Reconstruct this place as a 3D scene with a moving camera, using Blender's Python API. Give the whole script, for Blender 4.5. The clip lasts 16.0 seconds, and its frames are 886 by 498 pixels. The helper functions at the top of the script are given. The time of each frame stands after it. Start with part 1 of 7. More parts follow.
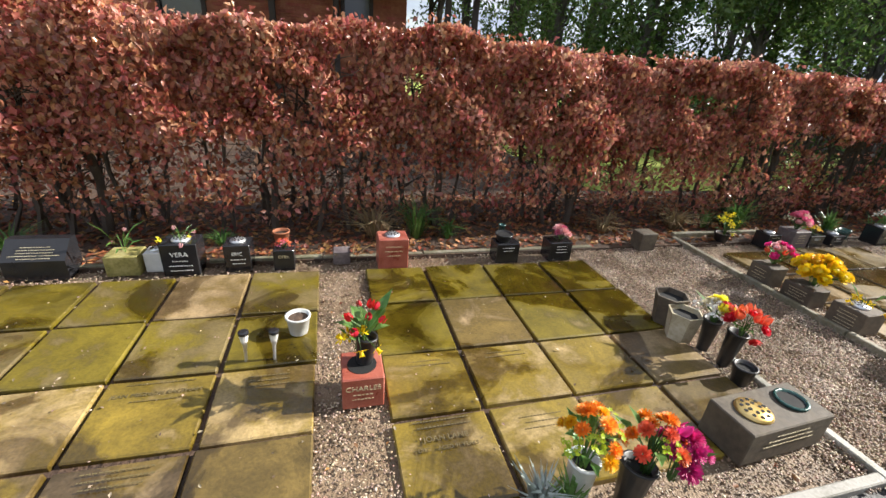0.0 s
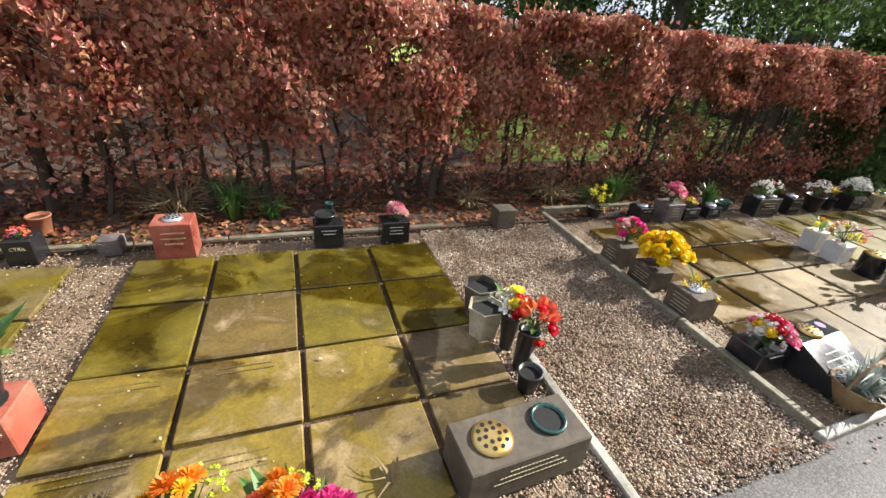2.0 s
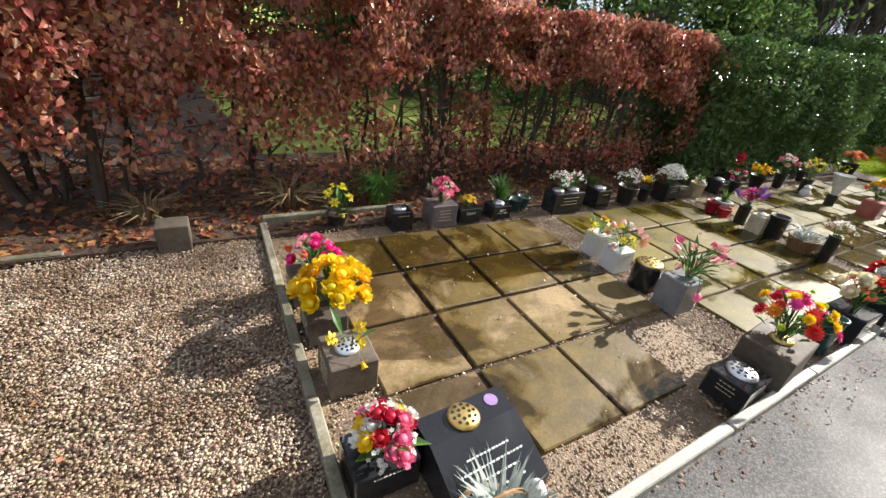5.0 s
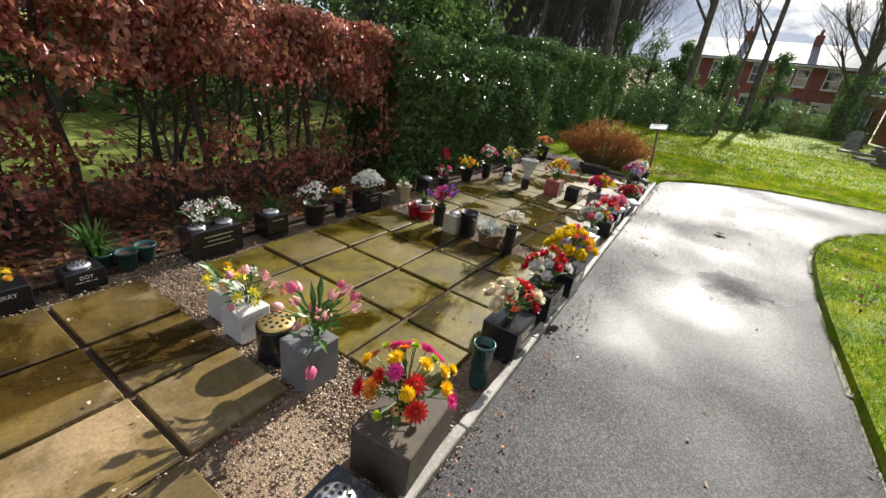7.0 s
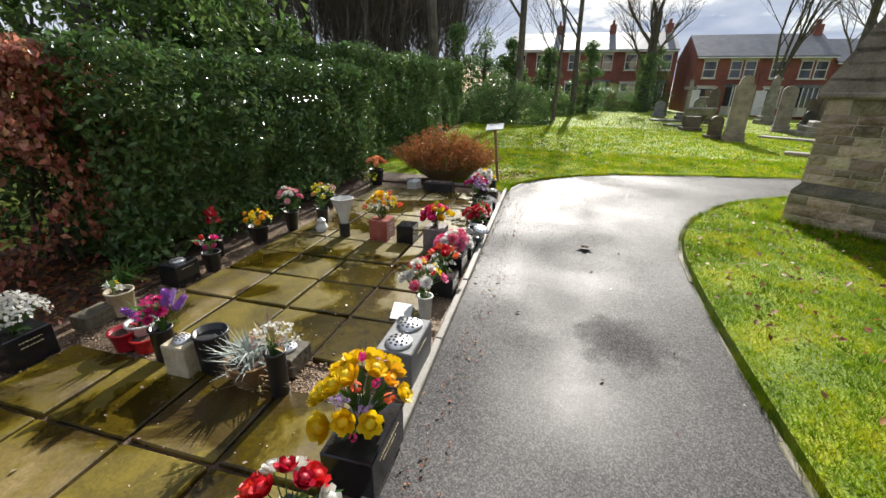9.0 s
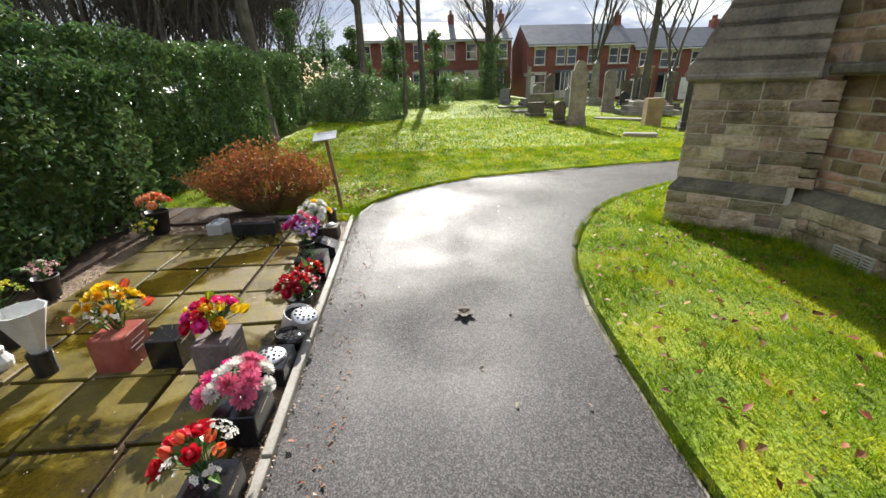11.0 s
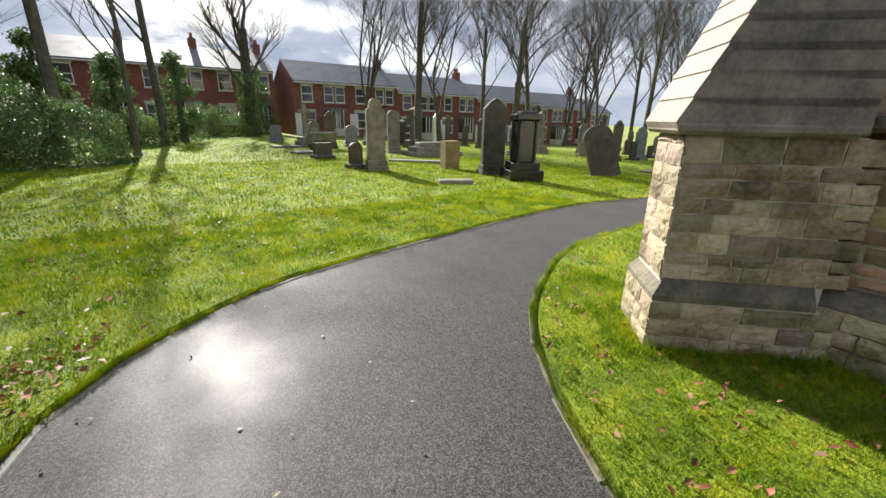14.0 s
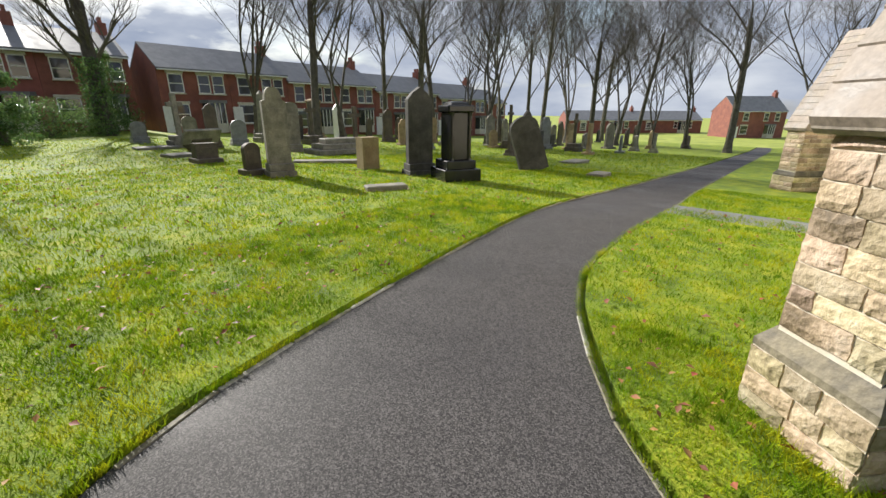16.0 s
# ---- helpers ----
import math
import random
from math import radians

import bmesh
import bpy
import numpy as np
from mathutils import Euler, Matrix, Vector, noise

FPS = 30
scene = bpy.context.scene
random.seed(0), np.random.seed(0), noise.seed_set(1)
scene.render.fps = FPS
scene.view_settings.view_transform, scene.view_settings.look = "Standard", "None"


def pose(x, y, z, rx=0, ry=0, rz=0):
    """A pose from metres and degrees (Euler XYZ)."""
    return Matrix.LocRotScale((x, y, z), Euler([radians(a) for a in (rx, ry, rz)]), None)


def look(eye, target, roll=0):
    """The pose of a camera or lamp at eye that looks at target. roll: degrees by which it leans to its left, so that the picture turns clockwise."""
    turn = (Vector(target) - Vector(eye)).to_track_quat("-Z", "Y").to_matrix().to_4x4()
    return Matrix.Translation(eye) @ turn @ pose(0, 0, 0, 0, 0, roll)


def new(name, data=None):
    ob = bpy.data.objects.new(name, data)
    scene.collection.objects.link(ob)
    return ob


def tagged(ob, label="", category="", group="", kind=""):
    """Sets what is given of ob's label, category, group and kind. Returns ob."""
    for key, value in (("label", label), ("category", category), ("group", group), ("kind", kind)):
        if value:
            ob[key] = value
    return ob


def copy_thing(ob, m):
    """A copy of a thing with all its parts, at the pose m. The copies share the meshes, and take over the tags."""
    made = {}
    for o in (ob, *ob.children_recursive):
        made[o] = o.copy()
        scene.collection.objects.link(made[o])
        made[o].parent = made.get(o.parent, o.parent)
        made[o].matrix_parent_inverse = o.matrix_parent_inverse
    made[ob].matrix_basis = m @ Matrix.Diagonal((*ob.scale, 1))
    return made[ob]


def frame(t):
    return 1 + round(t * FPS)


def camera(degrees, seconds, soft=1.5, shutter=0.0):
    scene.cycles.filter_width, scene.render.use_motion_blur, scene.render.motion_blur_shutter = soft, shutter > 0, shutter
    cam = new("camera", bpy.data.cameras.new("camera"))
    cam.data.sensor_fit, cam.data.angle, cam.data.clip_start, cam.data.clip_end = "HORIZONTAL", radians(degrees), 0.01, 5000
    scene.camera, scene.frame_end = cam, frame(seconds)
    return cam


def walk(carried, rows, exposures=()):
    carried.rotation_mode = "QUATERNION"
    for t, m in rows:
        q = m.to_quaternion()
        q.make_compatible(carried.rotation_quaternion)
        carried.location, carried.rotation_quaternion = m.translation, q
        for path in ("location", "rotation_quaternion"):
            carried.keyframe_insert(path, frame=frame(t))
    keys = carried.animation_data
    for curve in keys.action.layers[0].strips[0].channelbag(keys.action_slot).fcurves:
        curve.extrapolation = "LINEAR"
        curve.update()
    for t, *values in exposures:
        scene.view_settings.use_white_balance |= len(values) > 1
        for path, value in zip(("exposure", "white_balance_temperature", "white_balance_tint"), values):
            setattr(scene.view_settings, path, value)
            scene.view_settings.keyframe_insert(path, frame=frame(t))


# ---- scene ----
cam = camera(94.2, 16.0)
PATH = [
    (0, (0.059, 0.325, 1.623), (0.565, 2.074, 0.795), 4.7),
    (0.5, (0.347, 0.338, 1.612), (0.804, 2.095, 0.773), 5.0),
    (1, (0.688, 0.307, 1.619), (1.186, 2.047, 0.767), 5.5),
    (1.5, (1.026, 0.417, 1.592), (1.614, 2.113, 0.71), 6.0),
    (2, (1.347, 0.463, 1.58), (2.002, 2.105, 0.646), 5.9),
    (2.5, (1.684, 0.446, 1.59), (2.308, 2.07, 0.603), 5.2),
    (3, (2.023, 0.516, 1.593), (2.752, 2.107, 0.625), 6.0),
    (3.2, (2.178, 0.581, 1.613), (2.961, 2.152, 0.655), 6.3),
    (5.3, (3.674, 0.694, 1.479), (4.638, 2.164, 0.526), 7.5),
    (5.5, (3.809, 0.648, 1.467), (4.819, 2.086, 0.512), 7.4),
    (6, (4.187, 0.53, 1.489), (5.415, 1.808, 0.562), 8.3),
    (6.5, (4.625, 0.553, 1.46), (6.071, 1.628, 0.591), 8.6),
    (7, (5.055, 0.61, 1.486), (6.626, 1.545, 0.675), 7.7),
    (7.5, (5.484, 0.626, 1.494), (7.132, 1.47, 0.738), 6.0),
    (8, (5.965, 0.715, 1.464), (7.679, 1.455, 0.748), 4.3),
    (8.5, (6.453, 0.72, 1.474), (8.222, 1.33, 0.766), 2.5),
    (9, (6.861, 0.628, 1.494), (8.665, 1.101, 0.771), 0.8),
    (9.2, (7.031, 0.612, 1.497), (8.843, 1.016, 0.753), -0.1),
    (11.3, (8.843, 0.484, 1.523), (10.691, 0.281, 0.787), -1.2),
    (11.5, (9.054, 0.467, 1.512), (10.899, 0.198, 0.789), -1.0),
    (12, (9.536, 0.49, 1.5), (11.358, 0.034, 0.812), -0.4),
    (12.5, (10.048, 0.527, 1.531), (11.826, -0.113, 0.874), 0.2),
    (13, (10.527, 0.453, 1.537), (12.243, -0.357, 0.904), 0.7),
    (13.5, (11.008, 0.444, 1.51), (12.651, -0.515, 0.894), 0.8),
    (14, (11.485, 0.419, 1.525), (13.052, -0.666, 0.919), 1.0),
    (14.5, (11.953, 0.264, 1.531), (13.438, -0.927, 0.92), 0.6),
    (15, (12.403, 0.2, 1.517), (13.812, -1.076, 0.895), 0.4),
    (15.5, (12.81, 0.114, 1.521), (14.143, -1.237, 0.89), 0.4),
    (16, (13.21, -0.083, 1.544), (14.469, -1.5, 0.906), 0.3),
]
walk(cam, [(t, look(eye, target, roll)) for t, eye, target, roll in PATH], exposures=[(0.0, 1.31), (3.0, 1.42), (5.5, 1.24), (7.0, 0.98), (8.0, 0.88), (8.5, 0.74), (9.0, 1.08), (12.0, 1.26), (14.0, 1.01), (16.0, 0.79)])

# ---------------- world and sun ----------------
SUN_AZ, SUN_EL = -2.0, 31.0
world = bpy.data.worlds.new("sky")
scene.world = world
world.use_nodes = True
wn, wl = world.node_tree.nodes, world.node_tree.links
wn.clear()
w_out = wn.new("ShaderNodeOutputWorld")
w_bg = wn.new("ShaderNodeBackground")
w_sky = wn.new("ShaderNodeTexSky")
w_sky.sky_type = "NISHITA"
w_sky.sun_disc = False
w_sky.sun_elevation = radians(SUN_EL)
w_sky.sun_rotation = radians(90 - SUN_AZ)
w_sky.air_density, w_sky.dust_density, w_sky.ozone_density = 1.2, 1.2, 1.0
w_geo = wn.new("ShaderNodeTexCoord")
w_map = wn.new("ShaderNodeMapping")
w_map.inputs["Scale"].default_value = (1.4, 1.4, 4.2)
w_noise = wn.new("ShaderNodeTexNoise")
w_noise.inputs["Scale"].default_value = 1.7
w_noise.inputs["Detail"].default_value = 9
w_noise.inputs["Roughness"].default_value = 0.58
w_ramp = wn.new("ShaderNodeValToRGB")
w_ramp.color_ramp.elements[0].position, w_ramp.color_ramp.elements[0].color = 0.28, (0, 0, 0, 1)
w_ramp.color_ramp.elements[1].position, w_ramp.color_ramp.elements[1].color = 0.50, (1, 1, 1, 1)
w_mix = wn.new("ShaderNodeMix")
w_mix.data_type = "RGBA"
w_cloud = wn.new("ShaderNodeTexNoise")
w_cloud.inputs["Scale"].default_value = 4.0
w_cloud.inputs["Detail"].default_value = 6
w_cr = wn.new("ShaderNodeValToRGB")
w_cr.color_ramp.elements[0].position, w_cr.color_ramp.elements[0].color = 0.3, (2.0, 2.35, 3.1, 1)
w_cr.color_ramp.elements[1].position, w_cr.color_ramp.elements[1].color = 0.7, (4.0, 4.25, 4.7, 1)
wl.new(w_geo.outputs["Generated"], w_map.inputs["Vector"])
wl.new(w_map.outputs["Vector"], w_noise.inputs["Vector"])
wl.new(w_map.outputs["Vector"], w_cloud.inputs["Vector"])
wl.new(w_noise.outputs["Fac"], w_ramp.inputs["Fac"])
wl.new(w_cloud.outputs["Fac"], w_cr.inputs["Fac"])
wl.new(w_ramp.outputs["Color"], w_mix.inputs["Factor"])
wl.new(w_sky.outputs["Color"], w_mix.inputs["A"])
wl.new(w_cr.outputs["Color"], w_mix.inputs["B"])
wl.new(w_mix.outputs["Result"], w_bg.inputs["Color"])
wl.new(w_bg.outputs["Background"], w_out.inputs["Surface"])
w_bg.inputs["Strength"].default_value = 0.10

sun_data = bpy.data.lights.new("sun", "SUN")
sun_data.energy, sun_data.angle, sun_data.color = 4.6, radians(0.53), (1.0, 0.955, 0.88)
sun = new("sun", sun_data)
sun_dir = Vector((math.cos(radians(SUN_EL)) * math.cos(radians(SUN_AZ)), math.cos(radians(SUN_EL)) * math.sin(radians(SUN_AZ)), math.sin(radians(SUN_EL))))
sun.matrix_world = look((40, 0, 40), Vector((40, 0, 40)) - sun_dir)

# ---------------- materials ----------------
def rgb(c):
    return (c[0], c[1], c[2], 1.0)


def surface(name, tones, rough=(0.6, 0.8), grain=60.0, patch=2.5, bump=0.3, metal=0.0, own=0.12, depth=0.004,
            speck=None, through_light=None, space="world", island=False, spec=0.5, detail=8, ramp_from=0.32):
    """tones: two to four colours laid by broad patches; grain: fine scale; own: how far each piece differs in tone."""
    m = bpy.data.materials.new(name)
    m.use_nodes = True
    n, l = m.node_tree.nodes, m.node_tree.links
    b = n["Principled BSDF"]
    if space == "world":
        g = n.new("ShaderNodeNewGeometry")
        vec = g.outputs["Position"]
    else:
        g = n.new("ShaderNodeTexCoord")
        vec = g.outputs["Object"]
    big = n.new("ShaderNodeTexNoise")
    big.inputs["Scale"].default_value, big.inputs["Detail"].default_value, big.inputs["Roughness"].default_value = patch, detail, 0.62
    fine = n.new("ShaderNodeTexNoise")
    fine.inputs["Scale"].default_value, fine.inputs["Detail"].default_value = grain, 4
    l.new(vec, big.inputs["Vector"])
    l.new(vec, fine.inputs["Vector"])
    ramp = n.new("ShaderNodeValToRGB")
    el = ramp.color_ramp.elements
    while len(el) < len(tones):
        el.new(0.5)
    for i, c in enumerate(tones):
        el[i].position = ramp_from + (1 - 2 * ramp_from) * i / max(1, len(tones) - 1)
        el[i].color = rgb(c)
    mix = n.new("ShaderNodeMath")
    mix.operation = "MULTIPLY_ADD"
    mix.inputs[1].default_value = 0.35
    l.new(fine.outputs["Fac"], mix.inputs[0])
    sub = n.new("ShaderNodeMath")
    sub.operation = "MULTIPLY_ADD"
    sub.inputs[1].default_value, sub.inputs[2].default_value = 1.0, -0.175
    l.new(big.outputs["Fac"], sub.inputs[0])
    l.new(sub.outputs[0], mix.inputs[2])
    l.new(mix.outputs[0], ramp.inputs["Fac"])
    colour = ramp.outputs["Color"]
    if own > 0:
        hsv = n.new("ShaderNodeHueSaturation")
        if island:
            rnd = n.new("ShaderNodeNewGeometry")
            r_out = rnd.outputs["Random Per Island"]
        else:
            rnd = n.new("ShaderNodeObjectInfo")
            r_out = rnd.outputs["Random"]
        v = n.new("ShaderNodeMapRange")
        v.inputs["To Min"].default_value, v.inputs["To Max"].default_value = 1 - own * 2, 1 + own * 2
        l.new(r_out, v.inputs["Value"])
        l.new(v.outputs["Result"], hsv.inputs["Value"])
        hh = n.new("ShaderNodeMath")
        hh.operation = "MULTIPLY"
        hh.inputs[1].default_value = 7.31
        l.new(r_out, hh.inputs[0])
        fr = n.new("ShaderNodeMath")
        fr.operation = "FRACT"
        l.new(hh.outputs[0], fr.inputs[0])
        hv = n.new("ShaderNodeMapRange")
        hv.inputs["To Min"].default_value, hv.inputs["To Max"].default_value = 0.5 - own * 0.12, 0.5 + own * 0.12
        l.new(fr.outputs[0], hv.inputs["Value"])
        l.new(hv.outputs["Result"], hsv.inputs["Hue"])
        l.new(colour, hsv.inputs["Color"])
        colour = hsv.outputs["Color"]
    if speck:
        sc, amount, sp_col = speck
        vo = n.new("ShaderNodeTexVoronoi")
        vo.inputs["Scale"].default_value = sc
        l.new(vec, vo.inputs["Vector"])
        sr = n.new("ShaderNodeValToRGB")
        sr.color_ramp.elements[0].position, sr.color_ramp.elements[0].color = amount * 0.6, (1, 1, 1, 1)
        sr.color_ramp.elements[1].position, sr.color_ramp.elements[1].color = amount, (0, 0, 0, 1)
        l.new(vo.outputs["Distance"], sr.inputs["Fac"])
        mx = n.new("ShaderNodeMix")
        mx.data_type = "RGBA"
        l.new(sr.outputs["Color"], mx.inputs["Factor"])
        l.new(colour, mx.inputs["A"])
        mx.inputs["B"].default_value = rgb(sp_col)
        colour = mx.outputs["Result"]
    l.new(colour, b.inputs["Base Color"])
    rr = n.new("ShaderNodeMapRange")
    rr.inputs["From Min"].default_value, rr.inputs["From Max"].default_value = 0.35, 0.65
    rr.inputs["To Min"].default_value, rr.inputs["To Max"].default_value = rough
    l.new(big.outputs["Fac"], rr.inputs["Value"])
    l.new(rr.outputs["Result"], b.inputs["Roughness"])
    b.inputs["Metallic"].default_value = metal
    b.inputs["Specular IOR Level"].default_value = spec
    if bump > 0:
        bp = n.new("ShaderNodeBump")
        bp.inputs["Strength"].default_value, bp.inputs["Distance"].default_value = bump, depth
        l.new(fine.outputs["Fac"], bp.inputs["Height"])
        l.new(bp.outputs["Normal"], b.inputs["Normal"])
    if through_light:
        tr = n.new("ShaderNodeBsdfTranslucent")
        l.new(colour, tr.inputs["Color"])
        ms = n.new("ShaderNodeMixShader")
        ms.inputs["Fac"].default_value = through_light
        l.new(b.outputs["BSDF"], ms.inputs[1])
        l.new(tr.outputs["BSDF"], ms.inputs[2])
        l.new(ms.outputs["Shader"], n["Material Output"].inputs["Surface"])
    return m


M = {}
M["grass"] = surface("lawn_grass", [(0.07, 0.12, 0.006), (0.17, 0.24, 0.008), (0.32, 0.33, 0.014)], (0.8, 0.95), 45, 2.2, 0.8, depth=0.02, own=0)
M["blade"] = surface("grass_blades", [(0.12, 0.215, 0.008), (0.24, 0.35, 0.010), (0.40, 0.42, 0.016)], (0.7, 0.9), 8, 2.0, 0, own=0.16, island=True, through_light=0.4, spec=0.12, ramp_from=0.38)
M["meadow"] = surface("far_grass", [(0.17, 0.21, 0.03), (0.28, 0.33, 0.05), (0.36, 0.38, 0.08)], (0.8, 0.95), 12, 0.5, 0.5, depth=0.03, own=0)
M["soil"] = surface("leaf_litter", [(0.035, 0.022, 0.014), (0.07, 0.04, 0.025), (0.12, 0.07, 0.04)], (0.7, 0.95), 40, 5, 0.9, depth=0.02, own=0)
M["gravel"] = surface("gravel_bed", [(0.10, 0.065, 0.04), (0.22, 0.15, 0.09), (0.33, 0.24, 0.16)], (0.5, 0.8), 90, 3, 1.0, depth=0.01, own=0)
M["pebble"] = surface("pebbles", [(0.20, 0.13, 0.08), (0.33, 0.24, 0.165), (0.52, 0.42, 0.33)], (0.35, 0.6), 30, 4, 0, own=0.3, island=True)
M["kerb"] = surface("concrete_kerb", [(0.20, 0.19, 0.15), (0.34, 0.32, 0.28), (0.44, 0.42, 0.38)], (0.5, 0.8), 70, 5, 0.5, own=0.08)
M["mosskerb"] = surface("mossy_concrete", [(0.09, 0.085, 0.045), (0.19, 0.17, 0.11), (0.30, 0.275, 0.22)], (0.6, 0.85), 60, 6, 0.5, own=0.08)
M["beech"] = surface("dry_beech_leaves", [(0.26, 0.075, 0.042), (0.50, 0.19, 0.12), (0.70, 0.40, 0.29)], (0.22, 0.4), 20, 3, 0, own=0.24, island=True, through_light=0.42)
M["bark"] = surface("bark", [(0.05, 0.043, 0.035), (0.09, 0.079, 0.063), (0.14, 0.125, 0.10)], (0.75, 0.95), 30, 4, 0.9, depth=0.02, own=0.06)
M["twig"] = surface("twigs", [(0.055, 0.042, 0.033), (0.10, 0.078, 0.06)], (0.7, 0.9), 30, 4, 0, own=0)
M["privet"] = surface("evergreen_leaves", [(0.055, 0.11, 0.03), (0.10, 0.18, 0.05), (0.165, 0.255, 0.075)], (0.22, 0.4), 20, 2, 0, own=0.2, island=True, through_light=0.35)
M["laurel"] = surface("glossy_bush_leaves", [(0.06, 0.12, 0.03), (0.12, 0.20, 0.05), (0.18, 0.28, 0.07)], (0.2, 0.36), 20, 2, 0, own=0.2, island=True, through_light=0.45)
M["wallstone"] = surface("warm_wall_sandstone", [(0.26, 0.18, 0.11), (0.44, 0.30, 0.18), (0.56, 0.39, 0.23), (0.62, 0.50, 0.35)], (0.75, 0.92), 26, 2.4, 0.9, depth=0.014, own=0.24)
M["sandstone"] = surface("rock_faced_sandstone", [(0.17, 0.13, 0.075), (0.34, 0.265, 0.165), (0.50, 0.395, 0.27), (0.60, 0.50, 0.37)], (0.7, 0.9), 34, 3.2, 0.9, depth=0.014, own=0.20)
M["darkstone"] = surface("weathered_dark_stone", [(0.07, 0.06, 0.045), (0.14, 0.12, 0.085), (0.25, 0.215, 0.15)], (0.6, 0.85), 30, 4, 0.7, depth=0.012, own=0.08)
M["coping"] = surface("weathering_slab_stone", [(0.15, 0.125, 0.10), (0.27, 0.225, 0.18), (0.38, 0.32, 0.26)], (0.45, 0.75), 40, 4, 0.5, own=0.06)
M["mortar"] = surface("lime_mortar", [(0.58, 0.52, 0.42), (0.70, 0.64, 0.53)], (0.85, 0.95), 60, 6, 0.4, own=0)
M["brick"] = surface("red_brick", [(0.17, 0.058, 0.047), (0.235, 0.08, 0.062), (0.29, 0.11, 0.082)], (0.75, 0.9), 18, 1.2, 0.3, own=0.04)
M["slate"] = surface("slate_roof", [(0.10, 0.105, 0.115), (0.15, 0.155, 0.165), (0.2, 0.2, 0.21)], (0.45, 0.65), 14, 1.5, 0.3, own=0.05)
M["whitepaint"] = surface("white_paint", [(0.66, 0.66, 0.63), (0.78, 0.78, 0.76)], (0.4, 0.6), 20, 3, 0, own=0.03)
M["cream"] = surface("painted_sills", [(0.5, 0.47, 0.38), (0.6, 0.57, 0.48)], (0.6, 0.8), 20, 3, 0, own=0.03)
M["glass"] = surface("window_glass", [(0.02, 0.024, 0.03), (0.035, 0.04, 0.045)], (0.04, 0.08), 5, 1, 0, own=0, spec=0.8)
M["ivy"] = M["privet"]


def tarmac_material():
    """Wet tarmac: small stones in dark binder, with broad damp and drier patches."""
    m = bpy.data.materials.new("wet_tarmac_path")
    m.use_nodes = True
    n, l = m.node_tree.nodes, m.node_tree.links
    b = n["Principled BSDF"]
    g = n.new("ShaderNodeNewGeometry")
    vo = n.new("ShaderNodeTexVoronoi")
    vo.inputs["Scale"].default_value = 150
    big = n.new("ShaderNodeTexNoise")
    big.inputs["Scale"].default_value, big.inputs["Detail"].default_value = 0.75, 5
    mid = n.new("ShaderNodeTexNoise")
    mid.inputs["Scale"].default_value, mid.inputs["Detail"].default_value = 9, 6
    for q in (vo, big, mid):
        l.new(g.outputs["Position"], q.inputs["Vector"])
    sep = n.new("ShaderNodeSeparateColor")
    l.new(vo.outputs["Color"], sep.inputs["Color"])
    ramp = n.new("ShaderNodeValToRGB")
    e = ramp.color_ramp.elements
    e[0].position, e[0].color = 0.0, (0.016, 0.015, 0.016, 1)
    e[1].position, e[1].color = 1.0, (0.14, 0.130, 0.126, 1)
    k = e.new(0.55)
    k.color = (0.062, 0.057, 0.056, 1)
    l.new(sep.outputs["Red"], ramp.inputs["Fac"])
    l.new(ramp.outputs["Color"], b.inputs["Base Color"])
    rr = n.new("ShaderNodeMapRange")
    rr.inputs["From Min"].default_value, rr.inputs["From Max"].default_value = 0.36, 0.64
    rr.inputs["To Min"].default_value, rr.inputs["To Max"].default_value = 0.49, 0.73
    l.new(big.outputs["Fac"], rr.inputs["Value"])
    gap = n.new("ShaderNodeVectorMath")
    gap.operation = "DISTANCE"
    gap.inputs[1].default_value = (9.38, 0.05, -0.03)
    l.new(g.outputs["Position"], gap.inputs[0])
    ragged = n.new("ShaderNodeMath")
    ragged.operation = "MULTIPLY_ADD"
    ragged.inputs[1].default_value = 0.5
    l.new(mid.outputs["Fac"], ragged.inputs[0])
    l.new(gap.outputs["Value"], ragged.inputs[2])
    worn = n.new("ShaderNodeMapRange")
    worn.inputs["From Min"].default_value, worn.inputs["From Max"].default_value = 0.35, 0.62
    worn.inputs["To Min"].default_value, worn.inputs["To Max"].default_value = 0.25, 0.0
    l.new(ragged.outputs[0], worn.inputs["Value"])
    dull = n.new("ShaderNodeMath")
    dull.operation = "ADD"
    l.new(rr.outputs["Result"], dull.inputs[0])
    l.new(worn.outputs["Result"], dull.inputs[1])
    l.new(dull.outputs[0], b.inputs["Roughness"])
    add = n.new("ShaderNodeMath")
    add.operation = "MULTIPLY_ADD"
    add.inputs[1].default_value = 0.6
    l.new(mid.outputs["Fac"], add.inputs[0])
    l.new(sep.outputs["Green"], add.inputs[2])
    bp = n.new("ShaderNodeBump")
    bp.inputs["Strength"].default_value, bp.inputs["Distance"].default_value = 0.75, 0.006
    l.new(add.outputs[0], bp.inputs["Height"])
    l.new(bp.outputs["Normal"], b.inputs["Normal"])
    b.inputs["Specular IOR Level"].default_value = 0.26
    return m


M["tarmac"] = tarmac_material()


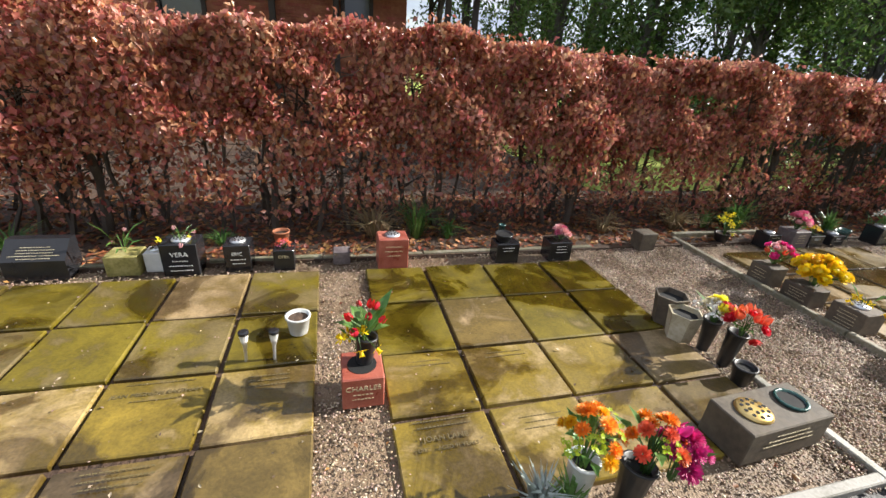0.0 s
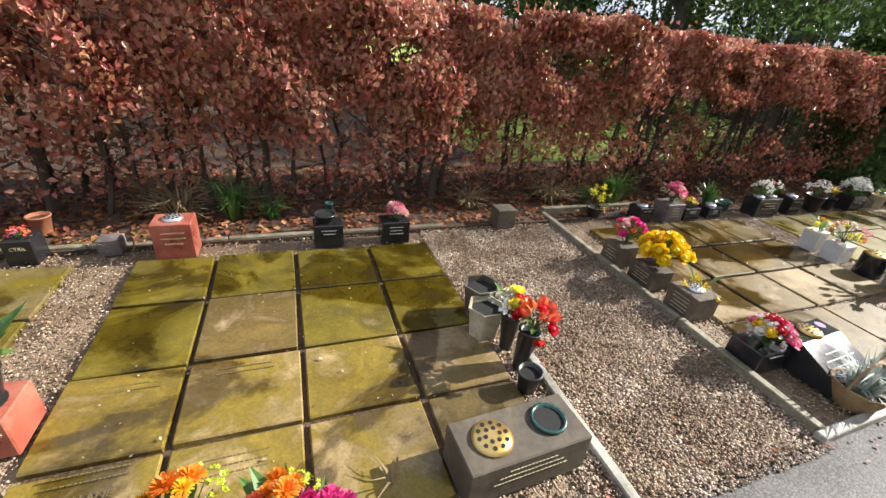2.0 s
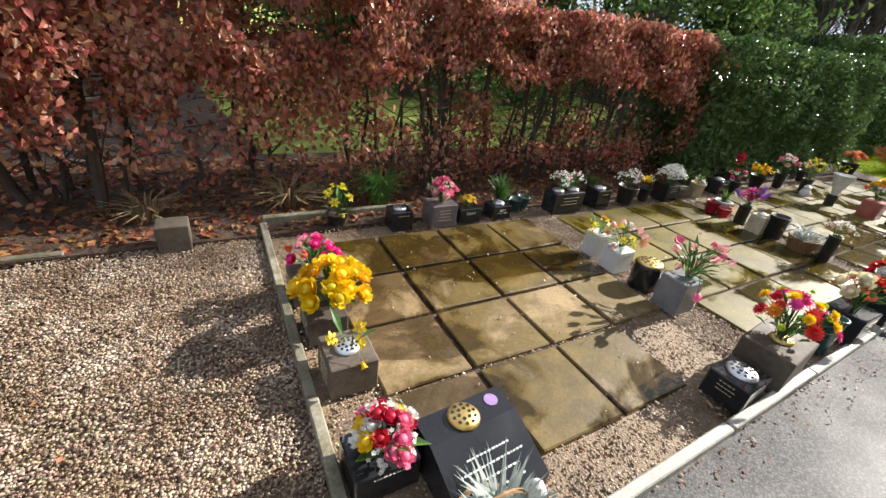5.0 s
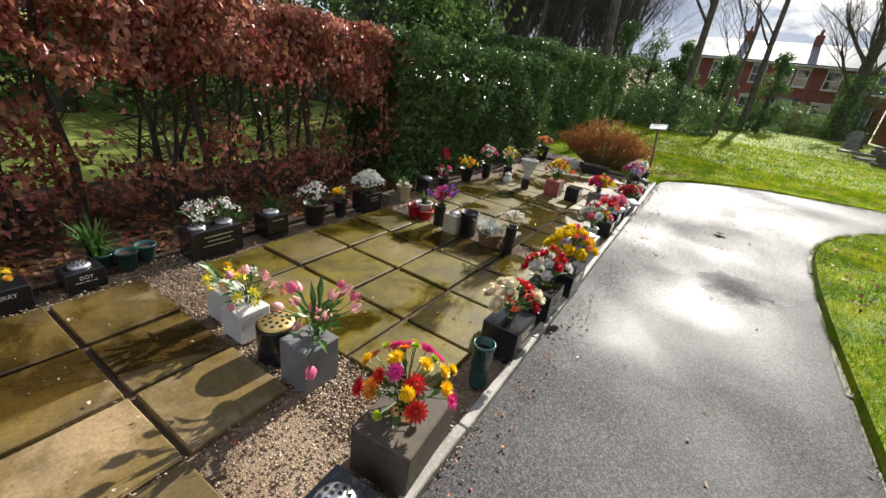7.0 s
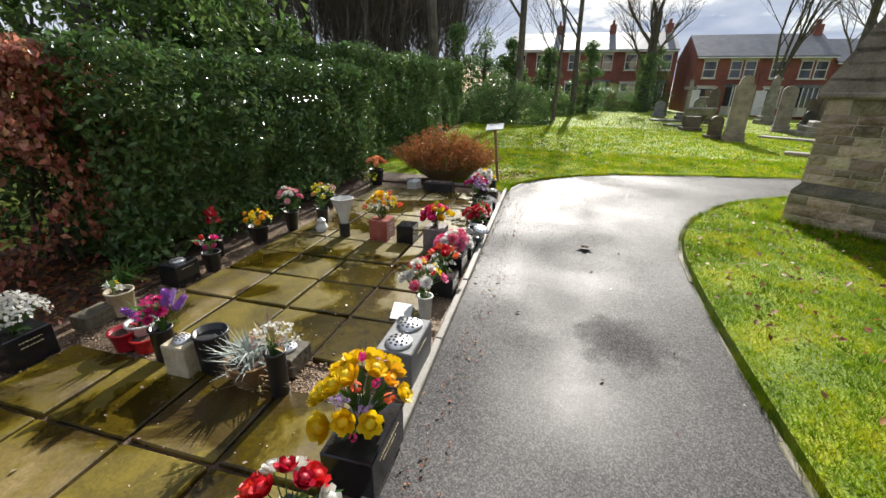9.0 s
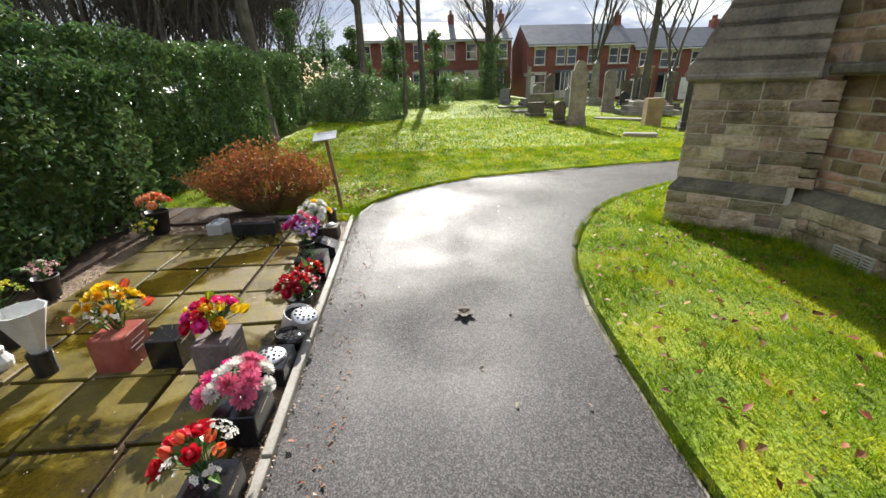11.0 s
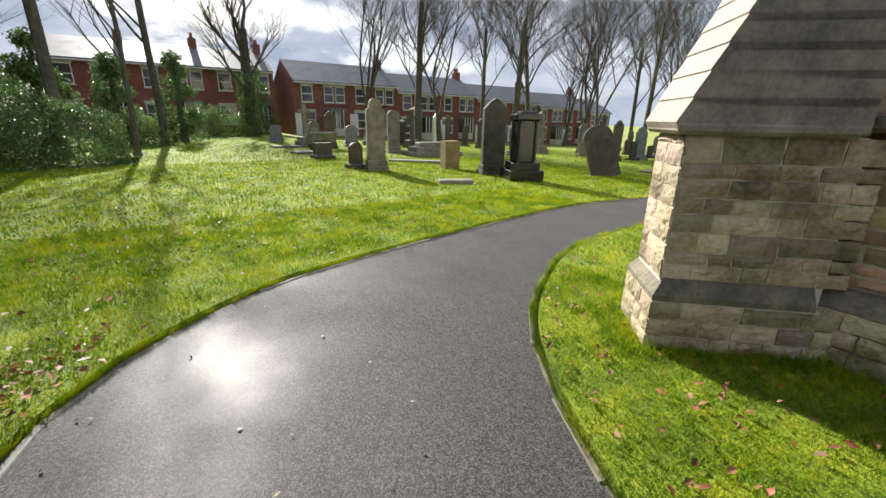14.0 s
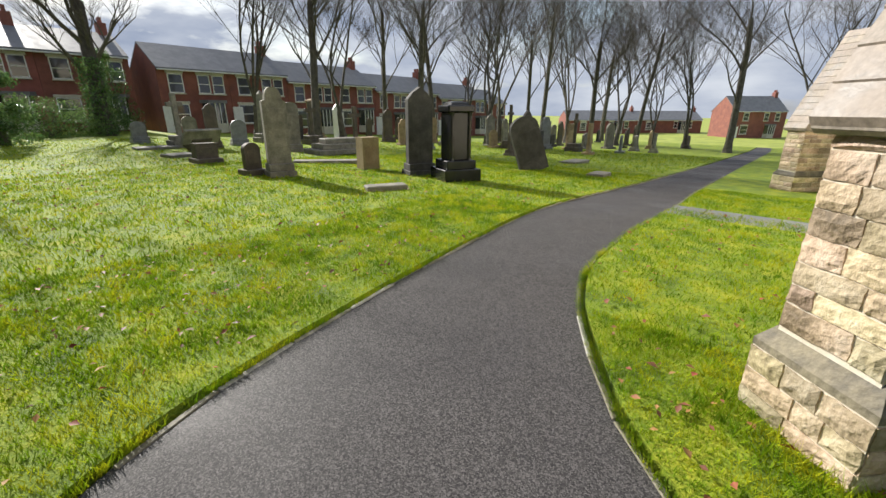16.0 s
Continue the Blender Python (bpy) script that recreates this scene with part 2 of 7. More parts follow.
def slab_material(name, tan, olive, moss):
    """Worn riven sandstone: pale tan wear, olive moss film, and damp patches that are darker and shinier."""
    m = bpy.data.materials.new(name)
    m.use_nodes = True
    n, l = m.node_tree.nodes, m.node_tree.links
    b = n["Principled BSDF"]
    g = n.new("ShaderNodeNewGeometry")
    info = n.new("ShaderNodeObjectInfo")
    shift = n.new("ShaderNodeVectorMath")
    shift.operation = "MULTIPLY_ADD"
    shift.inputs[1].default_value = (9.0, 5.0, 7.0)
    l.new(info.outputs["Random"], shift.inputs[0])
    l.new(g.outputs["Position"], shift.inputs[2])

    def cloud(scale, detail, rough, warp, src):
        q = n.new("ShaderNodeTexNoise")
        q.inputs["Scale"].default_value, q.inputs["Detail"].default_value, q.inputs["Roughness"].default_value, q.inputs["Distortion"].default_value = scale, detail, rough, warp
        l.new(src, q.inputs["Vector"])
        return q.outputs["Fac"]

    def ramp(fac, *stops):
        r = n.new("ShaderNodeValToRGB")
        e = r.color_ramp.elements
        while len(e) < len(stops):
            e.new(0.5)
        for i, (p, c) in enumerate(stops):
            e[i].position, e[i].color = p, rgb(c)
        l.new(fac, r.inputs["Fac"])
        return r.outputs["Color"]

    def blend(fac, a, c, mode="MIX"):
        x = n.new("ShaderNodeMix")
        x.data_type, x.blend_type = "RGBA", mode
        l.new(fac, x.inputs["Factor"])
        l.new(a, x.inputs["A"])
        l.new(c, x.inputs["B"])
        return x.outputs["Result"]

    broad = cloud(2.3, 4, 0.55, 0.8, shift.outputs[0])
    film = cloud(3.6, 8, 0.66, 0.4, shift.outputs[0])
    wet = cloud(1.25, 5, 0.55, 0.9, g.outputs["Position"])
    grain = cloud(70, 3, 0.6, 0, g.outputs["Position"])
    stone = ramp(broad, (0.34, tuple(0.62 * c for c in tan)), (0.52, tan), (0.70, tuple(1.3 * c for c in tan)))
    mossy = ramp(film, (0.36, tuple(0.45 * c for c in olive)), (0.56, olive), (0.72, tuple(1.35 * c for c in olive)))
    own = n.new("ShaderNodeMapRange")
    own.inputs["To Min"].default_value, own.inputs["To Max"].default_value = moss - 0.16, moss + 0.16
    l.new(info.outputs["Random"], own.inputs["Value"])
    add = n.new("ShaderNodeMath")
    add.operation = "ADD"
    l.new(own.outputs["Result"], add.inputs[0])
    l.new(film, add.inputs[1])
    cover = ramp(add.outputs[0], (0.84, (0, 0, 0)), (1.0, (1, 1, 1)))
    colour = blend(cover, stone, mossy)
    damp = ramp(wet, (0.44, (1, 1, 1)), (0.53, (0, 0, 0)))
    dark = ramp(film, (0.0, (0.26, 0.24, 0.22)), (1.0, (0.5, 0.47, 0.43)))
    colour = blend(damp, colour, blend(damp, colour, dark, "MULTIPLY"))
    speck = ramp(grain, (0.34, (0.72, 0.72, 0.72)), (0.62, (1.1, 1.1, 1.1)))
    full = n.new("ShaderNodeValue")
    full.outputs[0].default_value = 0.8
    colour = blend(full.outputs[0], colour, speck, "MULTIPLY")
    l.new(colour, b.inputs["Base Color"])
    rr = n.new("ShaderNodeMapRange")
    rr.inputs["To Min"].default_value, rr.inputs["To Max"].default_value = 0.55, 0.13
    l.new(damp, rr.inputs["Value"])
    l.new(rr.outputs["Result"], b.inputs["Roughness"])
    hh = n.new("ShaderNodeMath")
    hh.operation = "MULTIPLY_ADD"
    hh.inputs[1].default_value = 0.25
    l.new(grain, hh.inputs[0])
    l.new(film, hh.inputs[2])
    bp = n.new("ShaderNodeBump")
    bp.inputs["Strength"].default_value, bp.inputs["Distance"].default_value = 0.35, 0.012
    l.new(hh.outputs[0], bp.inputs["Height"])
    l.new(bp.outputs["Normal"], b.inputs["Normal"])
    return m


M["slab"] = slab_material("damp_tan_sandstone", (0.40, 0.285, 0.125), (0.225, 0.155, 0.02), 0.43)
# dark mossy stone; on back rows its colour also stands for tree shade
M["slab_moss_shade"] = slab_material("mossy_shaded_sandstone", (0.19, 0.14, 0.055), (0.16, 0.12, 0.011), 0.54)
M["slab_brown"] = slab_material("damp_brown_sandstone", (0.32, 0.225, 0.115), (0.15, 0.10, 0.026), 0.48)

# ---------------- building tools ----------------
class Geo:
    """A growing list of points and faces that becomes one mesh."""

    def __init__(self):
        self.v, self.f, self.smooth = [], [], False

    def add(self, v, f, m=None):
        o = len(self.v)
        self.v += [tuple(m @ Vector(p)) for p in v] if m is not None else [tuple(p) for p in v]
        self.f += [tuple(i + o for i in q) for q in f]
        return self

    def box(self, c, s, ch=0.0, m=None, jit=0.0):
        """A box round c with sizes s, its edges chamfered by ch."""
        x, y, z = s[0] / 2, s[1] / 2, s[2] / 2
        t = m if m is not None else Matrix()
        t = t @ Matrix.Translation(c)
        if ch <= 0:
            v = [(a * x, b * y, d * z) for a in (-1, 1) for b in (-1, 1) for d in (-1, 1)]
            f = [(0, 1, 3, 2), (4, 6, 7, 5), (0, 4, 5, 1), (2, 3, 7, 6), (0, 2, 6, 4), (1, 5, 7, 3)]
            return self.add(v, f, t)
        v, f, idx = [], [], {}
        for a in (-1, 1):
            for b in (-1, 1):
                for d in (-1, 1):
                    j = [random.uniform(-jit, jit) for _ in range(3)]
                    for k in range(3):
                        p = [a * (x - ch), b * (y - ch), d * (z - ch)]
                        p[k] = (a * x, b * y, d * z)[k]
                        idx[a, b, d, k] = len(v)
                        v.append((p[0] + j[0], p[1] + j[1], p[2] + j[2]))
        g = lambda a, b, d, k: idx[a, b, d, k]
        for s1 in (-1, 1):
            f.append([g(s1, -1, -1, 0), g(s1, 1, -1, 0), g(s1, 1, 1, 0), g(s1, -1, 1, 0)][::s1])
            f.append([g(-1, s1, -1, 1), g(-1, s1, 1, 1), g(1, s1, 1, 1), g(1, s1, -1, 1)][::s1])
            f.append([g(-1, -1, s1, 2), g(1, -1, s1, 2), g(1, 1, s1, 2), g(-1, 1, s1, 2)][::s1])
        for p in (-1, 1):
            for q in (-1, 1):
                f.append([g(p, q, -1, 0), g(p, q, -1, 1), g(p, q, 1, 1), g(p, q, 1, 0)][:: -p * q])
                f.append([g(p, -1, q, 0), g(p, 1, q, 0), g(p, 1, q, 2), g(p, -1, q, 2)][:: -p * q])
                f.append([g(-1, p, q, 1), g(-1, p, q, 2), g(1, p, q, 2), g(1, p, q, 1)][:: -p * q])
                for r in (-1, 1):
                    f.append([g(p, q, r, 0), g(p, q, r, 1), g(p, q, r, 2)][:: p * q * r])
        return self.add(v, f, t)

    def lathe(self, prof, n=16, m=None, cap=True, wob=0.0):
        """A profile of (radius, height) turned about z."""
        v, f = [], []
        for r, z in prof:
            for i in range(n):
                a = 2 * math.pi * i / n
                k = r * (1 + random.uniform(-wob, wob))
                v.append((k * math.cos(a), k * math.sin(a), z))
        for j in range(len(prof) - 1):
            for i in range(n):
                a, b = j * n + i, j * n + (i + 1) % n
                f.append((a, b, b + n, a + n))
        if cap:
            f.append(tuple(range(n))[::-1])
            f.append(tuple(range((len(prof) - 1) * n, len(prof) * n)))
        return self.add(v, f, m)

    def tube(self, pts, rad, n=5, cap=False):
        v, f = [], []
        for i, p in enumerate(pts):
            p = Vector(p)
            d = Vector(pts[min(i + 1, len(pts) - 1)]) - Vector(pts[max(i - 1, 0)])
            d = d.normalized() if d.length > 1e-9 else Vector((0, 0, 1))
            u = d.cross(Vector((0.31, 0.87, 0.38))).normalized()
            w = d.cross(u)
            r = rad[i] if hasattr(rad, "__len__") else rad
            for k in range(n):
                a = 2 * math.pi * k / n
                v.append(p + u * (r * math.cos(a)) + w * (r * math.sin(a)))
        for i in range(len(pts) - 1):
            for k in range(n):
                a, b = i * n + k, i * n + (k + 1) % n
                f.append((a, b, b + n, a + n))
        if cap:
            f.append(tuple(range(n))[::-1])
            f.append(tuple(range((len(pts) - 1) * n, len(pts) * n)))
        return self.add(v, f)

    def prism(self, outline, z0, z1, m=None):
        """An outline of (x, y), anticlockwise, raised from z0 to z1."""
        n = len(outline)
        v = [(x, y, z0) for x, y in outline] + [(x, y, z1) for x, y in outline]
        f = [tuple(range(n))[::-1], tuple(range(n, 2 * n))] + [(i, (i + 1) % n, n + (i + 1) % n, n + i) for i in range(n)]
        return self.add(v, f, m)

    def mesh(self, name):
        me = bpy.data.meshes.new(name)
        me.from_pydata(self.v, [], self.f)
        if self.smooth:
            me.shade_smooth()
        return me


def part(name, geo, material, parent=None, label="", at=None):
    """One mesh object from a Geo (or a mesh), under a thing or a part."""
    me = geo if isinstance(geo, bpy.types.Mesh) else geo.mesh(name)
    if not me.materials:
        me.materials.append(material)
    ob = new(name, me)
    if parent is not None:
        ob.parent = parent
    if at is not None:
        ob.matrix_basis = at
    if label:
        ob["label"] = label
    return ob


def thing(name, m, label, category, group="", kind=""):
    ob = new(name)
    ob.empty_display_size = 0.1
    ob.matrix_basis = m
    return tagged(ob, label, category, group, kind)


def setting(name, geo, material, label="", category=""):
    return tagged(part(name, geo, material), label, category, kind="structure")


def scatter_mesh(name, v, f):
    """A mesh from numpy arrays, for stuff that nobody could count."""
    me = bpy.data.meshes.new(name)
    v, f = np.asarray(v, dtype=np.float32), np.asarray(f, dtype=np.int32)
    k = f.shape[1]
    me.vertices.add(len(v))
    me.vertices.foreach_set("co", v.ravel())
    me.loops.add(f.size)
    me.loops.foreach_set("vertex_index", f.ravel())
    me.polygons.add(len(f))
    me.polygons.foreach_set("loop_start", np.arange(0, f.size, k, dtype=np.int32))
    me.update(calc_edges=True)
    return me


RNG = np.random.default_rng(11)


def unit(a):
    return a / np.maximum(1e-9, np.linalg.norm(a, axis=1, keepdims=True))


def leaf_cloud(name, places, normals, size, wide=0.6, spread=0.8, droop=0.0, fold=0.25):
    """Small folded leaves of four triangles' worth of shape, one at each place, facing near its normal."""
    n = len(places)
    nrm = unit(normals + RNG.normal(0, spread, (n, 3)))
    axis = unit(np.cross(nrm, RNG.normal(0, 1, (n, 3))) + np.array([0, 0, -droop]))
    side = unit(np.cross(nrm, axis))
    s = size * RNG.uniform(0.65, 1.3, (n, 1))
    a = places - axis * s * 0.5
    b = places + axis * s * 0.5
    lift = nrm * s * fold
    c = places + side * s * wide * 0.5 + lift
    d = places - side * s * wide * 0.5 + lift
    v = np.stack([a, c, b, d], 1).reshape(-1, 3)
    i = np.arange(n)[:, None] * 4
    f = np.concatenate([i + np.array([[0, 1, 2]]), i + np.array([[0, 2, 3]])])
    return scatter_mesh(name, v, f)


def inside(poly, x, y):
    """Which of the points lie in the outline."""
    px, py = np.array(poly).T
    qx, qy = np.roll(px, -1), np.roll(py, -1)
    hit = np.zeros(len(x), bool)
    for a, b, c, d in zip(px, py, qx, qy):
        cross = ((b > y) != (d > y)) & (x < (c - a) * (y - b) / (d - b + 1e-12) + a)
        hit ^= cross
    return hit


def curve_points(ctrl, per=8):
    """A smooth line through control points."""
    p = [np.array(q, float) for q in ctrl]
    p = [2 * p[0] - p[1]] + p + [2 * p[-1] - p[-2]]
    out = []
    for i in range(1, len(p) - 2):
        for k in range(per):
            t = k / per
            a, b, c, d = p[i - 1], p[i], p[i + 1], p[i + 2]
            out.append(tuple(0.5 * (2 * b + (c - a) * t + (2 * a - 5 * b + 4 * c - d) * t * t + (3 * b - a - 3 * c + d) * t ** 3)))
    out.append(tuple(p[-2]))
    return out

# ---------------- ground, path, lawns ----------------
def gz(y):
    """Height of the ground: level by the flower beds, falling gently to the south of the church."""
    d = -6 - max(y, -75.0)
    return -0.045 * (d + math.sqrt(d * d + 1)) / 2


def drape(bm):
    """Cuts a sheet across the slope and lays it on the ground."""
    for y in (-2, -3.5, -5, -6, -7, -8.5, -10, -13, -20, -75):
        bmesh.ops.bisect_plane(bm, geom=bm.verts[:] + bm.edges[:] + bm.faces[:], plane_co=(0, y, 0), plane_no=(0, 1, 0))
    for v in bm.verts:
        v.co.z += gz(v.co.y)


LEFT = curve_points([(-9, 1.06), (-2, 1.06), (4, 1.075), (9, 1.20), (12.2, 1.285), (13.35, 1.31), (13.92, 1.22), (14.42, 0.92), (14.82, 0.55), (15.45, -0.42), (15.86, -1.95), (16.22, -3.85), (16.58, -6.5), (16.6, -9.4), (16.6, -12.2), (16.85, -21.3), (18.1, -49.8), (19.4, -70)])
RIGHT = curve_points([(-9, -0.5), (0, -0.5), (7.4, -0.53), (9.2, -0.56), (10.4, -0.62), (11.4, -0.74), (12.3, -1.03), (13.1, -1.50), (13.65, -1.98), (14.15, -2.68), (14.56, -3.44), (14.82, -4.4), (14.94, -6.2), (14.98, -8.2), (15.25, -13.0), (15.6, -22), (16.6, -49.8), (17.9, -70)])
bm = bmesh.new()
bm.faces.new([bm.verts.new(p) for p in ((-400, -400, -0.09), (500, -400, -0.09), (500, 400, -0.09), (-400, 400, -0.09))])
drape(bm)
me = bpy.data.meshes.new("ground")
bm.to_mesh(me)
bm.free()
setting("ground", me, M["meadow"], "rough green grass reaching to the horizon", "ground")
outline = [(x, y) for x, y in LEFT][::-1] + [(x, y) for x, y in RIGHT]
bm = bmesh.new()
bm.faces.new([bm.verts.new((x, y, -0.03)) for x, y in outline])
bmesh.ops.triangulate(bm, faces=bm.faces[:])
drape(bm)
me = bpy.data.meshes.new("path")
bm.to_mesh(me)
bm.free()
tagged(part("path", me, M["tarmac"]), "dark grey wet tarmac footpath curving between lawns", "path", kind="structure")


def flat_sheet(name, outline, z, material, label, category):
    bm = bmesh.new()
    bm.faces.new([bm.verts.new((x, y, z)) for x, y in outline])
    bmesh.ops.triangulate(bm, faces=bm.faces[:])
    low = [e for e in bm.edges if e.is_boundary]
    r = bmesh.ops.extrude_edge_only(bm, edges=low)
    for v in [q for q in r["geom"] if isinstance(q, bmesh.types.BMVert)]:
        v.co.z = z - 0.07
    drape(bm)
    bmesh.ops.recalc_face_normals(bm, faces=bm.faces[:])
    me = bpy.data.meshes.new(name)
    bm.to_mesh(me)
    bm.free()
    return tagged(part(name, me, material), label, category, kind="structure")


east = [p for p in LEFT if p[0] > 13.62]
LAWN_EAST = [(13.6, 1.36), (13.6, 1.7), (14.2, 2.6), (14.2, 4.3), (60, 5.4), (60, -70)] + [(x + 0.05, y + 0.02) for x, y in east[::-1]]
flat_sheet("lawn_east", LAWN_EAST, 0.0, M["grass"], "bright mossy green lawn strewn with fallen leaves", "lawn")
LAWN_WEST = [(x - 0.05 * (y < -1), y - 0.05) for x, y in RIGHT] + [(-9, -70)]
flat_sheet("lawn_west", LAWN_WEST[::-1], 0.0, M["grass"], "bright mossy green lawn beside the church wall", "lawn")
# gravel bed under the memorial slabs, and the soil under the hedge
flat_sheet("gravel_bed", [(-9, 1.05), (4.0, 1.08), (13.5, 1.3), (13.5, 3.66), (-9, 3.66)], -0.03, M["gravel"], "fine brown and grey gravel between the memorial slabs", "gravel")
flat_sheet("hedge_bed", [(-9, 3.62), (14.2, 3.62), (14.2, 5.6), (-9, 5.6)], 0.01, M["soil"], "dark soil with fallen copper leaves under the hedge", "soil")
flat_sheet("shrub_bed", [(13.5, 1.6), (14.2, 2.6), (14.2, 3.62), (13.5, 3.62)], 0.0, M["soil"], "dark soil under a low shrub", "soil")


def kerb_run(name, x0, y0, x1, y1, label, step=0.915, w=0.05, h=0.10, top=0.02, tone="kerb"):
    """A straight run of edging stones laid end to end."""
    run = thing(name, pose(x0, y0, 0), label, "kerb", kind="structure")
    d = Vector((x1 - x0, y1 - y0, 0))
    n = max(1, round(d.length / step))
    u = d / n
    rz = math.degrees(math.atan2(d.y, d.x))
    for i in range(n):
        g = Geo().box((0, 0, 0), (u.length - 0.008, w, h), 0.006, jit=0.002)
        c = u * (i + 0.5)
        part("kerb_stone", g, M[tone], run, at=pose(c.x, c.y, top - h / 2 + random.uniform(-0.004, 0.004), random.uniform(-0.5, 0.5), 0, rz + random.uniform(-0.3, 0.3)))
    return run


kerb_run("kerb_front_bed", 3.66, 1.085, 13.5, 1.325, "weathered pale concrete edging along the tarmac path")
kerb_run("kerb_west_front", -8.0, 1.04, 2.5, 1.06, "weathered pale concrete edging along the tarmac path")
kerb_run("kerb_gravel_side", 2.53, 1.0, 2.53, 1.95, "narrow concrete edging sunk in gravel", top=0.015)
kerb_run("kerb_bed_side", 3.70, 1.1, 3.74, 3.80, "mossy concrete edging beside a gravel walk", tone="mosskerb", top=0.035, h=0.12)
kerb_run("kerb_bed_back", 3.74, 3.83, 5.0, 3.83, "mossy concrete edging at the foot of the hedge", tone="mosskerb", top=0.06, h=0.14)
kerb_run("kerb_back_west", -8.0, 3.66, 2.6, 3.66, "mossy concrete edging under the hedge", tone="mosskerb", top=0.025)
kerb_run("kerb_bed_end", 13.5, 1.36, 13.55, 2.4, "mossy concrete edging at the end of the slabs", top=0.03)


def curb_along(name, pts, label, top, w=0.045, step=0.6):
    """Edging stones that follow a curve."""
    run = thing(name, pose(pts[0][0], pts[0][1], 0), label, "kerb", kind="structure")
    acc, last = 0.0, Vector(pts[0] + (0,))
    o = last.copy()
    for p in pts[1:]:
        p = Vector(p + (0,))
        d = p - last
        while d.length >= step:
            q = last + d.normalized() * step
            c = (last + q) / 2 - o
            rz = math.degrees(math.atan2(d.y, d.x))
            part("kerb_stone", Geo().box((0, 0, 0), (step - 0.01, w, 0.1), 0.006, jit=0.002), M["mosskerb"] if random.random() < 0.93 else M["kerb"], run,
                 at=pose(c.x, c.y, gz(last.y) + top - 0.05 + random.uniform(-0.012, 0.004), 0, 0, rz))
            last = q
            d = p - last
    return run


curb_along("kerb_lawn_east", [p for p in LEFT if p[0] > 13.5 and p[1] > -22], "half-buried concrete edging between lawn and path", -0.024)
curb_along("kerb_lawn_west", [p for p in RIGHT if p[0] > 5 and p[1] > -18], "half-buried concrete edging overgrown by moss and grass", -0.024, w=0.04)

# ---------------- memorial slabs ----------------
def bed(x, y):
    """The far bed runs slightly off the square with the near ones."""
    k = max(0.0, x - 8.62)
    return x + 0.03 * k, y + min(1.0, k) * 0.02 + 0.018 * k


def slab_block(name, xs, ys, label, skip=(), tone="slab", back="", odd=()):
    """A block of stone memorial slabs; every slab is a piece of its own, a little uneven."""
    blk = thing(name, pose(xs[0], ys[0], 0), label, "paving", kind="structure")
    for i in range(len(xs) - 1):
        for j in range(len(ys) - 1):
            if (i, j) in skip:
                continue
            w, d = xs[i + 1] - xs[i], ys[j + 1] - ys[j]
            g = Geo().box((0, 0, -0.025), (w - 0.022 - random.uniform(0, 0.008), d - 0.022 - random.uniform(0, 0.008), 0.05), 0.007, jit=0.0025)
            look_of = "slab_brown" if (i, j) in odd else back if back and j >= len(ys) - 3 else tone
            part("slab", g, M[look_of], blk, at=pose((xs[i] + xs[i + 1]) / 2 - xs[0], (ys[j] + ys[j + 1]) / 2 - ys[0], random.uniform(-0.003, 0.009),
                                                  random.uniform(-0.7, 0.7), random.uniform(-0.7, 0.7), random.uniform(-0.6, 0.6)))
    return blk


# dark sheets over the pale gravel, to colour in the joints' deep shade
for k, (a, b, c, d) in enumerate(((-3.1, -0.1, 1.33, 3.41), (0.32, 2.33, 1.33, 3.38), (4.04, 5.99, 1.93, 3.37), (4.04, 5.5, 1.4, 1.95), (6.37, 8.34, 1.41, 3.33), (8.65, 13.03, 1.49, 3.33))):
    flat_sheet("joint_soil_%s" % "abcdef"[k], [(a, c), (b, c), (b, d), (a, d)], -0.024, M["soil"], "dark soil sheet giving the deep shade in the joints between slabs", "soil")
MOSSY = "square mossy sandstone memorial slabs, damp and stained ochre and green"
# back rows are darker: moss, with tree shade put into the colour
slab_block("slabs_a", [-3.13, -2.62, -2.11, -1.60, -1.09, -0.575, -0.06], [1.30, 1.80, 2.30, 2.85, 3.44], MOSSY, back="slab_moss_shade", odd=((4, 3), (5, 0), (4, 0)))
slab_block("slabs_b", [0.285, 0.785, 1.315, 1.86, 2.36], [1.30, 1.80, 2.29, 2.86, 3.41], MOSSY, back="slab_moss_shade", odd=((1, 2), (3, 1), (3, 0)))
slab_block("slabs_c", [4.01, 4.51, 5.035, 5.54, 6.02], [1.375, 1.905, 2.39, 2.885, 3.40], "square brown sandstone memorial slabs, damp and stained", {(3, 0)}, "slab_brown")
slab_block("slabs_d", [6.34, 6.84, 7.35, 7.865, 8.37], [1.38, 1.89, 2.37, 2.88, 3.36], MOSSY, tone="slab_moss_shade")
slab_block("slabs_e", [8.62, 9.125, 9.60, 10.06], [1.40, 1.90, 2.40, 2.86, 3.33], MOSSY, tone="slab_moss_shade")
slab_block("slabs_f", [10.06, 10.57, 11.07, 11.575, 12.085, 12.57, 13.06], [1.47, 1.95, 2.43, 2.89, 3.36], MOSSY, tone="slab_moss_shade")

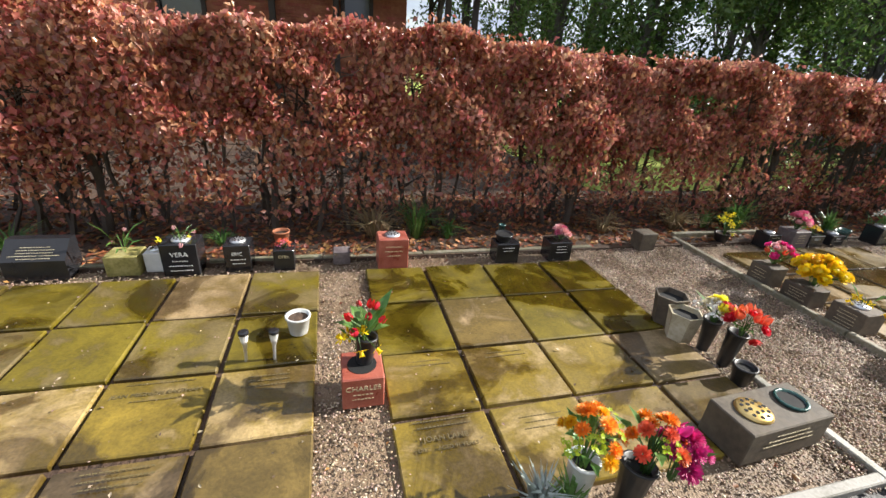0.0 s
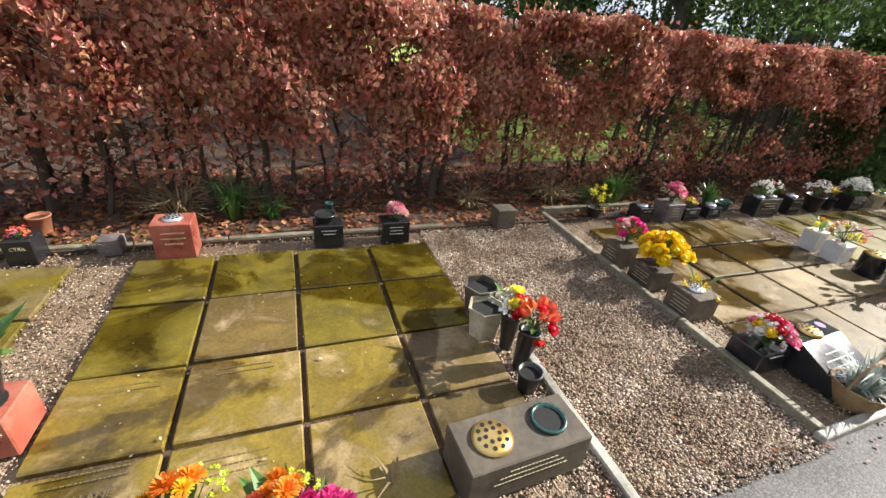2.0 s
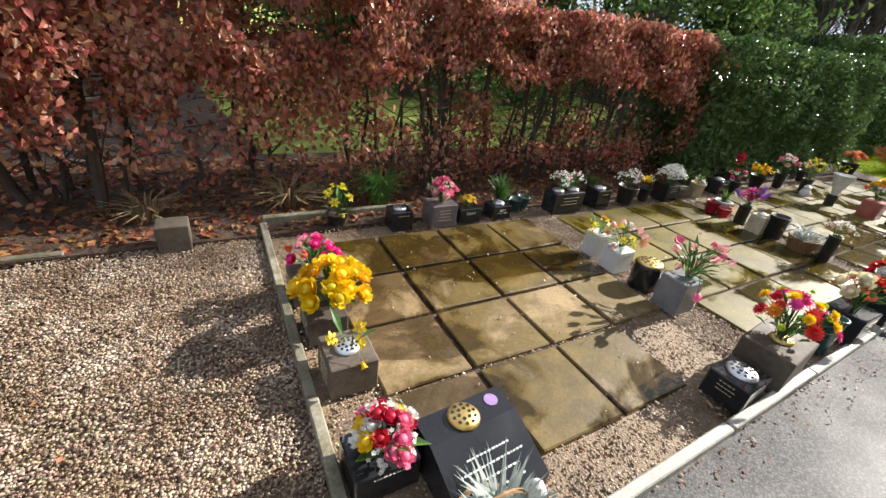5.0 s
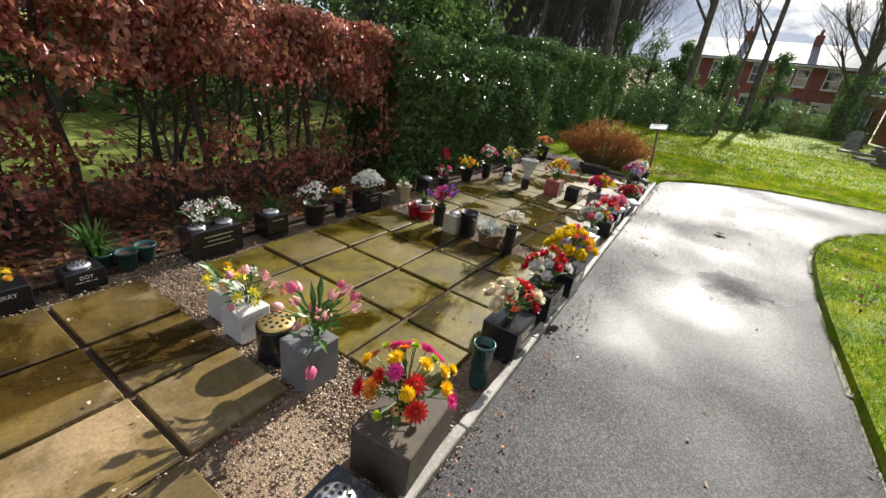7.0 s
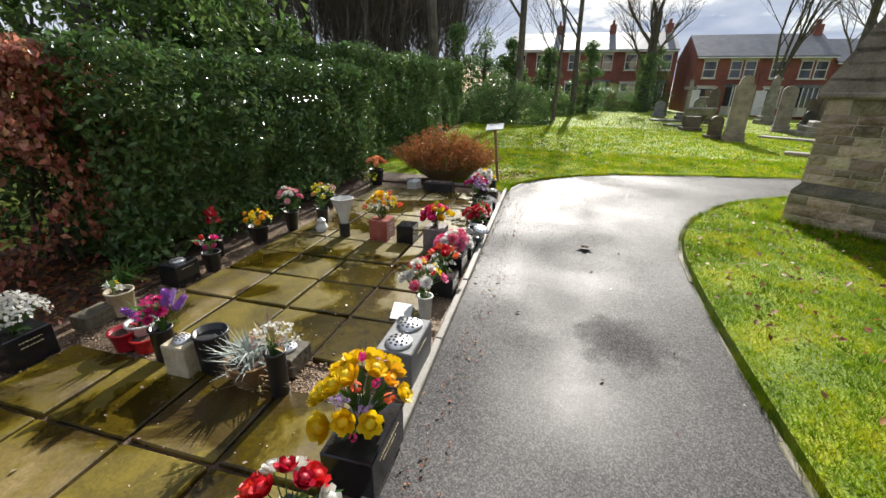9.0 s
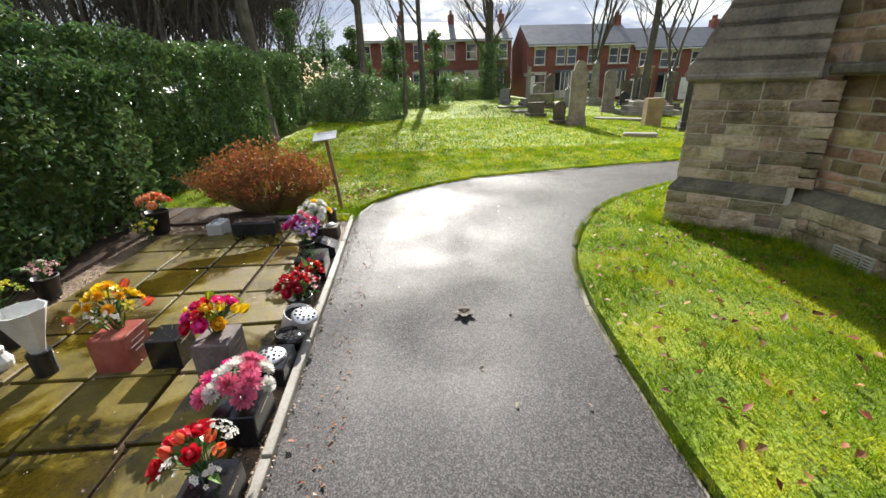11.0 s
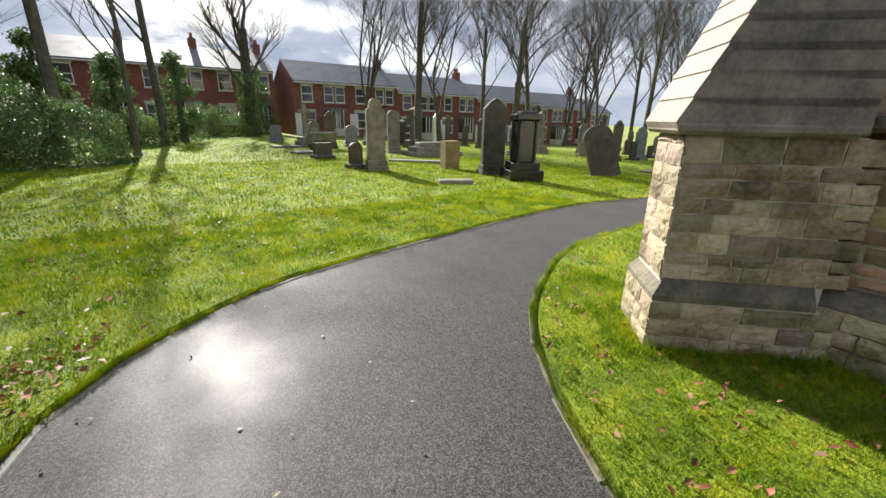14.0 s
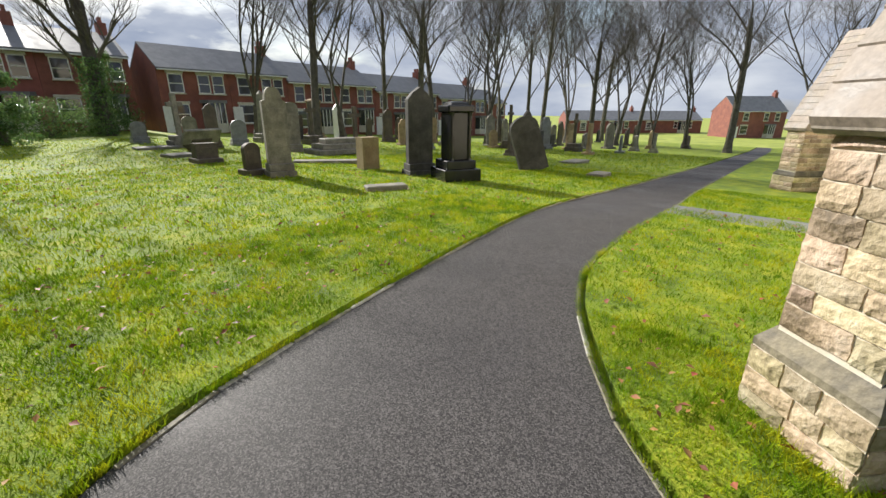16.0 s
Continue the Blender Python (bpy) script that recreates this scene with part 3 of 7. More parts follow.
# ---------------- hedges ----------------
def beech_hedge(x0, x1, y0, y1, top, count):
    """A clipped beech hedge in its dry winter leaf, thin near the ground and through one stretch."""
    hedge = thing("beech_hedge", pose(0, 0, 0), "clipped beech hedge with dry copper-brown winter leaves", "hedge")
    x = RNG.uniform(x0, x1, count * 2)
    z = top * RNG.uniform(0.02, 1.0, count * 2) ** 0.8
    depth = np.where(RNG.random(count * 2) < 0.35, RNG.uniform(0, 0.95, count * 2), np.minimum(RNG.exponential(0.20, count * 2), y1 - y0))
    bulge = 0.05 * np.sin(x * 2.3) + 0.05 * np.sin(x * 5.1 + z * 4) - 0.16 * (z / top) * (1 - z / top) * 4
    y = y0 + 0.18 + bulge + depth + 0.16 * np.clip((0.45 - z) / 0.45, 0, 1)
    lid = RNG.random(count * 2) < 0.26
    y = np.where(lid, RNG.uniform(y0 + 0.1, y1, count * 2), y)
    ztop = top + 0.05 * np.sin(x * 1.7) + 0.04 * np.sin(x * 7.3) - 0.014 * np.clip(x, 0, 12)
    z = np.where(lid, ztop - RNG.exponential(0.07, count * 2) + 0.03, z)
    z = np.where(RNG.random(count * 2) < 0.03, z + RNG.uniform(0, 0.12, count * 2) * (z > top * 0.9), z)
    z = np.minimum(z, ztop + 0.12)
    clump = np.array([noise.noise(Vector((a * 2.6, b * 3.0, c * 3.2))) for a, b, c in zip(x, y, z)])
    keep = (clump > -0.30 + 0.30 * RNG.random(len(x)))
    keep &= ~((z < 0.95) & (RNG.random(len(x)) > np.where((x > 4.6) & (x < 9.2), 0.22, 0.05) + (z / 0.95) ** 1.7 * 0.72))
    thin = (x > 4.6) & (x < 9.2) & (z > 0.42) & (z < 1.14 - 0.12 * np.sin(x * 4))
    keep &= ~(thin & (RNG.random(len(x)) > 0.60))
    hole = ((x - 5.2) ** 2 / 0.22 + (z - 0.9) ** 2 / 0.05 < 1) | ((x - 6.5) ** 2 / 0.30 + (z - 0.84) ** 2 / 0.09 < 1) | ((x - 7.7) ** 2 / 0.30 + (z - 0.86) ** 2 / 0.09 < 1)
    hole |= ((x - 8.68) ** 2 / 0.10 + (z - 0.82) ** 2 / 0.05 < 1) | ((x - 8.22) ** 2 / 0.035 + (z - 0.98) ** 2 / 0.05 < 1)
    keep &= ~(hole & (RNG.random(len(x)) > 0.04))
    keep &= ~((x > 8.6) & (RNG.random(len(x)) < (x - 8.6) / 1.2))
    p = np.stack([x, y, z], 1)[keep][:count]
    face = np.where((p[:, 2:3] > top - 0.12), np.array([[0, -0.3, 1.0]]), np.array([[0.1, -1.0, 0.35]]))
    part("foliage", leaf_cloud("leaves", p, face, 0.060, 0.62, 0.85, 0.9), M["beech"], hedge, "dry copper-brown curled leaves")
    g = Geo()
    for i in range(int((x1 - x0) * 7.5)):
        bx, by = random.uniform(x0, x1), random.uniform(y0 + 0.25, y1 - 0.1)
        pts, rad = [], []
        lean = random.uniform(-0.25, 0.25)
        h = top * random.uniform(0.75, 0.98)
        for k in range(7):
            t = k / 6
            pts.append((bx + lean * t + random.uniform(-0.04, 0.04), by + random.uniform(-0.05, 0.05), h * t))
            rad.append(random.uniform(0.012, 0.03) * (1 - 0.75 * t) + 0.002)
        g.tube(pts, rad, 5)
        for k in range(13):
            q = Vector(pts[random.randrange(1, 6)])
            d = Vector((random.uniform(-0.6, 0.6), random.uniform(-0.35, 0.3), random.uniform(-0.12, 0.4)))
            e = q + d * 0.5 + Vector((0, 0, random.uniform(-0.05, 0.06)))
            g.tube([q, e, q + d], [random.uniform(0.005, 0.009), 0.005, 0.0015], 3)
            f = Vector((random.uniform(-0.3, 0.3), random.uniform(-0.2, 0.2), random.uniform(-0.1, 0.25)))
            g.tube([e, e + f], [0.003, 0.001], 3)
    for bx in (5.55, 6.05, 7.0, 8.15, -1.9, -0.5, 1.1, 2.7):
        g.tube([(bx, 4.35, 0), (bx + 0.03, 4.38, 0.5), (bx - 0.04, 4.4, 1.0), (bx + 0.02, 4.42, 1.55)], [0.04, 0.032, 0.027, 0.016], 6)
    tagged(part("stem_growth", g, M["twig"], hedge, "dark tangled hedge stems"), kind="stuff")
    return hedge


beech_hedge(-8.0, 9.6, 3.95, 5.05, 1.80, 128000)


def shell_points(n, boxes, depth=0.16):
    """Places near the outer faces of boxes (x0, x1, y0, y1, z0, z1), with their outward ways."""
    area = [max(0.01, (b[1] - b[0]) * (b[3] - b[2]) + (b[1] - b[0]) * (b[5] - b[4]) + (b[3] - b[2]) * (b[5] - b[4])) for b in boxes]
    ps, ns = [], []
    for b, a in zip(boxes, area):
        k = int(n * a / sum(area))
        lo, hi = np.array(b[0::2]), np.array(b[1::2])
        size = hi - lo
        faces = [(1, 0, size[0] * size[2]), (1, 1, size[0] * size[2] * 0.25), (2, 1, size[0] * size[1]), (0, 0, size[1] * size[2]), (0, 1, size[1] * size[2])]
        tot = sum(f[2] for f in faces)
        for ax, up, fa in faces:
            m = int(k * fa / tot)
            p = RNG.uniform(lo, hi, (m, 3))
            off = np.minimum(RNG.exponential(depth, m), size[ax] * 0.5)
            p[:, ax] = hi[ax] - off if up else lo[ax] + off
            nn = np.zeros((m, 3))
            nn[:, ax] = 1 if up else -1
            ps.append(p)
            ns.append(nn)
    return np.concatenate(ps), np.concatenate(ns)


def green_hedge():
    hedge = thing("evergreen_hedge", pose(0, 0, 0), "tall clipped dark green evergreen hedge beside the lawn", "hedge")
    p, n = shell_points(105000, [(9.2, 14.0, 3.75, 5.3, 0.05, 1.80), (14.0, 20.0, 4.2, 5.8, 0.02, 2.2), (20.0, 26.5, 4.9, 6.5, 0.0, 2.5)])
    wob = np.array([noise.noise(Vector(q * 1.5)) + 0.6 * noise.noise(Vector(q * 4.1)) for q in p])
    p = p + n * wob[:, None] * 0.20
    part("foliage", leaf_cloud("leaves", p, n * 0.8 + np.array([0, 0, 0.35]), 0.075, 0.5, 0.75), M["privet"], hedge)
    g = Geo()
    for a, b, c, d, e in ((9.45, 13.9, 4.2, 4.95, 1.45), (14.0, 19.9, 4.7, 5.4, 1.6), (20.0, 26.3, 5.4, 6.1, 1.9)):
        g.box(((a + b) / 2, (c + d) / 2, e / 2 - 0.05), (b - a, d - c, e), 0.1)
    part("inner_growth", g, M["privet"], hedge, "dense dark inner twigs")
    return hedge


green_hedge()


def leafy_bush(name, x, y, rx, ry, h, n, leaf, material, label):
    """A rounded bush of many small leaves with an uneven outline."""
    bush = thing(name, pose(x, y, 0), label, "bush")
    a, u = RNG.uniform(0, 2 * np.pi, n), RNG.uniform(-0.15, 1, n)
    s = np.sqrt(np.maximum(0, 1 - u ** 2))
    d = np.stack([np.cos(a) * s, np.sin(a) * s, np.maximum(u, 0)], 1)
    r = 1 - np.minimum(RNG.exponential(0.13, n), 0.9)
    lump = np.array([noise.noise(Vector(q * 2.2 + np.array([x, y, 0]))) for q in d])
    r = r * (1 + 0.28 * lump)
    p = d * r[:, None] * np.array([rx, ry, h]) + np.array([0, 0, 0.05])
    part("foliage", leaf_cloud("leaves", p, d + np.array([0, 0, 0.3]), leaf, 0.5, 0.7), material, bush)
    g = Geo()
    for i in range(12):
        e = Vector((random.uniform(-rx, rx) * 0.7, random.uniform(-ry, ry) * 0.7, h * random.uniform(0.5, 0.85)))
        g.tube([(random.uniform(-0.1, 0.1), random.uniform(-0.1, 0.1), -0.05), e * 0.5 + Vector((0, 0, 0.1)), e], [0.03, 0.02, 0.006], 5)
    part("stem_growth", g, M["twig"], bush)
    return bush


leafy_bush("laurel_bush", 28.4, 3.3, 1.8, 2.3, 2.2, 17000, 0.09, M["privet"], "rounded dark green shiny-leaved bush at the lawn edge")

# ---------------- church corner ----------------
def rough_stone(w, h, d=0.07, lift=0.011):
    """A rock-faced walling stone: front towards -y, its face broken and uneven."""
    g = Geo()
    nx, nz = 5, 4
    v, f = [], []
    for k in range(nz):
        for i in range(nx):
            e = 0.0 if i in (0, nx - 1) or k in (0, nz - 1) else 1.0
            v.append((w * (i / (nx - 1) - 0.5) + random.uniform(-0.006, 0.006), -lift * e * random.uniform(0.3, 1.3) - 0.004, h * (k / (nz - 1) - 0.5) + random.uniform(-0.005, 0.005)))
    for k in range(nz - 1):
        for i in range(nx - 1):
            a = k * nx + i
            f.append((a, a + 1, a + nx + 1, a + nx))
    rim = [i for i in range(nx)] + [nx * k + nx - 1 for k in range(1, nz)] + [nx * (nz - 1) + i for i in range(nx - 2, -1, -1)] + [nx * k for k in range(nz - 2, 0, -1)]
    o = len(v)
    for i in rim:
        v.append((v[i][0], d, v[i][2]))
    n = len(rim)
    for i in range(n):
        j = (i + 1) % n
        f.append((rim[j], rim[i], o + i, o + j))
    g.add(v, f)
    return g


def stone_face(parent, base, rz, length, z0, z1, material, seed, course=(0.085, 0.15), gap=0.010):
    """Courses of stones on a face that starts at base and runs along the way rz (degrees); the face looks to its right-hand side."""
    rnd = random.Random(seed)
    z = z0
    while z < z1 - 0.04:
        h = min(rnd.uniform(*course), z1 - z)
        if z1 - z - h < 0.06:
            h = z1 - z
        x = 0.0
        while x < length - 0.03:
            w = rnd.uniform(0.14, 0.40)
            if length - x - w < 0.12:
                w = length - x
            m = pose(*base, 0, 0, rz) @ pose(x + w / 2, 0.0, z + h / 2)
            part("stone", rough_stone(w - gap, h - gap), material, parent, at=m)
            x += w
        z += h


church = thing("church_wall", pose(0, 0, 0), "rock-faced sandstone church wall with dark weathering and a stepped plinth", "wall", kind="structure")
NY = -3.17
g = Geo()
g.box(((3.0 + 12.5) / 2, NY - 0.314, 3.5), (9.5, 0.5, 7.2))
g.box((12.23, (NY - 14.0) / 2 - 0.1, 3.5), (0.5, 10.4, 7.2))
g.box((7.75, -8.4, 7.15), (9.5, 10.9, 0.3))
g.box((3.2, -8.4, 3.5), (0.4, 10.4, 7.2))
g.box((7.75, -13.9, 3.5), (9.5, 0.4, 7.2))
part("wall_core", g, M["mortar"], church, "pale lime mortar")
# plinth of the north wall with a sloped top
g = Geo()
for a, b in ((3.0, 12.15),):
    g.add([(a, NY - 0.1, 0), (b, NY - 0.1, 0), (b, NY + 0.10, 0), (a, NY + 0.10, 0), (a, NY - 0.1, 0.5), (b, NY - 0.1, 0.5), (b, NY + 0.10, 0.385), (a, NY + 0.10, 0.385), (b, NY + 0.02, 0.5), (a, NY + 0.02, 0.5)],
          [(3, 2, 6, 7), (7, 6, 8, 9), (9, 8, 5, 4), (0, 3, 7, 9, 4), (1, 5, 8, 6, 2)])
    g.box(((a + b) / 2, NY + 0.02, 1.535), (b - a, 0.22, 0.09), 0.02)
part("plinth", g, M["darkstone"], church, "dark weathered plinth and string course")


def buttress(cx, cy, rz, stones, seed):
    """A diagonal buttress: plinth, shaft, drip course and steep weathering slabs. Its front looks along its own +y."""
    b = thing("buttress", pose(cx, cy, gz(cy), 0, 0, rz), "diagonal sandstone church buttress with steep stone weathering on top", "buttress", kind="structure")
    hw, dp, top = 0.249, 1.0, 1.455
    ph = 0.316
    g = Geo()
    g.box((0, -0.054 - dp / 2, top / 2), (2 * hw - 0.008, dp, top))
    part("core", g, M["mortar"], b, "pale lime mortar")
    # plinth: slab-sided with a sloping top
    g = Geo()
    o = [(-ph, 0.0), (ph, 0.0), (ph, -dp), (-ph, -dp)]
    i = [(-hw - 0.005, -0.07), (hw + 0.005, -0.07), (hw + 0.005, -dp), (-hw - 0.005, -dp)]
    v = [(x, y, 0.36) for x, y in o] + [(x, y, 0.40) for x, y in o] + [(x, y, 0.505) for x, y in i]
    f = []
    for r in (0, 4):
        for k in range(4):
            f.append((r + (k + 1) % 4, r + k, r + 4 + k, r + 4 + (k + 1) % 4))
    f.append((8, 9, 10, 11))
    f.append((0, 1, 2, 3))
    g.add(v, f)
    part("plinth_coping", g, M["darkstone"], b, "dark sloping plinth stones")
    part("plinth_core", Geo().box((0, -dp / 2 - 0.02, 0.18), (2 * ph - 0.01, dp + 0.03, 0.36)), M["mortar"], b)
    # drip course
    g = Geo().box((0, -dp / 2 + 0.01, top + 0.04), (2 * hw + 0.14, dp + 0.03, 0.075), 0.022)
    part("drip_course", g, M["coping"], b, "dark moulded drip stone")
    # weathering: overlapping steep slabs
    slope, z, y = 2.1, top + 0.075, 0.02
    tone = M["coping"]
    while y > -0.98:
        run = 0.068
        y2 = y - run
        z2 = z + run * slope
        g = Geo()
        w = hw + 0.055
        v = [(-w, y, z - 0.05), (w, y, z - 0.05), (w, -1.0, z - 0.05), (-w, -1.0, z - 0.05), (-w, y + 0.024, z), (w, y + 0.024, z), (w, y2 + 0.016, z2), (-w, y2 + 0.016, z2), (w, -1.0, z2), (-w, -1.0, z2)]
        f = [(0, 3, 2, 1), (0, 1, 5, 4), (4, 5, 6, 7), (7, 6, 8, 9), (1, 2, 8, 6, 5), (0, 4, 7, 9, 3), (2, 3, 9, 8)]
        g.add(v, f)
        part("weathering_slab", g, tone, b)
        y, z = y2, z2 + 0.004
    if stones:
        stone_face(b, (ph, -0.0, 0), 180, 2 * ph, 0.0, 0.355, M["sandstone"], seed, (0.09, 0.14))
        stone_face(b, (-ph, 0.0, 0), 270, dp + 0.16, 0.0, 0.355, M["sandstone"], seed + 1, (0.09, 0.14))
        stone_face(b, (ph, -dp, 0), 90, dp, 0.0, 0.355, M["sandstone"], seed + 2, (0.09, 0.14))
        stone_face(b, (hw, -0.05, 0), 180, 2 * hw, 0.505, top, M["sandstone"], seed + 3)
        stone_face(b, (-hw, -0.055, 0), 270, dp + 0.13, 0.505, top, M["sandstone"], seed + 4)
        stone_face(b, (hw, -dp, 0), 90, dp - 0.055, 0.505, top, M["sandstone"], seed + 5)
    return b


buttress(13.026, -2.453, -43.5, True, 3)
buttress(13.75, -13.7, -43.5, True, 40)
stone_face(church, (12.4, NY - 0.06, 0), 180, 2.6, 0.50, 1.49, M["wallstone"], 21, (0.08, 0.15), 0.020)
stone_face(church, (12.4, NY - 0.06, 0), 180, 2.6, 1.58, 3.4, M["wallstone"], 22, (0.09, 0.16), 0.020)
stone_face(church, (12.3, NY + 0.106, 0), 180, 2.4, 0.0, 0.38, M["sandstone"], 23, (0.11, 0.14))
stone_face(church, (12.5, NY - 3.6, 0), 90, 3.2, 0.0, 2.6, M["sandstone"], 24, (0.12, 0.18))

vent = thing("air_brick", pose(11.43, NY + 0.112, 0.065), "cream slotted air brick at the wall foot", "vent")
g = Geo()
for zz in (-0.065, 0.065):
    g.box((0, 0, zz), (0.34, 0.03, 0.014), 0.002)
for k in range(5):
    g.box((-0.16 + 0.08 * k, 0, 0), (0.018, 0.03, 0.13), 0.002)
part("frame", g, M["cream"], vent)
part("backing", Geo().box((0, -0.006, 0), (0.32, 0.01, 0.12)), M["darkstone"], vent)
for zz in (-0.04, -0.013, 0.013, 0.04):
    part("slat", Geo().box((0, 0.003, zz), (0.33, 0.022, 0.013), 0.002), M["cream"], vent)

# ---------------- houses beyond the churchyard ----------------
def window(parent, x, y, z, w, h, face, bars=(1, 1)):
    """A sash window that looks along -x (face 'x') or -y (face 'y'), with sill, lintel, frame and pane."""
    m = pose(x, y, z, 0, 0, -90) if face == "x" else pose(x, y, z)
    fr = Geo()
    fr.box((0, -0.02, h / 2), (w, 0.06, 0.07)).box((0, -0.02, -h / 2), (w, 0.06, 0.07))
    fr.box((-w / 2, -0.02, 0), (0.07, 0.06, h)).box((w / 2, -0.02, 0), (0.07, 0.06, h)).box((0, -0.03, 0), (w, 0.05, 0.06))
    win = part("window", fr, M["whitepaint"], parent, "white painted sash window", at=m)
    part("pane", Geo().box((0, 0.0, 0), (w - 0.05, 0.02, h - 0.05)), M["glass"], win)
    part("sill", Geo().box((0, -0.06, -h / 2 - 0.08), (w + 0.2, 0.16, 0.1), 0.01), M["cream"], win, "pale stone sill")
    part("lintel", Geo().box((0, -0.02, h / 2 + 0.13), (w + 0.24, 0.1, 0.18), 0.01), M["cream"], win, "pale stone lintel")
    return win


def terrace_house(name, x, y0, y1, eaves, ridge, label, group, chimney=True, doors=True, drop=0.0):
    """A red brick house whose front looks along -x."""
    h = thing(name, pose(x, (y0 + y1) / 2, drop), label, "house", group)
    w = y1 - y0
    d = 7.0
    part("wall", Geo().prism([(0, -w / 2), (d, -w / 2), (d, w / 2), (0, w / 2)], -0.6, eaves).add(
        [(0, w / 2, eaves), (d, w / 2, eaves), (d / 2, w / 2, ridge), (0, -w / 2, eaves), (d, -w / 2, eaves), (d / 2, -w / 2, ridge)], [(0, 1, 2), (3, 5, 4)]), M["brick"], h)
    r = Geo()
    t = 0.12
    for s in (0, 1):
        a, b = ((-0.3, d / 2) if s == 0 else (d + 0.3, d / 2))
        ze = eaves - 0.3 * (ridge - eaves) / (d / 2)
        q = [(a, -w / 2 - 0.02, ze), (a, w / 2 + 0.02, ze), (b, w / 2 + 0.02, ridge), (b, -w / 2 - 0.02, ridge)]
        v = q + [(px, py, pz + t) for px, py, pz in q]
        r.add(v, [(0, 1, 2, 3), (4, 7, 6, 5), (0, 4, 5, 1), (1, 5, 6, 2), (2, 6, 7, 3), (3, 7, 4, 0)])
    part("roof", r, M["slate"], h, "grey slate roof")
    part("gutter", Geo().box((-0.32, 0, eaves - 0.2), (0.1, w, 0.1), 0.02), M["whitepaint"], h)
    if chimney:
        c = part("chimney", Geo().box((d / 2, -w / 2 + 0.5, ridge + 0.3), (0.9, 0.6, 1.0), 0.02), M["brick"], h)
        for k in (-0.25, 0.05, 0.3):
            part("chimney_pot", Geo().lathe([(0.11, 0), (0.1, 0.35), (0.12, 0.4)], 10), M["brick"], c, at=pose(d / 2 + k, -w / 2 + 0.5, ridge + 0.8))
    up = eaves - 1.15
    window(h, -0.01, w * 0.27, up, 1.0, 1.35, "x")
    window(h, -0.01, -w * 0.12, up, 0.85, 1.35, "x")
    window(h, -0.01, -w * 0.33, up, 0.85, 1.35, "x")
    window(h, -0.01, w * 0.27, 1.5, 1.3, 1.5, "x")
    bay = part("bay_window", Geo().prism([(-0.7, -0.6), (0, -1.0), (0, 1.0), (-0.7, 0.6)], 0, 0.75), M["cream"], h, at=pose(0, -w * 0.22, 0))
    part("bay_glass", Geo().prism([(-0.62, -0.55), (0, -0.92), (0, 0.92), (-0.62, 0.55)], 0.75, 2.35), M["glass"], bay)
    part("bay_roof", Geo().prism([(-0.8, -0.7), (0, -1.1), (0, 1.1), (-0.8, 0.7)], 2.35, 2.6), M["slate"], bay)
    for yy in (-0.62, -0.2, 0.2, 0.62):
        part("mullion", Geo().box((-0.69, yy * 0.95, 1.55), (0.07, 0.07, 1.6)), M["whitepaint"], bay)
    if doors:
        part("door", Geo().box((-0.03, w * 0.42, 1.05), (0.08, 0.85, 2.1), 0.01), M["whitepaint"], h, "white front door")
    return h


for k in range(9):
    y = -10.85 - 5.3 * k
    terrace_house("terraced_house", 52.0, y - 5.28, y, 4.95, 6.85, "two-storey red brick terraced house with grey slate roof", "terraced houses beyond the graves", k % 2 == 1, drop=gz(-13.5 - 10.6 * (k // 2)))
for k in range(3):
    y = -9.7 + 5.3 * k
    terrace_house("terraced_house", 54.0, y, y + 5.28, 5.35, 7.1, "two-storey red brick terraced house with grey slate roof", "terraced houses beyond the graves", doors=False)


def yard(ahead, right):
    """A place in the churchyard, by its distance along and across the long view."""
    return 13.1 + 0.67 * ahead - 0.74 * right, -0.74 * ahead - 0.67 * right


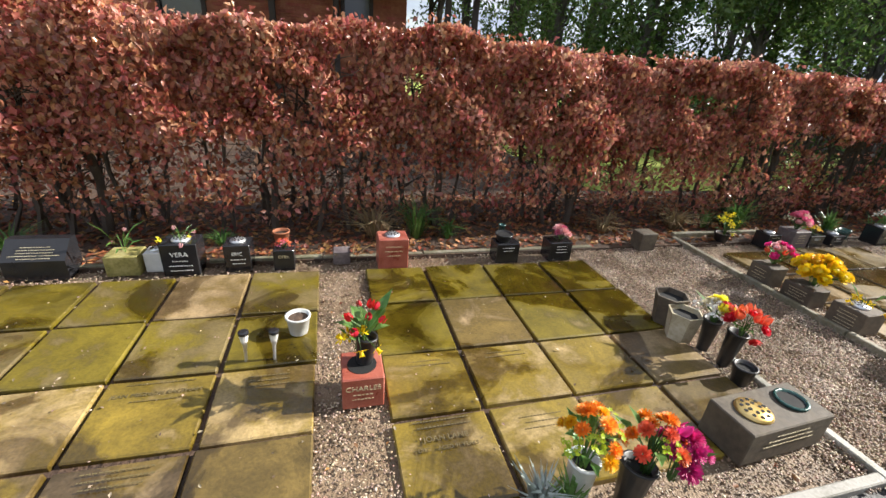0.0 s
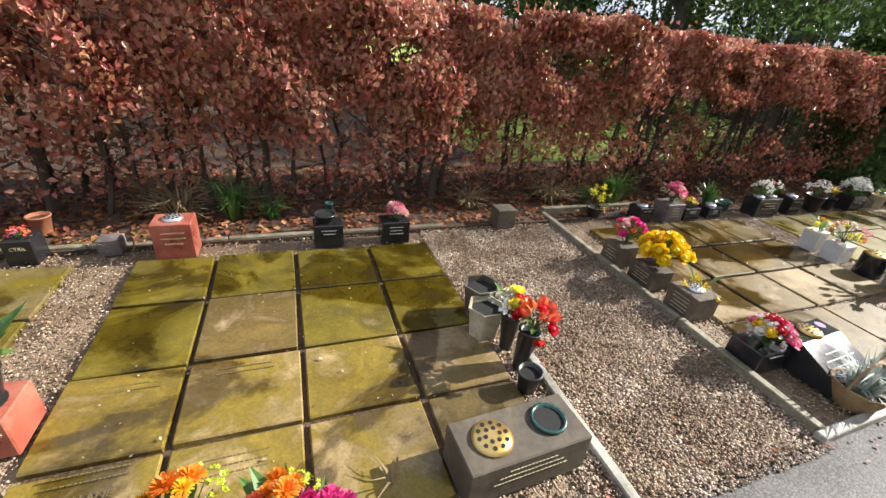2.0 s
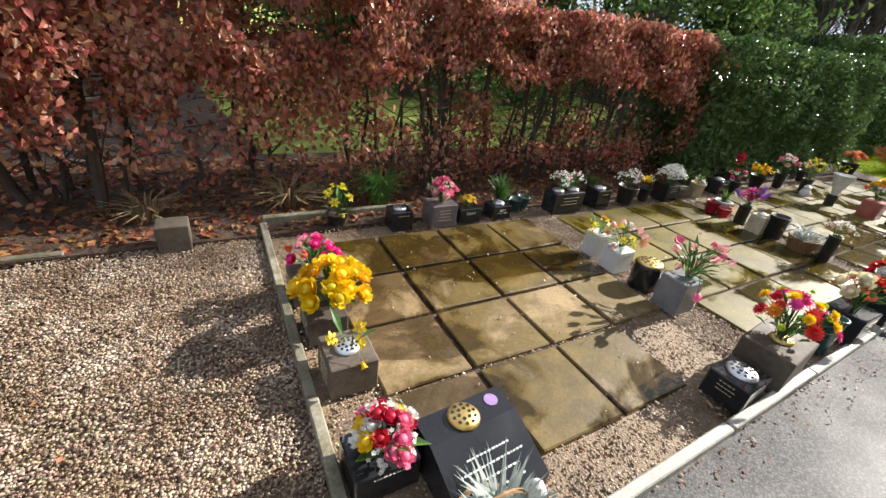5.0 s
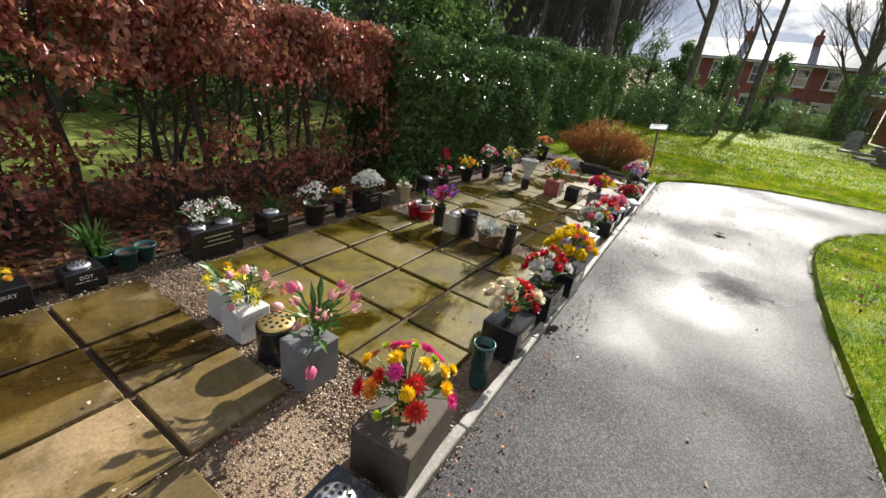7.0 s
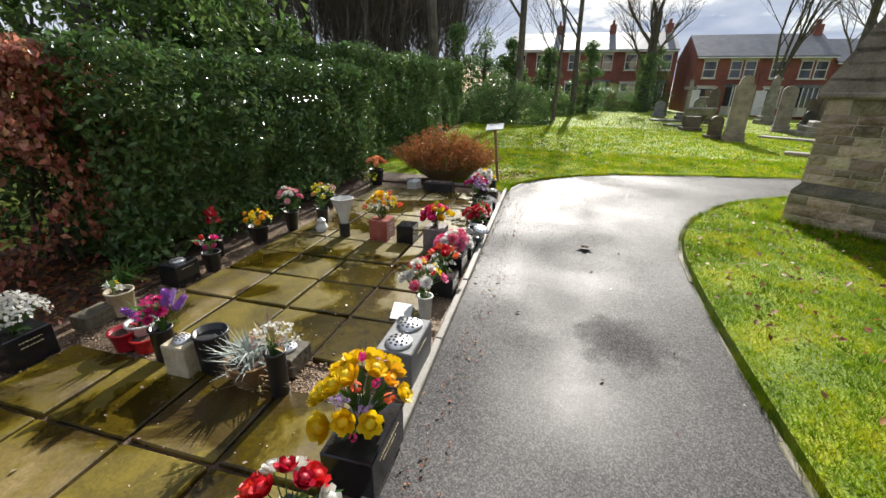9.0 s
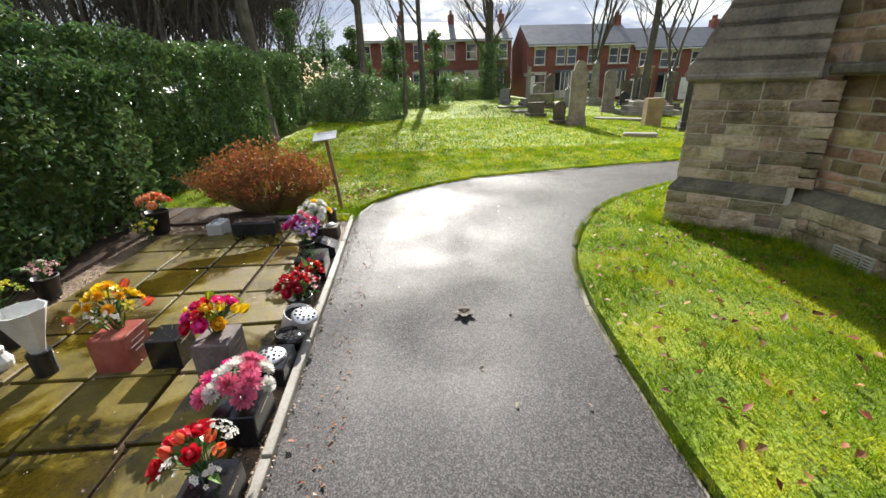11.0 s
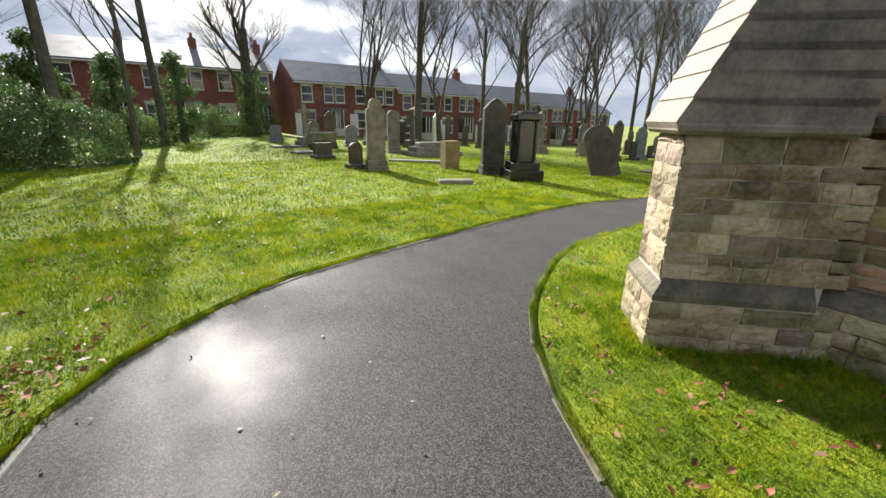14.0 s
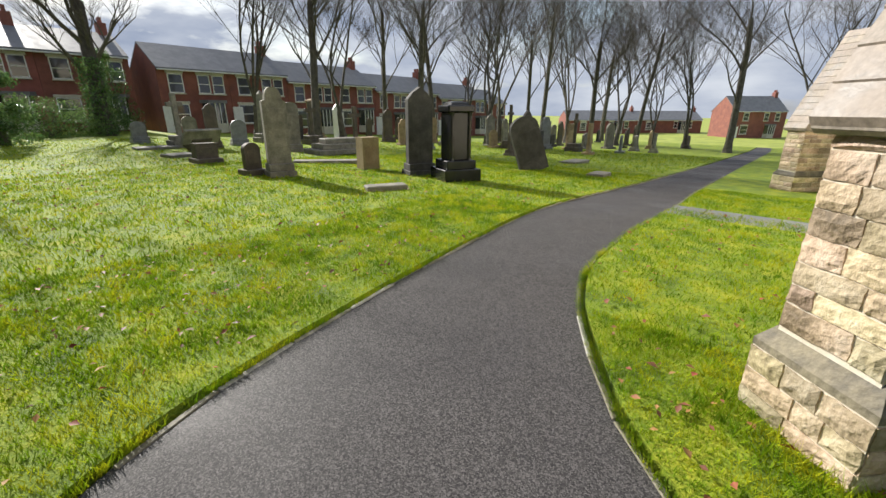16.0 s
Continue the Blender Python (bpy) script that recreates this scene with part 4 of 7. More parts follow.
def bare_tree(seed, height, girth, fork=0.3, spread=0.55, levels=5, ivy=0, stems=0):
    """A leafless tree: a tapered trunk, limbs and fine twigs."""
    rnd = random.Random(seed)
    t = thing("bare_tree", pose(0, 0, 0), "leafless winter tree with dark branching limbs", "tree", "bare winter trees")
    trunk, limbs, twigs = Geo(), Geo(), Geo()

    def grow(p, d, length, r, lev):
        pts, rad = [p], [r]
        q, e = p, d
        n = 5 if lev < 2 else 3
        for k in range(n):
            e = (e + Vector((rnd.uniform(-1, 1), rnd.uniform(-1, 1), rnd.uniform(-0.3, 0.6))) * (0.07 if lev == 0 else 0.17)).normalized()
            q = q + e * (length / n)
            pts.append(q)
            rad.append(r * (1 - (0.38 if lev == 0 else 0.55) * (k + 1) / n))
        (trunk if lev == 0 else limbs if lev < 3 else twigs).tube(pts, rad, 8 if lev == 0 else 5 if lev < 3 else 3)
        if lev >= levels:
            return
        if lev == 0 and stems:
            for k in range(stems):
                a = 2 * math.pi * (k + rnd.uniform(0.2, 0.8)) / stems
                i = n - 1 - k % 2
                grow(pts[i + 1], Vector((0.3 * math.cos(a), 0.3 * math.sin(a), 1)).normalized(), height * rnd.uniform(0.42, 0.6), rad[i] * rnd.uniform(0.42, 0.62), 1)
            return
        kids = (7, 7, 5, 4, 4)[min(lev, 4)]
        for k in range(kids):
            f = fork + (1 - fork) * (k + rnd.random()) / kids
            if k == kids - 1:
                f = 1.0
            i = min(n - 1, int(f * n))
            s = pts[i].lerp(pts[i + 1], f * n - i if f < 1 else 1.0)
            a = rnd.uniform(0, 2 * math.pi)
            side = Vector((math.cos(a), math.sin(a), 0.15))
            w = spread * (0.45 if f == 1.0 else 1.0)
            nd = (e * (1 - w * 0.5) + side * w * 1.35 + Vector((0, 0, 0.16))).normalized()
            grow(s, nd, length * (rnd.uniform(0.34, 0.5) if lev == 0 else rnd.uniform(0.5, 0.78)), max(0.0042, rad[i] * (rnd.uniform(0.3, 0.46) if lev == 0 else rnd.uniform(0.36, 0.55))), lev + 1)

    grow(Vector((0, 0, -0.1)), Vector((rnd.uniform(-0.06, 0.06), rnd.uniform(-0.06, 0.06), 1)), height * (0.16 if stems else 0.62), girth, 0)
    flare = Geo().lathe([(girth * 1.5, -0.1), (girth * 1.2, 0.12), (girth * 0.98, 0.5)], 8, cap=False)
    trunk.add(flare.v, flare.f)
    part("trunk", trunk, M["bark"], t)
    tagged(part("branching", limbs, M["bark"], t), kind="stuff")
    tagged(part("twig_growth", twigs, M["twig"], t), kind="stuff")
    if ivy:
        k = ivy
        a, z = RNG.uniform(0, 2 * np.pi, k), RNG.uniform(0, height * 0.36, k)
        rr = girth * 1.15 + RNG.exponential(0.08, k)
        d = np.stack([np.cos(a), np.sin(a), np.zeros(k)], 1)
        p = d * rr[:, None]
        p[:, 2] = z
        part("ivy", leaf_cloud("ivy", p, d, 0.12, 0.8, 0.6), M["ivy"], t, "dark ivy on the trunk")
    return t


TREES = [bare_tree(1, 11.5, 0.24, 0.3, 0.5, 5, 0, 4), bare_tree(2, 12.5, 0.23, 0.34, 0.55), bare_tree(5, 11.0, 0.21, 0.26, 0.55, 5, 0, 3), bare_tree(9, 13, 0.17, 0.4, 0.5), bare_tree(21, 12, 0.15, 0.5, 0.5, 4)]
IVIED = bare_tree(12, 12, 0.46, 0.35, 0.5, 5, 3200)
IVIED["label"] = "large leafless tree with an ivy-clad trunk by the graves"


def put_tree(k, x, y, s=1.0, rz=0.0, first=False):
    m = pose(x, y, gz(y), 0, 0, rz) @ Matrix.Scale(s * 1.3, 4)
    if first:
        TREES[k].matrix_basis = m
        return TREES[k]
    o = copy_thing(TREES[k], pose(x, y, 0, 0, 0, rz))
    o.matrix_basis = m
    return o


IVIED.matrix_basis = pose(46.0, -5.9, 0, 0, 0, 40)
# churchyard trees
first = set()
for k, a, px, s, rz in ((0, 29, 478, 0.95, 10), (1, 27, 578, 0.9, 200), (2, 28, 620, 0.9, 90), (3, 36, 690, 0.9, 30), (1, 34, 752, 0.95, 130), (3, 37, 775, 1.0, 250), (0, 33, 866, 0.95, 80), (2, 36, 885, 1.1, 300),
                        (3, 41, 955, 1.05, 20), (0, 44, 1000, 1.0, 150), (1, 46, 1040, 1.0, 60), (2, 42, 1085, 1.0, 220), (3, 48, 1120, 1.1, 100), (2, 40, 1150, 0.75, 10),
                        (0, 40, 1205, 0.9, 190), (1, 33, 1280, 0.95, 270), (2, 26, 1420, 0.9, 45), (3, 55, 930, 1.1, 5), (0, 58, 830, 1.1, 65), (1, 60, 1060, 1.1, 165)):
    x, y = yard(a, (px - 784) / 727 * a)
    put_tree(k, x, y, s, rz, k not in first)
    first.add(k)
# the wood behind the evergreen hedge
rnd = random.Random(77)
for i in range(26):
    x = rnd.uniform(15, 44)
    y = rnd.uniform(9, 12) + rnd.random() ** 1.4 * 14
    put_tree(rnd.randrange(4), x, y, rnd.uniform(0.55, 0.9), rnd.uniform(0, 360))
for i in range(5):
    put_tree(rnd.randrange(5) if i > 3 else 4, rnd.uniform(13.5, 30), rnd.uniform(8.5, 12.5), rnd.uniform(0.5, 0.7), rnd.uniform(0, 360), i == 0)
for i in range(6):
    put_tree(rnd.randrange(4), rnd.uniform(30, 45), rnd.uniform(7.5, 12), rnd.uniform(0.7, 1.0), rnd.uniform(0, 360))
put_tree(4, 21.4, 4.75, 1.0, 20)
put_tree(4, 30.5, 2.9, 1.0, 120)
put_tree(4, 39.0, -0.2, 1.0, 77)
put_tree(4, 30.8, 0.9, 0.55, 140)
for i in range(16):
    put_tree((0, 2, 1, 0)[i % 4], rnd.uniform(22, 45), rnd.uniform(8, 17), rnd.uniform(0.5, 0.75), rnd.uniform(0, 360))
for i in range(10):
    put_tree(rnd.randrange(4), rnd.uniform(2, 13), rnd.uniform(13, 20), rnd.uniform(0.7, 1.0), rnd.uniform(0, 360))


def evergreen_tree(x, y, r, h, n, material, label, leaf=0.16, base=0.0):
    t = thing("evergreen_tree", pose(x, y, 0), label, "tree", "dark evergreen trees")
    part("trunk", Geo().tube([(0, 0, -0.1), (0.05, 0.02, h * 0.4), (0, 0, h * 0.85)], [0.2, 0.15, 0.04], 8), M["bark"], t)
    c = []
    for i in range(46):
        z = base + (h - base) * random.random()
        k = (1 - ((z - base) / (h - base)) ** 2.2) * r * random.uniform(0.35, 1.0)
        a = random.uniform(0, 2 * math.pi)
        c.append((k * math.cos(a), k * math.sin(a), z))
    c = np.array(c)[RNG.integers(0, 46, n)]
    d = unit(RNG.normal(0, 1, (n, 3)))
    p = c + d * (RNG.random((n, 1)) ** 0.4) * np.array([r * 0.38, r * 0.38, r * 0.26])
    part("crown", leaf_cloud("crown", p, d + np.array([0, 0, 0.5]), leaf, 0.45, 0.7, 0.2), material, t)
    g = Geo()
    for i in range(14):
        e = c[random.randrange(n)]
        g.tube([(0, 0, max(0.3, e[2] * 0.7)), tuple(e)], [0.05, 0.01], 4)
    part("branching", g, M["bark"], t)
    return t


evergreen_tree(11.9, 7.3, 2.5, 7.5, 11000, M["laurel"], "spreading evergreen tree with glossy leaves behind the hedge", 0.15, 2.3)
for x, y, r, h, n, mt in ((6.3, 12.2, 2.2, 6.0, 5000, "laurel"), (9.2, 11.6, 2.0, 5.5, 5000, "laurel"), (12.5, 10.8, 2.2, 6.0, 5000, "privet"), (50.5, -7.3, 1.6, 5.0, 4000, "privet"), (16.5, 11.5, 2.0, 6.5, 7000, "laurel"), 
                          (7.4, 14.5, 2.6, 6.5, 4500, "laurel"), (4.4, 15, 2.5, 6.5, 4000, "laurel"), (38.5, 1.6, 1.3, 4.2, 5000, "privet"), (33.8, 3.6, 1.1, 4.4, 4000, "privet"), (-6.5, 16, 3, 8, 6000, "privet"), (40.0, -1.2, 1.3, 4.6, 5000, "privet"), (7.8, 10.4, 2.2, 6.0, 6000, "laurel"), (10.6, 9.6, 2.0, 5.6, 6000, "laurel"), (31.5, 6.4, 1.5, 4.6, 5000, "privet"), (36.0, 5.6, 1.6, 5.0, 5000, "privet")):
    evergreen_tree(x, y, r, h, n, M[mt], "dense dark evergreen tree with glossy leaves")
leafy_bush("holly_bush", 45.5, -3.4, 1.7, 2.4, 2.0, 8000, 0.1, M["laurel"], "bright green rounded bush in front of the houses")
leafy_bush("holly_bush", 36.5, 1.0, 1.5, 1.4, 1.5, 6000, 0.1, M["laurel"], "bright green rounded bush beside the lawn")
for x, y in ((13.3, 6.6), (14.3, 6.8), (15.3, 6.9), (16.4, 7.0)):
    leafy_bush("laurel_bush", x, y, 1.15, 0.9, 3.0 + 0.2 * math.sin(x * 3), 6000, 0.14, M["laurel"], "glossy light green laurel behind the hedge")

# ---------------- the brick lodge behind the hedge ----------------
M["timber"] = surface("dark_timber", [(0.03, 0.022, 0.018), (0.06, 0.045, 0.035)], (0.6, 0.8), 30, 4, 0.3, own=0.03)
M["oldbrick"] = surface("orange_red_brick", [(0.22, 0.06, 0.032), (0.32, 0.10, 0.055), (0.38, 0.15, 0.09)], (0.75, 0.9), 20, 3, 0.4, own=0.10)
lodge = thing("brick_lodge", pose(0, 12.0, 0), "single-storey red brick lodge with dark timber windows behind the hedge", "building")
part("wall", Geo().box((-3.4, 0.2, 1.6), (10.8, 0.3, 3.4)).box((1.85, 3.2, 1.6), (0.3, 6.0, 3.4)), M["oldbrick"], lodge)
part("roof", Geo().add([(-9.5, -0.9, 3.1), (3.9, -0.9, 3.1), (3.9, 3.0, 5.4), (-9.5, 3.0, 5.4), (-9.5, -0.9, 3.25), (3.9, -0.9, 3.25), (3.9, 3.0, 5.55), (-9.5, 3.0, 5.55)],
                       [(0, 3, 2, 1), (4, 5, 6, 7), (0, 1, 5, 4), (1, 2, 6, 5), (2, 3, 7, 6), (3, 0, 4, 7)]), M["slate"], lodge, "overhanging slate roof")
for x, w in ((-3.05, 0.9), (0.78, 0.68), (-6, 1.0)):
    wi = part("window", Geo().box((0, -0.02, 0.42), (w, 0.1, 0.09)).box((0, -0.02, -0.42), (w, 0.1, 0.09)).box((-w / 2, -0.02, 0), (0.09, 0.1, 0.92)).box((w / 2, -0.02, 0), (0.09, 0.1, 0.92)), M["timber"], lodge, "dark timber window frame", at=pose(x, 0.03, 2.5))
    part("pane", Geo().box((0, 0.01, 0), (w - 0.06, 0.02, 0.82)), M["glass"], wi)
for x in (-1.15, 0.28, 2.9, 3.6):
    part("post", Geo().box((x, -0.12 if x < 2 else -0.6, 1.55), (0.14, 0.12, 3.2), 0.01), M["timber"], lodge, "dark timber post")
for k in range(9):
    for j in range(26):
        if random.random() < 0.85:
            part("brick", Geo().box((0, 0, 0), (0.213, 0.03, 0.063), 0.004), M["oldbrick"], lodge, at=pose(-3.9 + 0.225 * j + (k % 2) * 0.11, 0.045, 2.12 + 0.075 * k)) if not any(abs(-3.9 + 0.225 * j + 0.05 - q) < 0.62 for q in (-3.05, 0.78)) else None

flat_sheet("leaf_litter", [(-12, 5.6), (4.0, 5.6), (3.2, 11.8), (-12, 11.8)], -0.03, M["soil"], "brown leaf litter behind the hedge", "soil")
flat_sheet("wood_floor", [(14.2, 5.6), (60, 5.6), (60, 30), (16, 30)], -0.03, M["soil"], "brown woodland floor", "soil")
# a low red house far along the path
far = terrace_house("distant_house", 0, -5, 5, 5.0, 7.6, "distant red brick house with a dark roof", "")
far.matrix_basis = pose(*yard(82, (1325 - 784) / 727 * 82), -3.2, 0, 0, -48)
for px, a in ((1060, 96), (1170, 100)):
    far = terrace_house("distant_house", 0, -8, 8, 3.0, 4.8, "distant low house beyond the churchyard trees", "")
    far.matrix_basis = pose(*yard(a, (px - 784) / 727 * a), -3.2, 0, 0, -48)

# ---------------- gravestones ----------------
M["greygranite"] = surface("grey_granite", [(0.10, 0.105, 0.11), (0.16, 0.165, 0.17), (0.22, 0.22, 0.22)], (0.35, 0.55), 80, 3, 0.1, own=0.05)
M["blackgranite"] = surface("polished_black_granite", [(0.012, 0.012, 0.014), (0.022, 0.022, 0.025)], (0.12, 0.25), 120, 3, 0, own=0.02)
M["palestone"] = surface("pale_weathered_stone", [(0.11, 0.10, 0.08), (0.19, 0.172, 0.137), (0.28, 0.255, 0.21)], (0.7, 0.9), 30, 3, 0.5, own=0.08)
M["ochrestone"] = surface("ochre_weathered_stone", [(0.22, 0.15, 0.075), (0.32, 0.23, 0.12), (0.4, 0.3, 0.18)], (0.7, 0.9), 30, 3, 0.5, own=0.08)
M["brownstone"] = surface("dark_brown_stone", [(0.05, 0.04, 0.03), (0.09, 0.07, 0.05), (0.14, 0.115, 0.08)], (0.6, 0.85), 30, 3, 0.5, own=0.06)

M["darkgranite"] = surface("dark_grey_stone", [(0.035, 0.033, 0.03), (0.06, 0.057, 0.053), (0.10, 0.094, 0.085)], (0.7, 0.88), 40, 3, 0.3, own=0.05, spec=0.3)


def headstone(x, y, w, h, shape, material, label, rz=0.0, tilt=0.0, thick=0.14, steps=1):
    """A gravestone that looks along -x: a shaped tablet on a stepped base."""
    t = thing("gravestone", pose(x, y, gz(y), tilt, 0, rz), label, "gravestone", "gravestones in the churchyard")
    z = -0.06
    for k in range(steps):
        f = 0.34 - 0.17 * k
        hh = 0.2 if k == 0 else 0.17
        part("plinth", Geo().box((0, 0, z + hh / 2), (thick + f + 0.08, w * (1 + 0.5 * f), hh), 0.012), material, t)
        z += hh - 0.002
    a = w / 2
    top = h - z
    if shape == "round":
        o = [(a * math.cos(k * math.pi / 12), top - a * 0.8 + a * 0.8 * math.sin(k * math.pi / 12)) for k in range(13)]
    elif shape == "point":
        o = [(a, top * 0.84), (a * 0.55, top * 0.93), (0, top), (-a * 0.55, top * 0.93), (-a, top * 0.84)]
    elif shape == "shoulder":
        o = [(a, top * 0.82), (a * 0.7, top * 0.84), (a * 0.66, top * 0.92)] + [(a * 0.6 * math.cos(k * math.pi / 8), top * 0.92 + top * 0.08 * math.sin(k * math.pi / 8)) for k in range(9)] + [(-a * 0.66, top * 0.92), (-a * 0.7, top * 0.84), (-a, top * 0.82)]
    else:
        o = [(a, top), (-a, top)]
    o = [(a, 0)] + o + [(-a, 0)]
    m = Matrix(((0, 0, 1, 0), (1, 0, 0, 0), (0, 1, 0, z), (0, 0, 0, 1)))
    part("tablet", Geo().prism(o, -thick / 2, thick / 2, m), material, t)
    part("inscription_panel", Geo().box((-thick / 2 - 0.006, 0, z + top * 0.48), (0.012, w * 0.72, top * 0.5), 0.004), material, t)
    return t


def monument(x, y, w, h, material, label, rz=0.0, kind="pedestal"):
    """A pillar monument: stepped base, die, cornice and an urn, obelisk or cross."""
    t = thing("grave_monument", pose(x, y, gz(y), 0, 0, rz), label, "monument", "gravestones in the churchyard")
    part("step", Geo().box((0, 0, 0.12), (w, w, 0.36), 0.015), material, t)
    part("step", Geo().box((0, 0, 0.40), (w * 0.8, w * 0.8, 0.2), 0.015), material, t)
    if kind == "pedestal":
        part("die", Geo().box((0, 0, 0.5 + (h - 0.75) / 2), (w * 0.58, w * 0.58, h - 0.75), 0.02), material, t)
        part("cornice", Geo().box((0, 0, h - 0.17), (w * 0.72, w * 0.72, 0.16), 0.03), material, t)
        part("cap", Geo().lathe([(w * 0.34, h - 0.09), (w * 0.3, h - 0.03), (w * 0.12, h)], 4, pose(0, 0, 0, 0, 0, 45)), material, t)
        for s in (-1, 1):
            part("column", Geo().lathe([(0.06, 0.5), (0.045, 0.56), (0.045, h - 0.32), (0.065, h - 0.25)], 10, Matrix.Translation((-w * 0.3, s * w * 0.24, 0))), material, t)
    elif kind == "cross":
        part("shaft", Geo().box((0, 0, 0.5 + (h - 0.5) / 2), (0.16, 0.2, h - 0.5), 0.02), material, t)
        part("cross_arm", Geo().box((0, 0, h * 0.8), (0.15, w * 0.75, 0.18), 0.02), material, t)
    else:
        part("shaft", Geo().lathe([(w * 0.36, 0.48), (w * 0.22, h - 0.2), (0.01, h)], 4, pose(0, 0, 0, 0, 0, 45)), material, t)
    return t


headstone(23.0, -5.06, 0.54, 2.05, "shoulder", M["palestone"], "tall pale carved headstone with shouldered top", -14, thick=0.2, steps=2)
headstone(23.7, -4.7, 0.42, 0.78, "round", M["brownstone"], "small dark headstone with a rounded top", 8)
headstone(21.1, -8.0, 0.68, 2.2, "point", M["darkgranite"], "tall dark grey granite headstone with pointed top", -22, thick=0.2, steps=2)
monument(19.85, -8.0, 0.95, 1.85, M["blackgranite"], "polished black granite pedestal monument with columns", -25)
headstone(20.0, -12.2, 0.95, 1.75, "round", M["darkgranite"], "dark round-topped headstone leaning to one side", -35, -20, thick=0.16, steps=0)
headstone(22.9, -7.7, 0.52, 0.9, "flat", M["ochrestone"], "short ochre block-shaped headstone", -10, thick=0.4, steps=0)
monument(33.9, -6.25, 0.85, 2.2, M["palestone"], "pale stone pillar monument with cross", 5, "cross")
headstone(32.8, -7.2, 0.5, 1.85, "point", M["brownstone"], "tall dark narrow headstone among the graves", -5, steps=2)
headstone(27.2, -4.85, 0.62, 0.58, "flat", M["brownstone"], "low dark stone block on the grass", 0, thick=0.4, steps=1)
headstone(29.9, -9.3, 0.58, 2.0, "round", M["palestone"], "tall pale headstone with rounded top", -12, steps=2)
monument(39.0, -16.0, 1.1, 2.7, M["ochrestone"], "ochre stone pedestal monument", 0)
headstone(40.5, -18.8, 0.6, 2.5, "point", M["whitepaint"], "tall white headstone among the graves", 0)
headstone(36.5, -20.3, 0.9, 2.2, "round", M["brownstone"], "weathered brown headstone with rounded top", 10, steps=2)
for k, (x, y, w, h, sh, mt) in enumerate(((31.0, -25.2, 0.8, 2.2, "point", "palestone"), (27.2, -26.2, 1.0, 2.1, "shoulder", "greygranite"), (22.9, -23.3, 0.7, 1.7, "flat", "ochrestone"), (26.2, -21.9, 0.7, 2.3, "point", "brownstone"), (25.6, -33.5, 1.1, 1.9, "round", "palestone"),
                                           (27.0, -44, 1.2, 2.0, "round", "brownstone"), (26.3, -28.1, 0.9, 1.7, "flat", "ochrestone"), (34.5, -9.0, 0.7, 1.2, "round", "greygranite"), (38.5, -8.2, 0.7, 1.3, "round", "palestone"), (37.5, -5.6, 0.6, 1.0, "round", "greygranite"), (40.5, -6.4, 0.6, 0.9, "flat", "brownstone"),
                                           (29.5, -17.0, 0.8, 1.7, "round", "greygranite"), (33.0, -18.6, 0.8, 1.6, "shoulder", "ochrestone"), (24.2, -17.5, 0.7, 1.3, "round", "brownstone"), (22.6, -27.5, 0.6, 1.1, "round", "greygranite"), (21.6, -31.0, 0.7, 1.3, "flat", "palestone"), (29.8, -33.5, 0.9, 2.0, "point", "brownstone"), (24.0, -38.5, 0.8, 1.5, "round", "ochrestone"), (33, -30, 0.9, 2.0, "shoulder", "palestone"), (22.5, -45, 0.8, 1.2, "round", "brownstone"))):
    headstone(x, y, w, h, sh, M[mt], {"palestone": "pale weathered headstone among the graves", "greygranite": "grey granite headstone among the graves", "ochrestone": "ochre sandstone headstone among the graves", "brownstone": "dark weathered headstone among the graves"}[mt], random.uniform(-12, 12), random.uniform(-3, 3), steps=1 + k % 2)
for x, y, h in ((28.3, -23.5, 2.7), (34.5, -13.0, 2.3), (24.8, -25.5, 2.3), (30, -12.6, 2.0)):
    monument(x, y, 0.9, h, M["brownstone"], "weathered stone cross on a stepped base", random.uniform(-10, 10), "cross")
for x, y in ((37.0, -11.5), (31.5, -21.2)):
    monument(x, y, 1.0, 2.8, M["palestone"], "pale stone obelisk on a stepped base", 0, "obelisk")
# the crowd of older stones under the trees
crowd = random.Random(31)
for k in range(34):
    a = crowd.uniform(27, 52)
    x, y = yard(a, (crowd.uniform(470, 1130) - 784) / 727 * a)
    mt = crowd.choice(("palestone", "brownstone", "ochrestone", "darkgranite", "brownstone"))
    if x > 20.5 and x < 43:
        headstone(x, y, crowd.uniform(0.55, 0.95), crowd.uniform(0.9, 2.1), crowd.choice(("round", "point", "shoulder", "flat")), M[mt], {"palestone": "pale weathered headstone among the graves", "darkgranite": "dark grey headstone among the graves", "ochrestone": "ochre sandstone headstone among the graves", "brownstone": "dark weathered headstone among the graves"}[mt], crowd.uniform(-20, 20), crowd.uniform(-5, 5), steps=1 + k % 2)
tomb = thing("table_tomb", pose(28.1, -10.35, gz(-10.35), 0, 0, -8), "low stepped pale stone grave slab", "tomb", "gravestones in the churchyard")
for k, (w, d, z) in enumerate(((2.5, 1.5, 0.14), (2.0, 1.1, 0.34), (1.5, 0.65, 0.54))):
    part("step", Geo().box((0, 0, z), (d, w, 0.22), 0.03), M["palestone"], tomb)
for x, y, w, d, rz in ((19.75, -5.65, 0.85, 0.35, -25), (24.9, -7.75, 2.3, 0.5, -40), (17.95, -12.4, 0.8, 0.5, 5), (20.6, -16.5, 1.4, 0.7, 0), (29.6, -4.85, 0.9, 0.8, 10), (33.5, -5.2, 1.5, 0.9, 0)):
    s = thing("grave_slab", pose(x, y, gz(y), 0, 0, rz), "flat stone grave slab sunk in the grass", "grave slab", "gravestones in the churchyard")
    part("slab", Geo().box((0, 0, 0.03), (d, w, 0.14), 0.02), M["palestone"], s)
